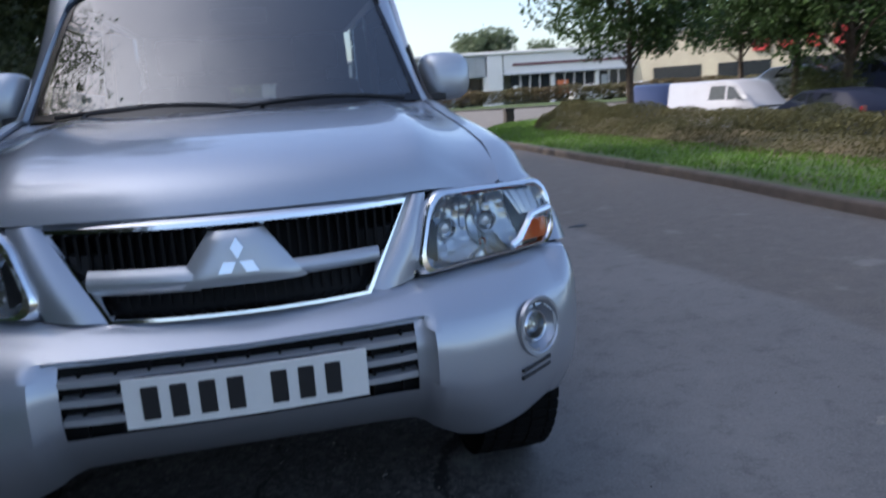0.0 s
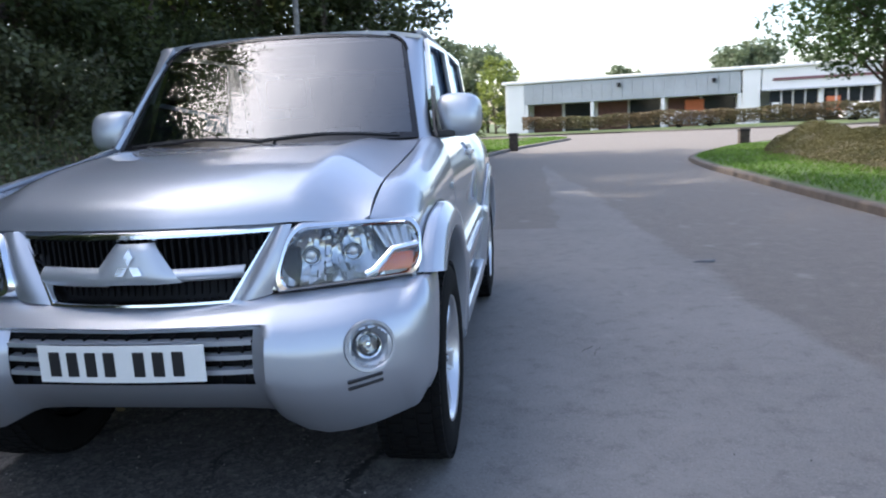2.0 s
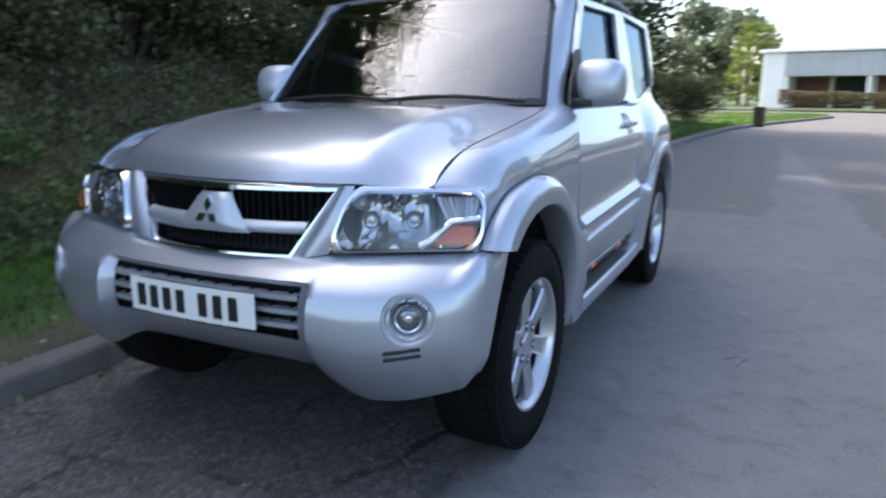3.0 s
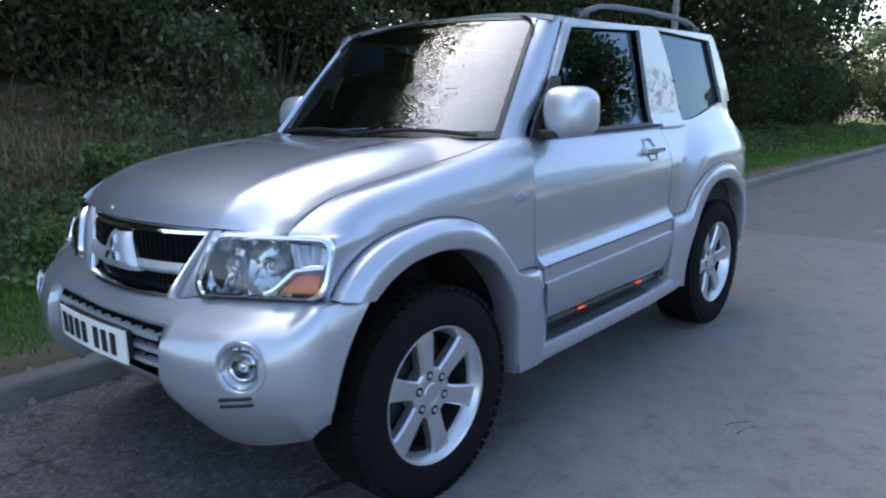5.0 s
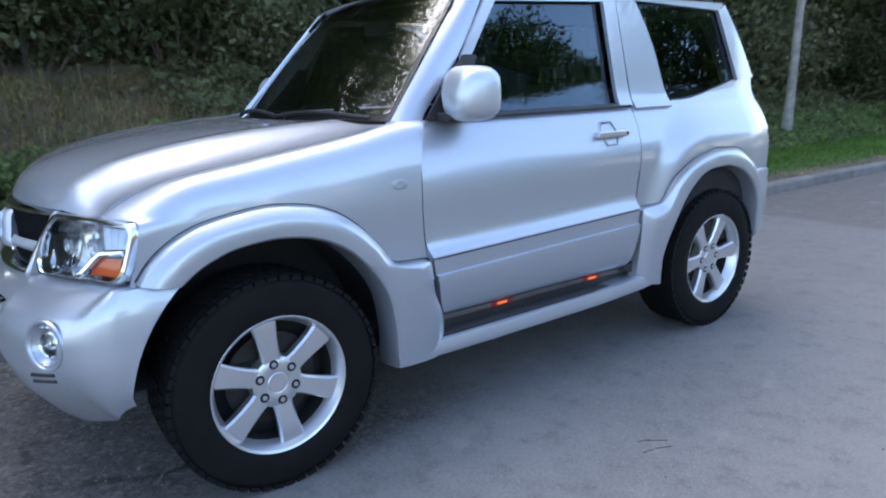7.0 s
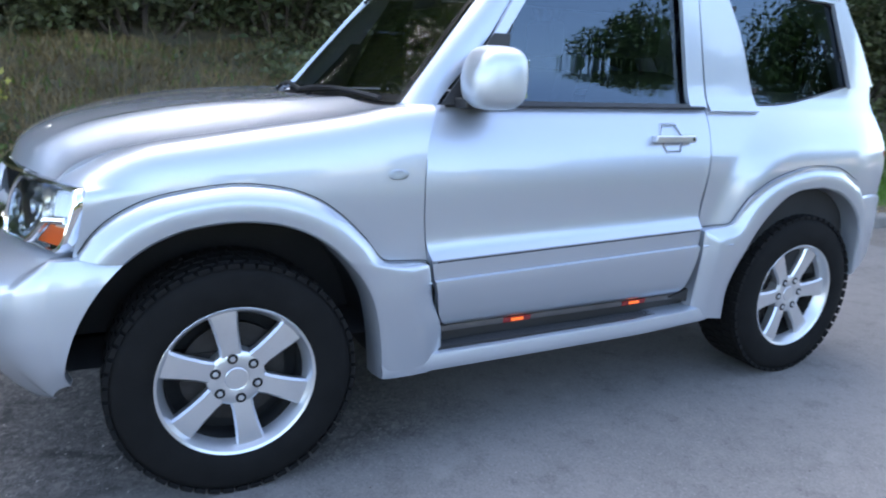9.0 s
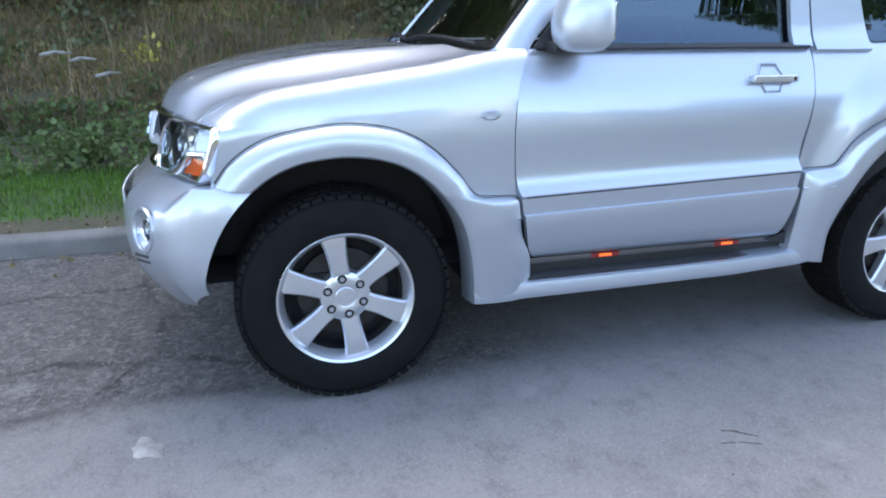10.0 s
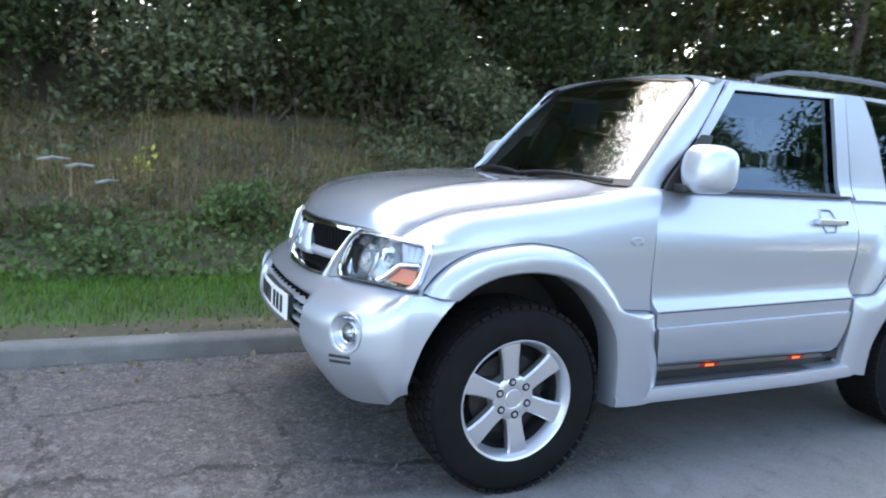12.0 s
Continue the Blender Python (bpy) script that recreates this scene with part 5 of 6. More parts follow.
bm = bmesh.new()
for u0, u1, v0, v1 in ((0, 1, 0, 0.62), (0, 0.13, 0.62, 0.95), (0.87, 1, 0.62, 0.95), (0, 1, 0.95, 1)):
    grid(lambda u, v: tail_point(lerp(u0, u1, u), lerp(v0, v1, v)), 14, 8, 0.02, bm)
part("tailgate", bm, SILVER, CAR)
g = part("rear_window", grid(lambda u, v: tail_point(lerp(0.12, 0.88, u), lerp(0.61, 0.96, v), -0.006), 8, 4), GLASS, CAR)
g.visible_shadow = False
for s in (1, -1):
    bm = box(bmesh.new(), (0.775, 3.04, 0.86), (0.828, 3.12, 1.05), 0.015, 3)
    for v in bm.verts:
        v.co.x = s * (v.co.x - 0.05 * max(0, v.co.z - 1.0))
    part("tail_lamp", bm, RED, CAR, "red tail lamp")
bm = bmesh.new()
rear = smooth((0.0, 0.6, 0.80, 0.86, 0.885), (3.20, 3.185, 3.15, 3.09, 2.92))
RX = [0, 0.3, 0.6, 0.72, 0.80, 0.84, 0.865, 0.88, 0.885]
xs = [-x for x in reversed(RX[1:])] + RX
prof = [(0.84, -0.06), (0.83, -0.01), (0.80, 0.0), (0.77, -0.008), (0.755, 0.0), (0.62, 0.0), (0.52, -0.03), (0.47, -0.08)]
vv = [[bm.verts.new((math.copysign(abs(x) + (o * 0.25 if abs(x) > 0.8 else 0), x), rear(abs(x)) + o * (1 if abs(x) < 0.86 else 0.3), z)) for z, o in prof] for x in xs]
for a, b in zip(vv, vv[1:]):
    for k in range(len(prof) - 1):
        bm.faces.new((a[k], b[k], b[k + 1], a[k + 1]))
part("rear_bumper", bm, SILVER, CAR)

# cabin
bm = bmesh.new()
grid(lambda u, v: ((2 * u - 1) * 0.70, lerp(0.52 + 0.11 * (2 * u - 1) ** 2, 0.98, v), 1.195 + 0.05 * math.sin(math.pi * min(1, v * 1.2)) - 0.1 * max(0, v - 0.85) / 0.15), 20, 10, 0.02, bm)
box(bm, (-0.70, 0.90, 0.70), (0.70, 0.99, 1.16), 0.03)
part("dashboard", bm, SEAT, CAR)
for x, y, z0 in ((-0.36, 1.45, 0.62), (0.36, 1.45, 0.62)):
    seat = thing("seat", (x, y, z0), "", "")
    seat.parent = CAR
    part("cushion", box(bmesh.new(), (-0.25, -0.28, 0.0), (0.25, 0.27, 0.20), 0.06, 3), SEAT, seat)
    part("backrest", box(bmesh.new(), (-0.24, 0.0, 0.0), (0.24, 0.15, 0.66), 0.06, 3, Matrix.Translation((0, 0.22, 0.12)) @ Matrix.Rotation(radians(-14), 4, "X")), SEAT, seat)
    part("headrest", box(bmesh.new(), (-0.13, -0.04, 0.0), (0.13, 0.06, 0.19), 0.05, 3, Matrix.Translation((0, 0.42, 0.81))), SEAT, seat)
part("rear_seat", box(bmesh.new(), (-0.60, 2.30, 0.5), (0.60, 2.50, 1.18), 0.06, 3), SEAT, CAR)
bm = bmesh.new()
tube(bm, [Matrix.Translation((-0.36, 1.08, 1.10)) @ Matrix.Rotation(radians(-62), 4, "X") @ Vector((0.19 * math.cos(a * math.tau / 32), 0.19 * math.sin(a * math.tau / 32), 0)) for a in range(32)], 0.015, 8, True)
for a in (0, 180, 270):
    tube(bm, [Matrix.Translation((-0.36, 1.08, 1.10)) @ Matrix.Rotation(radians(-62), 4, "X") @ Vector((r * math.cos(radians(a)), r * math.sin(radians(a)), -0.02 * (1 - r / 0.19))) for r in (0.02, 0.19)], 0.018, 6)
part("steering_wheel", bm, GLOSS_BLACK, CAR)
part("rear_view_mirror", box(bmesh.new(), (-0.12, 0.99, 1.60), (0.12, 1.025, 1.665), 0.012, 2), BLACK, CAR)
part("headlining", grid(lambda u, v: (lerp(-0.62, 0.62, u), lerp(1.08, 2.9, v), 1.725), 4, 4), SEAT, CAR)


# the body is a little broader on the side towards the bank
for ob in CAR.children_recursive:
    if ob.type == "MESH" and ob.parent and "wheel" not in ob.parent.name and (not ob.parent.parent or "wheel" not in ob.parent.parent.name) and ob.parent.name[:4] != "seat":
        for v in ob.data.vertices:
            t = min(max((-v.co.x - 0.28) / 0.4, 0.0), 1.0)
            v.co.x -= 0.07 * t * t * (3 - 2 * t)

# ---- planting ----
def leaf_sheet(name, spots, sizes, mat, rng, shape=0.55, upright=0.0, fold=0.25):
    """One mesh of small folded leaves at the given places, turned every way."""
    n = len(spots)
    spots, sizes = np.asarray(spots, float), np.asarray(sizes, float).reshape(-1, 1)
    d = rng.normal(size=(n, 3))
    d[:, 2] += upright * 3
    d /= np.linalg.norm(d, axis=1, keepdims=True)
    w = np.cross(d, rng.normal(size=(n, 3)))
    w /= np.maximum(np.linalg.norm(w, axis=1, keepdims=True), 1e-6)
    k = np.cross(d, w)
    a = spots - d * sizes * 0.5
    b = spots + w * sizes * shape * 0.5 + k * sizes * fold * 0.5
    c = spots + d * sizes * 0.5
    e = spots - w * sizes * shape * 0.5 + k * sizes * fold * 0.5
    co = np.stack([a, b, c, e], 1).reshape(-1, 3)
    idx = np.arange(n * 4).reshape(n, 4)
    tri = np.stack([idx[:, [0, 1, 2]], idx[:, [0, 2, 3]]], 1).reshape(-1)
    me = bpy.data.meshes.new(name)
    me.vertices.add(n * 4)
    me.vertices.foreach_set("co", co.astype(np.float32).reshape(-1))
    me.loops.add(n * 6)
    me.loops.foreach_set("vertex_index", tri.astype(np.int32))
    me.polygons.add(n * 2)
    me.polygons.foreach_set("loop_start", (np.arange(n * 2) * 3).astype(np.int32))
    me.update(calc_edges=True)
    me.materials.append(mat)
    return me


def blade_sheet(name, roots, heights, mat, rng, width=0.006, lean=0.35):
    """Grass: each blade one bent, tapering strip of two triangles and a tip."""
    n = len(roots)
    roots, h = np.asarray(roots, float), np.asarray(heights, float).reshape(-1, 1)
    ang = rng.uniform(0, math.tau, n)
    w = np.stack([np.cos(ang), np.sin(ang), np.zeros(n)], 1) * (width * rng.uniform(0.6, 1.4, (n, 1)))
    ln = np.stack([-np.sin(ang), np.cos(ang), np.zeros(n)], 1) * rng.uniform(-lean, lean, (n, 1)) * h
    up = np.array([0, 0, 1.0])
    a, b = roots - w, roots + w
    c, d = roots + w * 0.7 + up * h * 0.55 + ln * 0.35, roots - w * 0.7 + up * h * 0.55 + ln * 0.35
    e = roots + up * h * 0.92 + ln
    co = np.stack([a, b, c, d, e], 1).reshape(-1, 3)
    i = np.arange(n * 5).reshape(n, 5)
    tri = np.stack([i[:, [0, 1, 2]], i[:, [0, 2, 3]], i[:, [3, 2, 4]]], 1).reshape(-1)
    me = bpy.data.meshes.new(name)
    me.vertices.add(n * 5)
    me.vertices.foreach_set("co", co.astype(np.float32).reshape(-1))
    me.loops.add(n * 9)
    me.loops.foreach_set("vertex_index", tri.astype(np.int32))
    me.polygons.add(n * 3)
    me.polygons.foreach_set("loop_start", (np.arange(n * 3) * 3).astype(np.int32))
    me.update(calc_edges=True)
    me.materials.append(mat)
    return me


def stuff(name, me, label, category):
    return tagged(new(name, me), label, category, kind="stuff")


def tree(name, label, height, spread, base, trunk, leaves, leaf, mat, seed, bark=None, clumps=46, group="trees", flat=0.75):
    """A tapered trunk with limbs and a crown of leaf clumps with gaps between them."""
    rng = np.random.default_rng(seed)
    root = thing(name, (0, 0, 0), label, "tree", group)
    bm = bmesh.new()
    lean = rng.normal(0, 0.02, 2)
    pts, rad = [], []
    for i in range(9):
        t = i / 8
        pts.append((lean[0] * t * height + 0.06 * math.sin(5 * t + seed), lean[1] * t * height + 0.06 * math.cos(4 * t + seed), -0.3 + t * (height * 0.86 + 0.3)))
        rad.append(trunk * (1 - 0.82 * t) * (1.25 if i == 0 else 1))
    tube(bm, pts, rad, 10)
    cents = []
    for k in range(clumps):
        t = (k + 0.5) / clumps
        z = lerp(base, height, t ** 0.9)
        r = spread * math.sqrt(max(0.06, 1 - (abs((z - base) / (height - base) - 0.42) / 0.62) ** 2)) * rng.uniform(0.35, 1.0)
        a = k * 2.399 + rng.uniform(-0.5, 0.5)
        cents.append((r * math.cos(a), r * math.sin(a), z + rng.uniform(-0.3, 0.3)))
    for k in range(0, clumps, 3):
        c = cents[k]
        z0 = max(base * 0.75, c[2] - 0.35 * math.hypot(c[0], c[1]) - 0.5)
        t0 = min(z0 / (height * 0.86), 0.98)
        s = Vector((lean[0] * z0, lean[1] * z0, z0))
        e = Vector(c)
        mid = s.lerp(e, 0.55) + Vector((0, 0, 0.12 * (e - s).length))
        r0 = trunk * (1 - 0.82 * t0) * 0.45
        tube(bm, [s, mid, e], [r0, r0 * 0.6, r0 * 0.15], 6)
    part("trunk", bm, bark or BARK, root)
    per = leaves // clumps
    P, S = [], []
    for c in cents:
        size = spread * rng.uniform(0.22, 0.40)
        v = rng.normal(size=(per, 3))
        v /= np.linalg.norm(v, axis=1, keepdims=True)
        v *= (rng.uniform(0.25, 1.0, (per, 1)) ** 0.6) * size
        v[:, 2] *= flat
        P.append(v + np.array(c))
        S.append(rng.uniform(0.6, 1.3, per) * leaf)
    crown = new("crown", leaf_sheet("crown", np.concatenate(P), np.concatenate(S), mat, rng, 0.75))
    crown.parent = root
    return root


def bush(name, label, rx, ry, h, leaves, leaf, mat, seed, group="", stems=True):
    rng = np.random.default_rng(seed)
    root = thing(name, (0, 0, 0), label, "bush", group)
    bm = bmesh.new()
    P = []
    for k in range(14):
        a, r = rng.uniform(0, math.tau), math.sqrt(rng.uniform(0, 1))
        e = Vector((0.75 * rx * r * math.cos(a), 0.75 * ry * r * math.sin(a), h * rng.uniform(0.35, 0.8)))
        tube(bm, [(e.x * 0.2, e.y * 0.2, -0.15), e * 0.6, e], [0.02, 0.014, 0.006], 5)
        m = leaves // 14
        v = rng.normal(size=(m, 3))
        v /= np.linalg.norm(v, axis=1, keepdims=True)
        v *= rng.uniform(0.2, 1.0, (m, 1)) ** 0.5 * np.array([rx * 0.5, ry * 0.5, h * 0.38])
        v += np.array(e)
        v[:, 2] = np.abs(v[:, 2])
        P.append(v)
    if stems:
        part("stem", bm, BARK, root)
    P = np.concatenate(P)
    crown = new("foliage", leaf_sheet("foliage", P, rng.uniform(0.6, 1.3, len(P)) * leaf, mat, rng))
    crown.parent = root
    return root


def put(ob, x, y, z, turn=0.0, size=1.0):
    return copy_thing(ob, Matrix.Translation((x, y, z)) @ Matrix.Rotation(radians(turn), 4, "Z") @ Matrix.Scale(size, 4))


rng = np.random.default_rng(7)

# the wood on the bank
kinds = [
    tree("woodland_tree", "tall dark green woodland tree on the bank", 12.5, 3.0, 1.6, 0.17, 7000, 0.18, WOOD_LEAF, 11, group="woodland trees"),
    tree("woodland_tree", "tall dark green woodland tree on the bank", 11.0, 3.4, 1.2, 0.20, 9000, 0.21, WOOD_LEAF, 12, group="woodland trees"),
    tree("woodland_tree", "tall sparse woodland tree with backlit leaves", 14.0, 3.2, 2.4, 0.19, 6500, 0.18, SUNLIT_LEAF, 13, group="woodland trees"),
]
WOOD = []
for row, (d0, step) in enumerate(((8.8, 3.2), (11.8, 3.0), (15.0, 3.2), (19.0, 3.6))):
    y = -13.5 + row * 1.1
    while y < 26.5 - row * 0.5:
        d = d0 + rng.uniform(-0.9, 0.9)
        if y > 9:
            d -= 2.6 * min(1, (y - 9) / 5)
        WOOD.append((left_edge(y) - d, y + rng.uniform(-0.8, 0.8), d))
        y += step * rng.uniform(0.8, 1.2)
# the last eight are added to block sun and haze from the bonnet
WOOD += [(-4.9, 26.2, 4.8), (-4.5, 20.0, 4.0), (-5.2, 21.5, 4.6), (-5.6, 24.5, 5.2), (-4.6, 18.0, 3.8), (-10.6, 4.4, 9.4), (-11.4, 1.2, 10.2), (-10.2, 6.6, 9.0), (-12.6, 5.5, 11.4), (-13.6, 3.2, 12.4), (-12.2, 8.3, 11.0), (-14.6, 7.0, 13.4), (-13.0, 10.6, 11.8)]
for k, (x, y, d) in enumerate(WOOD):
    h = left_height(d, y)
    if k < 3:
        kinds[k].matrix_world = Matrix.Translation((x, y, h - 0.1)) @ Matrix.Rotation(rng.uniform(0, 6), 4, "Z")
    else:
        put(kinds[k % 2 if k >= len(WOOD) - 5 else k % 3], x, y, h - 0.1, rng.uniform(0, 360), rng.uniform(0.75, 1.02) if k < len(WOOD) - 5 else 1.12)

# pale slender trunk near the verge
slim = tree("birch_tree", "slender pale-barked tree leaning at the foot of the bank", 10.5, 1.9, 5.2, 0.085, 3500, 0.16, WOOD_LEAF, 21, PALE_BARK, 26, group="")
slim.matrix_world = pose(-3.55, 11.6, left_height(2.4, 11.6) - 0.05, 0, 3.0, 40)

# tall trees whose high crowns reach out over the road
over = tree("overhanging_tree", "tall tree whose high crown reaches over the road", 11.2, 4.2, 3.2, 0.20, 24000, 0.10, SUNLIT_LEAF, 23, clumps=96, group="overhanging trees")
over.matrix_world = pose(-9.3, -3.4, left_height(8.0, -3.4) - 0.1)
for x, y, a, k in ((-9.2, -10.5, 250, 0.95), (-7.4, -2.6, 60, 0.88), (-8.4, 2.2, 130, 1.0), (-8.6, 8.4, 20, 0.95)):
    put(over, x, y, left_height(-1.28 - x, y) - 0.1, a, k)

# leafy clumps at the foot of the bank
tuft = bush("nettle_clump", "bright green leafy nettle clump at the bank's foot", 0.42, 0.40, 0.45, 1500, 0.065, NETTLE, 35, "nettle clumps", False)
tuft.matrix_world = pose(-4.2, -0.33, left_height(2.92, -0.33) - 0.05)
for x, y, a, k in ((-3.5, 0.35, 60, 0.8), (-4.5, 1.3, 130, 1.0), (-3.4, -1.6, 200, 0.6), (-3.9, -2.6, 20, 0.6), (-3.5, 2.2, 260, 0.9), (-4.0, -4.2, 300, 0.9), (-3.7, 4.4, 90, 1.0)):
    put(tuft, x, y, left_height(-1.28 - x, y) - 0.05, a, k)

# shrubs along the wood's edge
shrubs = [
    bush("shrub", "dense dark green shrub at the wood's edge", 1.5, 1.3, 2.3, 4200, 0.13, WOOD_LEAF, 31, "wood edge shrubs"),
    bush("shrub", "tangled green bramble shrub on the bank", 1.7, 1.4, 1.5, 4200, 0.11, BRAMBLE, 32, "wood edge shrubs"),
]
spots = []
for d0, step in ((6.4, 1.5), (8.2, 1.7)):
    y = -10.0
    while y < 27:
        spots.append((d0 + rng.uniform(-0.7, 0.7) - (1.6 if y > 8 else 0), y))
        y += step * rng.uniform(0.8, 1.3)
for k, (d, y) in enumerate(spots):
    x, z = left_edge(y) - d, left_height(d, y) - 0.1
    if k < 2:
        shrubs[k].matrix_world = Matrix.Translation((x, y, z))
    else:
        put(shrubs[0 if (k * 7) % 5 < 2 else 1], x, y, z, rng.uniform(0, 360), rng.uniform(0.7, 1.25))
hedge_bush = bush("conifer_bush", "dark rounded evergreen bush beside the verge", 1.6, 1.6, 2.4, 7000, 0.12, WOOD_LEAF, 33)
hedge_bush.matrix_world = pose(-1.9, 27.2, 0.1) @ Matrix.Scale(0.8, 4)
put(hedge_bush, -4.2, 28.5, 0.1, 80, 1.25)
for x, y, a, s in ((-4.0, 16.4, 10, 0.9), (-4.3, 18.2, 130, 1.05), (-3.8, 20.2, 220, 0.85), (-4.2, 22.2, 40, 1.1), (-3.9, 24.3, 300, 0.95)):
    put(hedge_bush, x, y, left_height(3.2, y) - 0.1, a, s)


# undergrowth on the bank
def bank_spots(n, d0, d1, y0, y1, lift, patch=0.0, seed=3.0):
    out = []
    while len(out) < n:
        d, y = rng.uniform(d0, d1), rng.uniform(y0, y1)
        if patch and hump(d, y, 0.8, seed) < patch * (1 - 2 * rng.random() * 0.4):
            continue
        c = max(0.0, 0.6 + hump(d, y, 1.1, seed + 2))
        out.append((left_edge(y) - 0.1 - d, y, left_height(d, y) + lift * c * rng.random() ** 0.7))
    return np.array(out)


Y0, Y1 = -7.0, 25.0
p = bank_spots(30000, 1.7, 3.0, Y0, Y1, 0.22)
stuff("ivy_and_nettles", leaf_sheet("ivy_and_nettles", p, rng.uniform(0.035, 0.085, len(p)), NETTLE, rng, 0.8, 0.2), "low green nettles and ivy at the foot of the bank", "undergrowth")
p = np.concatenate([bank_spots(42000, 5.4, 8.5, Y0, Y1, 0.85, -0.05, 9.0), bank_spots(5000, 2.9, 5.4, Y0, Y1, 0.22, 0.12, 4.0), bank_spots(19000, 2.9, 5.6, 1.6, Y1, 0.5)])
stuff("brambles", leaf_sheet("brambles", p, rng.uniform(0.05, 0.11, len(p)), BRAMBLE, rng, 0.7, 0.1), "tangled brambles over the bank", "brambles")
p = np.concatenate([bank_spots(38000, 2.7, 6.0, Y0, 2.2, 0.0), bank_spots(5000, 2.7, 6.0, 2.2, 9.0, 0.0)])
stuff("dry_grass", blade_sheet("dry_grass", p, rng.uniform(0.04, 0.13, len(p)), BROWN_GRASS, rng, 0.006, 1.6), "tangled brown dry grass on the bank", "grass")
p = bank_spots(700, 3.2, 6.0, Y0, 9.0, 0.0, 0.0, 15.0)
stuff("dry_stalks", blade_sheet("dry_stalks", p, rng.uniform(0.2, 0.5, len(p)), DRY, rng, 0.005, 0.5), "pale dry stalks standing on the bank", "grass")
p = bank_spots(12000, 2.0, 6.0, Y0, Y1, 0.0)
stuff("rough_grass", blade_sheet("rough_grass", p, rng.uniform(0.05, 0.17, len(p)), GRASS, rng, 0.006, 1.2), "rough green grass on the bank", "grass")
n = 62000
dd = 0.22 + 1.75 * rng.random(n) ** 0.62
yy = rng.uniform(-7.5, 15, n)
p = np.array([(left_edge(y) - 0.1 - d, y, left_height(d, y) - 0.003) for d, y in zip(dd, yy)])
stuff("verge_grass", blade_sheet("verge_grass", p, rng.uniform(0.025, 0.075, n), GRASS, rng, 0.0045, 0.7), "short mown grass along the kerb", "grass")
p = np.array([(left_edge(y) - 0.14 - d, y, left_height(d, y) + 0.006) for d, y in zip(0.45 * rng.random(700) ** 1.4, rng.uniform(-6, 12, 700))])
stuff("leaf_litter", leaf_sheet("leaf_litter", p, rng.uniform(0.02, 0.05, len(p)), DRY, rng, 0.7), "brown fallen leaves by the kerb", "leaves")
n = 26000
dd = 0.1 + 2.2 * rng.random(n)
yy = rng.uniform(-3, 24, n)
p = np.array([(right_edge(y) + 0.12 + d, y, right_height(d, y) - 0.003) for d, y in zip(dd, yy)])
stuff("verge_grass", blade_sheet("verge_grass_right", p, rng.uniform(0.03, 0.09, n), GRASS, rng, 0.007, 0.7), "bright mown grass beside the road", "grass")
n = 14000
dd, yy = 0.15 + 6.5 * rng.random(n) ** 1.3, rng.uniform(15, 47, n)
p = np.array([(left_edge(y) - 0.1 - d, y, left_height(d, y) - 0.003) for d, y in zip(dd, yy)])
stuff("verge_grass", blade_sheet("verge_grass_far", p, rng.uniform(0.05, 0.12, n), GRASS, rng, 0.02, 0.7), "mown green grass round the bend", "grass")
# yellow weed, pale stalks, fallen pale branches
p = np.array([(-5.25, -1.18, 0.85)]) + rng.normal(size=(260, 3)) * np.array([0.10, 0.10, 0.10])
weed = thing("yellow_weed", (-5.25, -1.18, 0.55), "yellow-leaved weed among dry grass", "plant")
part("stalk", tube(bmesh.new(), [(0, 0, -0.1), (0.02, 0.01, 0.2), (0.0, 0.03, 0.42)], 0.006, 5), BARK, weed)
c = new("foliage", leaf_sheet("weed_leaves", p - np.array([-5.25, -1.18, 0.55]), rng.uniform(0.05, 0.09, 260), YELLOW_LEAF, rng))
c.parent = weed
for x, y, z, a in ((-5.0, -2.05, 0.98, 10), (-5.0, -1.8, 0.92, -25), (-4.8, -1.55, 0.78, 40)):
    b = thing("broken_branch", (x, y, z), "pale broken branch lying on the bank", "branch", "broken branches", a)
    part("limb", tube(bmesh.new(), [(0, -0.14, 0), (0.02, 0, 0.03), (0, 0.16, 0.02)], [0.018, 0.022, 0.010], 6), PALE_BARK, b)

# groundcover on the mound across the road
n = 150000
P = []
for k in range(n):
    y = rng.uniform(-2, 25)
    d = 1.88 + 2.37 * rng.random() ** 0.9
    if y > 20 and d < 2.35 + (y - 20) * 0.4:
        continue
    edge = min(1, (d - 1.78 + 0.3 * hump(d, y, 0.5, 2.0)) / 0.4)
    c = 0.36 + 0.20 * hump(d, y, 0.9, 5.0)
    P.append((right_edge(min(y, 21.0)) + 0.12 + d, y, right_height(d, y) + max(0.02, c * edge) * rng.random() ** 0.3))
P = np.array(P)
stuff("groundcover", leaf_sheet("groundcover", P, rng.uniform(0.026, 0.05, len(P)), GROUNDCOVER, rng, 0.5), "low olive-brown groundcover shrubs on the mound", "groundcover")

# trees of the car park
park = tree("park_tree", "broad green tree with a dark trunk by the car park", 8.0, 3.2, 3.7, 0.18, 19000, 0.16, LEAF, 41, group="car park trees", clumps=84)
park.matrix_world = pose(10.4, 17.0, -0.62) @ Matrix.Scale(0.80, 4)
for x, y, z, a, s in ((18.8, 23.7, -0.3, 70, 1.0), (22.5, 14.0, 0.2, 200, 0.6), (28.0, 28.0, 0.2, 120, 1.45), (19.6, 21.6, 0.05, 160, 0.95), (25.2, 18.0, 0.2, 310, 0.62), (33.0, 5.0, 0.2, 300, 0.9)):
    put(park, x, y, z, a, s)
broad = tree("park_tree", "low-branched broad green tree behind the car park", 8.6, 3.5, 2.0, 0.2, 20000, 0.17, LEAF, 43, group="car park trees", clumps=84)
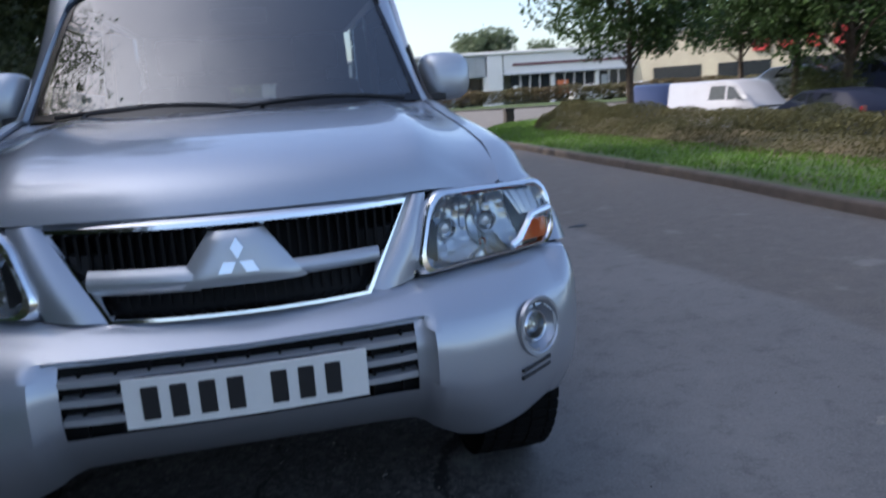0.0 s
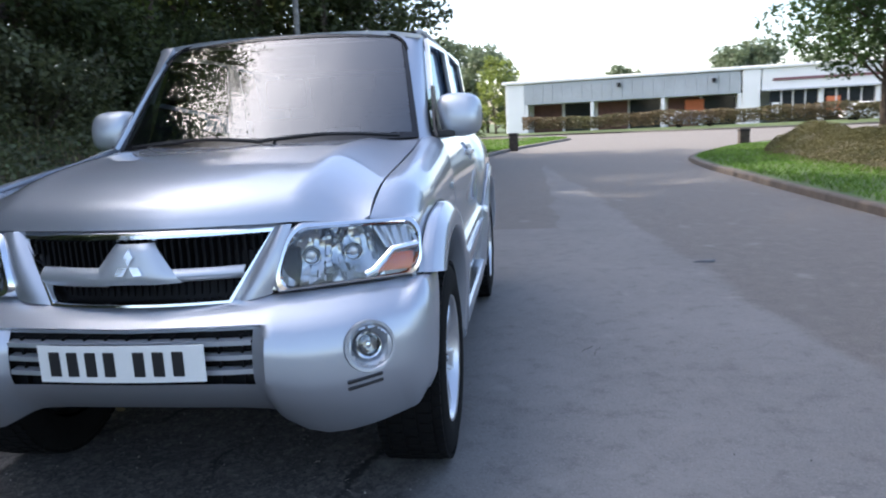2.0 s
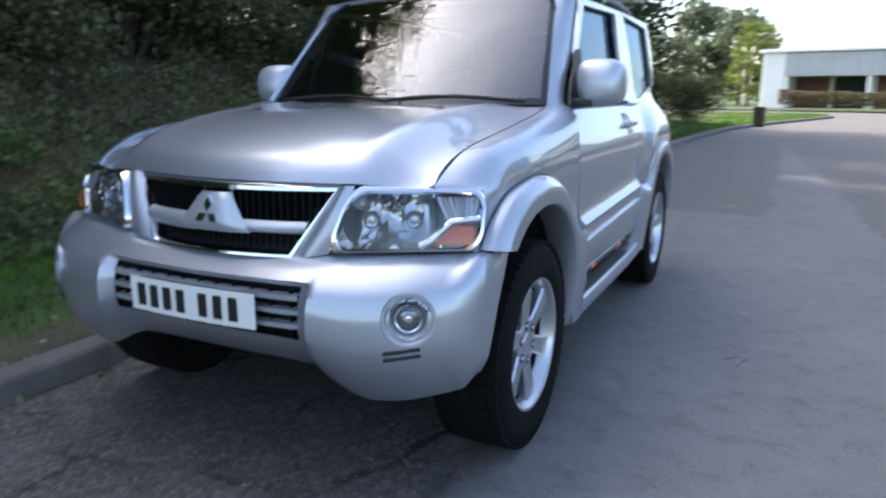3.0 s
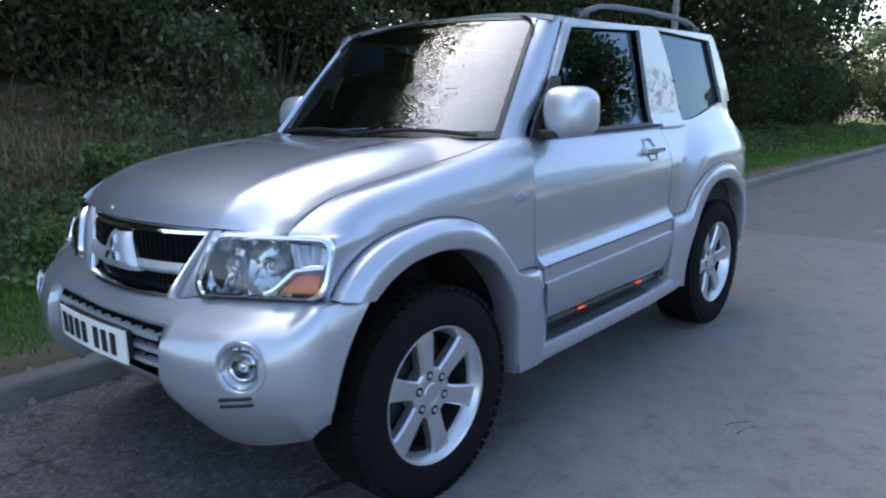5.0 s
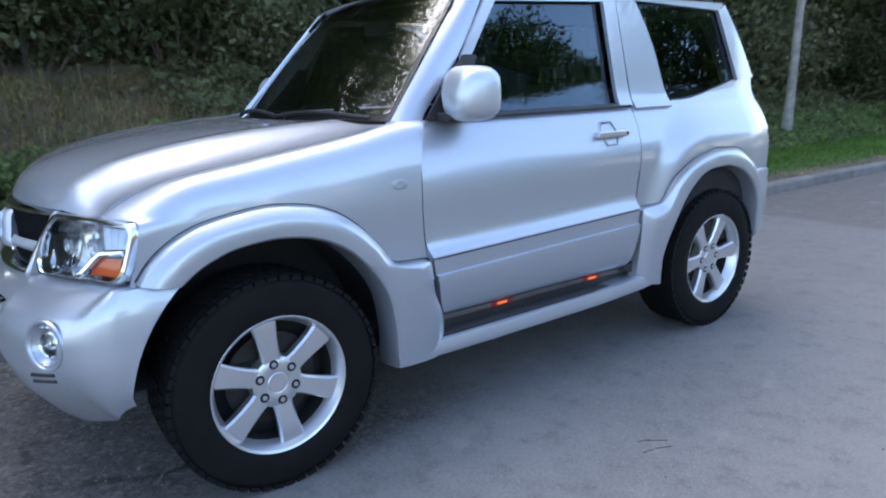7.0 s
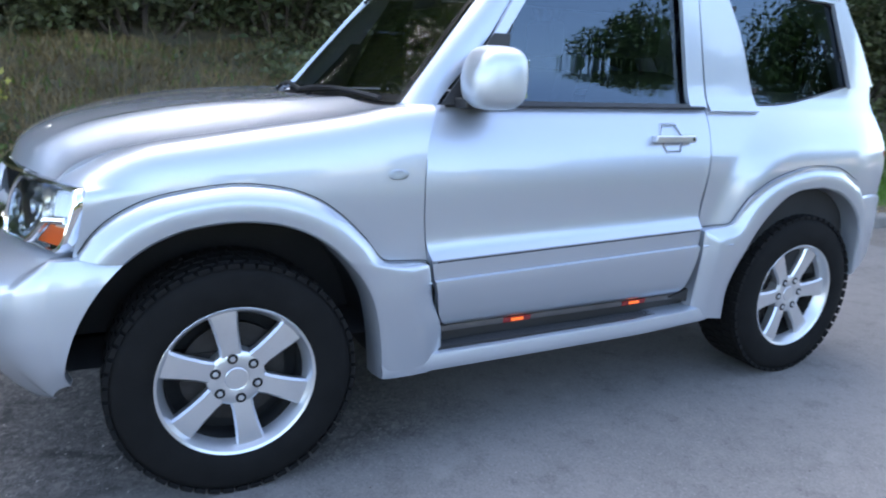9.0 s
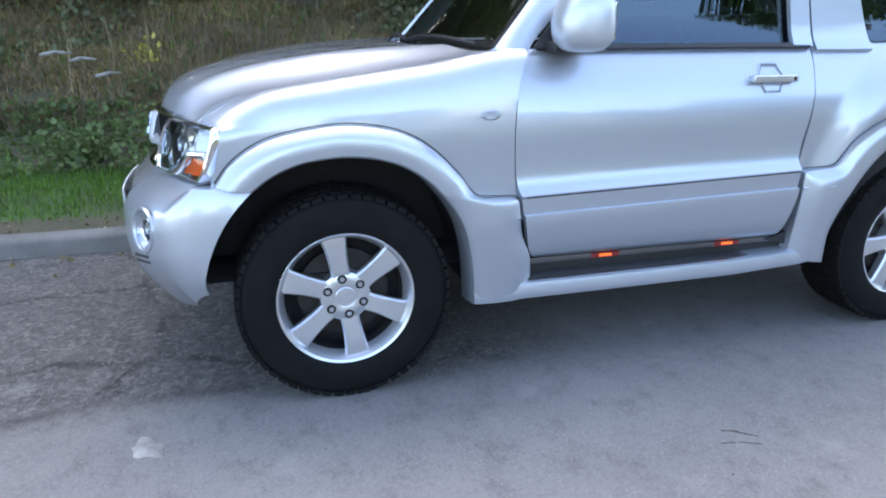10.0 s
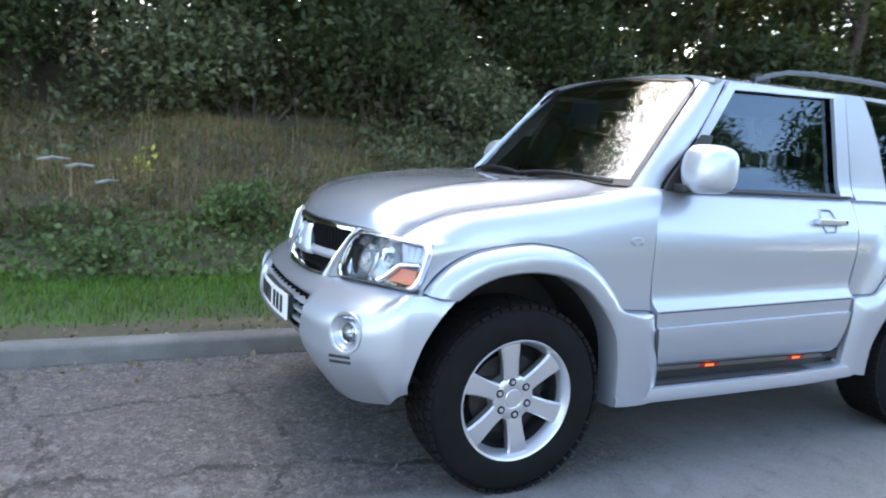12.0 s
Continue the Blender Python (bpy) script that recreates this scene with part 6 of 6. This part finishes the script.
broad.matrix_world = pose(20.5, 19.8, 0.0)
put(broad, 24.8, 20.6, 0.2, 120, 0.78)
put(broad, 29.5, 19.0, 0.2, 220, 0.6)
ball = bush("clipped_bush", "dark clipped round bush in the car park", 1.6, 1.6, 1.9, 9000, 0.08, WOOD_LEAF, 42)
ball.matrix_world = pose(20.2, 20.6, -0.3)

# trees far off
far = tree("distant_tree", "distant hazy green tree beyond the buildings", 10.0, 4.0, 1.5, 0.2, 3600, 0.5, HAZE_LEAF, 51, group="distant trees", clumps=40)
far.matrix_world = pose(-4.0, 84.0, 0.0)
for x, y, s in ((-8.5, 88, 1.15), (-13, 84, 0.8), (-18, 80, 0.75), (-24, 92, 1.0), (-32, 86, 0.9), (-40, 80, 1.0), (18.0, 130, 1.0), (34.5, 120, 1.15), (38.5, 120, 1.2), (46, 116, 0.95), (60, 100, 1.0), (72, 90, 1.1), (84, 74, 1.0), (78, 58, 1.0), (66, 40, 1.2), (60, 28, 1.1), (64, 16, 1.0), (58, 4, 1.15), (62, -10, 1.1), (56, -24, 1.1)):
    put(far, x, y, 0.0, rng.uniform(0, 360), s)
yel = tree("distant_tree", "yellow-green sunlit tree beside the building", 8.0, 2.8, 0.8, 0.15, 2500, 0.35, LIME_LEAF, 52, group="distant trees", clumps=30)
yel.matrix_world = pose(-2.6, 75.5, 0.0)


# long hedge in front of the far building
def hedge(x0, x1, h, seed):
    r = np.random.default_rng(seed)
    n = 26000
    x = r.uniform(x0, x1, n)
    off, z = r.uniform(-0.7, 0.7, n), r.uniform(0.1, 1.0, n) ** 0.6 * h
    y = np.array([far_edge(a) for a in x]) + 3.2 + off
    z *= 1 + 0.04 * np.sin(x * 1.7) + 0.05 * np.sin(x * 0.6 + 1)
    return np.stack([x, y, z + 0.1], 1)


p = hedge(0.5, 60, 1.45, 61)
stuff("hedge", leaf_sheet("hedge", p, rng.uniform(0.12, 0.24, len(p)), HEDGE_LEAF, rng, 0.7), "long olive and rust coloured hedge before the building", "hedge")

# ---- buildings across the side road ----
CLAD = material("grey_cladding", (0.42, 0.44, 0.45), 0.6, 0.1, vary=0.1, scale=0.5, fine=3)
WHITE_WALL = material("white_render", (0.78, 0.77, 0.75), 0.8, vary=0.05, scale=0.4)
BEIGE_WALL = material("beige_render", (0.42, 0.38, 0.29), 0.85, vary=0.12, scale=0.4, fine=4)
BRICK_RED = material("dark_red_brick", (0.16, 0.075, 0.06), 0.85, vary=0.2, scale=2, fine=18, bump=0.2)
ORANGE = material("orange_board", (0.75, 0.20, 0.08), 0.6, vary=0.1)
SIGN_RED = material("red_sign", (0.42, 0.04, 0.04), 0.5, vary=0.08)
SHOP_GLASS = material("shop_glass", (0.03, 0.035, 0.04), 0.08, vary=0.2)
UNIT = thing("industrial_building", (-1.2, 69.6, 0.0), "long low white and grey industrial building", "building", turn=-11.3)
bm = bmesh.new()
box(bm, (0, 2.5, 0), (70, 26, 4.95), 0.04, 1)
box(bm, (0, 0, 0), (1.9, 2.6, 4.95), 0.04, 1)
part("wall", bm, WHITE_WALL, UNIT)
part("roof", box(bmesh.new(), (-0.3, -0.25, 4.95), (70.3, 26.3, 5.25), 0.05, 1), WHITE_WALL, UNIT, "flat white roof edge")
for k in range(21):
    part("cladding_panel", box(bmesh.new(), (1.92 + 0.955 * k, -0.05, 2.9), (2.86 + 0.955 * k, 0.12, 4.9), 0.02, 1), CLAD, UNIT)
part("soffit", box(bmesh.new(), (1.9, 0.1, 2.85), (22.0, 2.5, 3.05)), CLAD, UNIT)
for x in (2.1, 8.6, 15.2, 21.9):
    part("column", box(bmesh.new(), (x - 0.16, 0.0, 0), (x + 0.16, 0.3, 2.9), 0.02, 1), WHITE_WALL, UNIT, "white column")
for k, x in enumerate((2.4, 5.6, 8.9, 12.0, 15.6, 18.8)):
    part("shop_wall", box(bmesh.new(), (x, 2.38, 0), (x + 2.9, 2.49, 2.85), 0.02, 1), BRICK_RED if k % 2 == 0 else SHOP_GLASS, UNIT)
part("poster_board", box(bmesh.new(), (17.2, 2.2, 1.2), (18.9, 2.3, 2.6), 0.02, 1), ORANGE, UNIT, "orange poster board")
part("gable", box(bmesh.new(), (22.1, -0.12, 0), (23.6, 2.5, 4.95), 0.03, 1), WHITE_WALL, UNIT)
part("shop_front", box(bmesh.new(), (23.7, -0.02, 3.0), (60, 2.5, 4.95), 0.03, 1), WHITE_WALL, UNIT)
part("sign_stripe", box(bmesh.new(), (24.6, -0.12, 3.80), (36.0, -0.03, 4.05), 0.02, 1), material("maroon_sign", (0.20, 0.09, 0.10), 0.6, vary=0.1), UNIT, "long dull maroon sign stripe")
part("fascia_shade", box(bmesh.new(), (23.7, -0.3, 2.92), (60, -0.02, 3.06), 0.02, 1), CLAD, UNIT, "grey canopy edge")
part("sign_board", box(bmesh.new(), (37.0, -0.10, 3.5), (39.2, -0.03, 4.6), 0.02, 1), BLUE_PAINT, UNIT, "small blue sign board")
for k in range(8):
    w = part("shop_window", box(bmesh.new(), (24.4 + 4.4 * k, 0.2, 0.4), (28.3 + 4.4 * k, 0.3, 2.9), 0.03, 1), SHOP_GLASS, UNIT)
    for x in (25.35, 26.3, 27.3):
        part("mullion", box(bmesh.new(), (x - 0.05 + 4.4 * k, 0.1, 0.4), (x + 0.05 + 4.4 * k, 0.2, 2.9)), WHITE_WALL, w)
    part("poster", box(bmesh.new(), (24.6 + 4.4 * k, 0.12, 0.9), (25.2 + 4.4 * k + 0.5 * (k % 2), 0.19, 1.9 + 0.3 * (k % 3))), (WHITE_WALL, ORANGE, CLAD)[k % 3], w)
    part("column", box(bmesh.new(), (28.35 + 4.4 * k, 0.0, 0), (28.75 + 4.4 * k, 0.4, 3.0), 0.02, 1), WHITE_WALL, UNIT)
for x, z in ((11.0, 4.3), (19.5, 4.2)):
    part("wall_lamp", box(bmesh.new(), (x, -0.4, z - 0.2), (x + 0.35, -0.04, z + 0.2), 0.05), DARK, UNIT)
SHED = thing("retail_building", (44, 52, 0.0), "pale retail shed with red sign panels", "building", turn=-48)
part("wall", box(bmesh.new(), (-14, 0, 0), (30, 15, 6.0), 0.05, 1), BEIGE_WALL, SHED)
part("roof", box(bmesh.new(), (-14.3, -0.3, 6.0), (30.3, 15.3, 6.3), 0.05, 1), CLAD, SHED)
for k in range(4):
    part("sign_panel", box(bmesh.new(), (-3 + 2.1 * k, -0.3, 3.6), (-1.7 + 2.1 * k, -0.02, 5.6), 0.04, 1), SIGN_RED, SHED, "plain red sign panel")
for k in range(6):
    part("window", box(bmesh.new(), (-12 + 6 * k, -0.08, 0.3), (-7.5 + 6 * k, -0.01, 2.8), 0.03, 1), SHOP_GLASS, SHED)

# timber bollards
TIMBER = material("dark_timber", (0.075, 0.06, 0.05), 0.85, vary=0.3, scale=6, fine=60, bump=0.3)
for x, y, z, h, w in ((0.45, 28.8, 0.08, 0.72, 0.20), (8.9, 24.2, 0.10, 0.56, 0.17)):
    post = thing("bollard", (x, y, z), "square dark timber bollard on the grass verge", "bollard", "timber bollards")
    part("post", box(bmesh.new(), (-w, -w, -0.2), (w, w, h), 0.02, 2), TIMBER, post)
    part("cap", box(bmesh.new(), (-w - 0.015, -w - 0.015, h - 0.10), (w + 0.015, w + 0.015, h - 0.05), 0.006, 1), DARK, post)


# ---- parked vehicles ----
def vehicle(name, label, at, turn, paint, length, width, stations, windows, wheel_y, group="parked vehicles", wheel_r=0.31):
    """Stations: (y, belt height, top height, top half-width share); the nose is at y = 0."""
    root = thing(name, at, label, "car", group, turn)
    bm = bmesh.new()
    rings = []
    for y, belt, top, share in stations:
        w = width / 2 * (0.93 if y in (stations[0][0], stations[-1][0]) else 1)
        half = [(w * 0.94, 0.24), (w, 0.45), (w * 0.99, belt - 0.05), (w * 0.96, belt), (w * share, top - 0.06), (w * share * 0.9, top)]
        rings.append([bm.verts.new((x, y, z)) for x, z in half] + [bm.verts.new((-x, y, z)) for x, z in reversed(half)])
    for a, b in zip(rings, rings[1:]):
        for k in range(len(a)):
            bm.faces.new((a[k], a[(k + 1) % len(a)], b[(k + 1) % len(a)], b[k]))
    bm.faces.new(rings[0])
    bm.faces.new(rings[-1])
    body = part("body", bm, paint, root, sharp=40)

    def side_x(y, z):
        """The body side's half-width at a place on the glass."""
        k = next(i for i in range(1, len(stations)) if stations[i][0] >= y)
        a, b = stations[k - 1], stations[k]
        f = (y - a[0]) / (b[0] - a[0])
        belt, top, share = (lerp(a[i], b[i], f) for i in (1, 2, 3))
        return width / 2 * lerp(0.96, share, min(max((z - belt) / max(top - 0.06 - belt, 0.05), 0), 1))

    for quad in windows:
        for s in (1, -1):
            bm = bmesh.new()
            bm.faces.new([bm.verts.new((s * (side_x(y, z) + 0.006), y, z)) for x, y, z in quad])
            part("side_window", bm, SHOP_GLASS, body)
    for y in wheel_y:
        for s in (1, -1):
            bm = lathe(bmesh.new(), [(0.16, 0.0), (wheel_r * 0.95, 0.0), (wheel_r, -0.03), (wheel_r, -0.17)], 24, "x", (0, y, wheel_r))
            lathe(bm, [(0.0, 0.006), (0.19, 0.008), (0.2, 0.0)], 20, "x", (0, y, wheel_r))
            for v in bm.verts:
                v.co.x = s * (width / 2 + 0.005 + v.co.x)
            part("wheel", bm, RUBBER, root)
    for s in (1, -1):
        part("tail_lamp", box(bmesh.new(), (s * width * 0.43 - 0.07, length - 0.05, 0.75), (s * width * 0.43 + 0.07, length + 0.015, 1.05), 0.02), RED, root)
        part("headlamp", box(bmesh.new(), (s * width * 0.36 - 0.14, -0.015, 0.62), (s * width * 0.36 + 0.14, 0.08, 0.78), 0.03), CHROME, root)
    bm = bmesh.new()
    st = stations
    k = next(i for i in range(1, len(st)) if st[i][2] > st[i - 1][2] + 0.2)
    a, b = st[k - 1], st[k]
    w = width / 2
    bm.faces.new([bm.verts.new(p) for p in ((-w * 0.85, a[0] + 0.06, a[2] + 0.05), (w * 0.85, a[0] + 0.06, a[2] + 0.05), (w * b[3] * 0.86, b[0] - 0.05, b[2] - 0.05), (-w * b[3] * 0.86, b[0] - 0.05, b[2] - 0.05))])
    bmesh.ops.solidify(bm, geom=bm.faces[:], thickness=-0.02)
    part("windscreen", bm, SHOP_GLASS, body)
    return root


def van(at, turn, paint, label):
    w = 0.9
    win = [[(w, 1.56, 1.20), (w, 2.30, 1.20), (w, 2.20, 1.66), (w, 1.56, 1.66)], [(w, 0.80, 1.18), (w, 1.47, 1.20), (w, 1.47, 1.66), (w, 1.20, 1.60)]]
    return vehicle("panel_van", label, at, turn, paint, 4.35, 1.8, [(0, 0.62, 0.70, 0.9), (0.12, 0.72, 0.86, 0.9), (0.48, 0.98, 1.08, 0.90), (1.12, 1.10, 1.74, 0.86), (1.6, 1.12, 1.86, 0.88), (4.25, 1.12, 1.84, 0.90), (4.35, 1.05, 1.76, 0.88)], win, (0.78, 3.48))


def saloon(at, turn, paint, label):
    w = 0.87
    win = [[(w * 0.965, 1.45, 0.96), (w * 0.965, 2.25, 0.97), (w * 0.80, 2.22, 1.38), (w * 0.81, 1.95, 1.36)], [(w * 0.965, 2.32, 0.97), (w * 0.965, 3.35, 0.98), (w * 0.80, 3.05, 1.36), (w * 0.80, 2.30, 1.38)]]
    return vehicle("hatchback_car", label, at, turn, paint, 4.15, 1.74, [(0, 0.55, 0.62, 0.9), (0.12, 0.66, 0.74, 0.9), (1.05, 0.86, 0.95, 0.88), (1.95, 0.94, 1.42, 0.78), (2.6, 0.95, 1.47, 0.78), (3.5, 0.97, 1.40, 0.78), (4.05, 0.95, 1.02, 0.86), (4.15, 0.8, 0.85, 0.85)], win, (0.75, 3.3))


van((16.1, 17.8, -0.62), 11.8, VAN_PAINT, "small white panel van parked behind the mound")
van((15.0, 24.0, -0.62), -30, BLUE_PAINT, "dark blue van parked beside a white van")
saloon((14.6, 16.4, -0.62), 182, DARK_PAINT, "dark blue hatchback parked behind the mound")
for x, y, a, paint, lab in ((23.4, 22.0, 40, GREY_PAINT, "grey hatchback in the car park"), (25.4, 20.6, 40, BLUE_PAINT, "blue hatchback in the car park"), (27.6, 19.0, 40, BLUE_PAINT, "blue hatchback in the car park"), (29.6, 17.0, 40, GREY_PAINT, "silver grey hatchback in the car park"), (17.5, 61.5, 80, GREY_PAINT, "dark grey car before the building"), (30.5, 58.0, 80, WHITE_PAINT, "white car before the shop front"), (35.5, 57.0, 85, WHITE_PAINT, "white car before the shop front")):
    saloon((x, y, 0.22 if y < 40 else 0.12), a, paint, lab)


# ---- small things on the road ----
def stones(name, spots, sizes, mat, rng):
    """Loose chippings: squashed eight-sided stones in one mesh."""
    n = len(spots)
    base = np.array([(1, 0, 0), (-1, 0, 0), (0, 1, 0), (0, -1, 0), (0, 0, 0.7), (0, 0, -0.5)], float)
    co = np.asarray(spots)[:, None, :] + base[None] * rng.uniform(0.5, 1.2, (n, 6, 1)) * np.asarray(sizes)[:, None, None]
    f = np.array([(0, 2, 4), (2, 1, 4), (1, 3, 4), (3, 0, 4), (2, 0, 5), (1, 2, 5), (3, 1, 5), (0, 3, 5)])
    tri = (f[None] + 6 * np.arange(n)[:, None, None]).reshape(-1)
    me = bpy.data.meshes.new(name)
    me.vertices.add(n * 6)
    me.vertices.foreach_set("co", co.astype(np.float32).reshape(-1))
    me.loops.add(n * 24)
    me.loops.foreach_set("vertex_index", tri.astype(np.int32))
    me.polygons.add(n * 8)
    me.polygons.foreach_set("loop_start", (np.arange(n * 8) * 3).astype(np.int32))
    me.update(calc_edges=True)
    me.materials.append(mat)
    return me


tar = thing("tar_mark", (1.5, 1.2, 0.0), "dark scuffed tar marks on the road", "stain")
for k, (x, y, w, l, a) in enumerate(((-0.03, 0.0, 0.004, 0.06, 12), (0.0, 0.04, 0.004, 0.08, -8), (0.03, -0.05, 0.005, 0.05, 20), (0.05, 0.02, 0.003, 0.07, 5))):
    bm = box(bmesh.new(), (-l / 2, -w / 2, 0.0005), (l / 2, w / 2, 0.002), 0.0012, 1)
    bmesh.ops.transform(bm, matrix=Matrix.Translation((x, y, 0)) @ Matrix.Rotation(radians(a + 60), 4, "Z"), verts=bm.verts)
    part("mark", bm, TIMBER, tar)
for x, y, r, mat, lab in ((1.04, -0.69, 0.045, PALE_BARK, "pale dried blob on the road"), (2.14, -0.36, 0.03, PALE_BARK, "pale dried blob on the road"), (2.70, 3.6, 0.07, BLACK, "dark flattened debris on the road")):
    blob = thing("road_debris", (x, y, 0.0), lab, "debris", "road debris", 30)
    bm = bmesh.new()
    ring = [bm.verts.new((1.5 * r * math.cos(a) * (1 + 0.3 * math.sin(3 * a + r)), r * math.sin(a) * (1 + 0.2 * math.cos(5 * a)), 0.001)) for a in (math.tau * k / 18 for k in range(18))]
    top = [bm.verts.new((v.co.x * 0.7, v.co.y * 0.7, 0.006 + 0.004 * math.sin(k))) for k, v in enumerate(ring)]
    bm.faces.new(top)
    for k in range(18):
        bm.faces.new((ring[k], ring[(k + 1) % 18], top[(k + 1) % 18], top[k]))
    part("piece", bm, mat, blob)
CHIP = material("stone_chip", (0.24, 0.21, 0.19), 0.9, vary=0.25, scale=12, island=0.5)
n = 2600
x = np.where(rng.random(n) < 0.45, -1.15 + 0.35 * rng.random(n) ** 1.6, rng.uniform(-1.1, 0.75, n))
y = rng.uniform(-4.5, 1.0, n)
p = np.stack([x, y, np.full(n, 0.002)], 1)
stuff("loose_chippings", stones("loose_chippings", p, rng.uniform(0.002, 0.007, n) * np.where(rng.random(n) < 0.05, 1.8, 1), CHIP, rng), "loose stone chippings in the gutter", "gravel")
n = 500
p = np.stack([rng.uniform(0.8, 5.0, n), rng.uniform(-3, 9, n), np.full(n, 0.002)], 1)
stuff("scattered_grit", stones("scattered_grit", p, rng.uniform(0.002, 0.006, n), CHIP, rng), "scattered grit on the road", "gravel")
n = 70
p = np.stack([-1.16 + 0.4 * rng.random(n) ** 2, rng.uniform(-4, 6, n), np.full(n, 0.012)], 1)
stuff("gutter_leaves", leaf_sheet("gutter_leaves", p, rng.uniform(0.025, 0.06, n), DRY, rng, 0.7), "dry leaves lying in the gutter", "leaves")
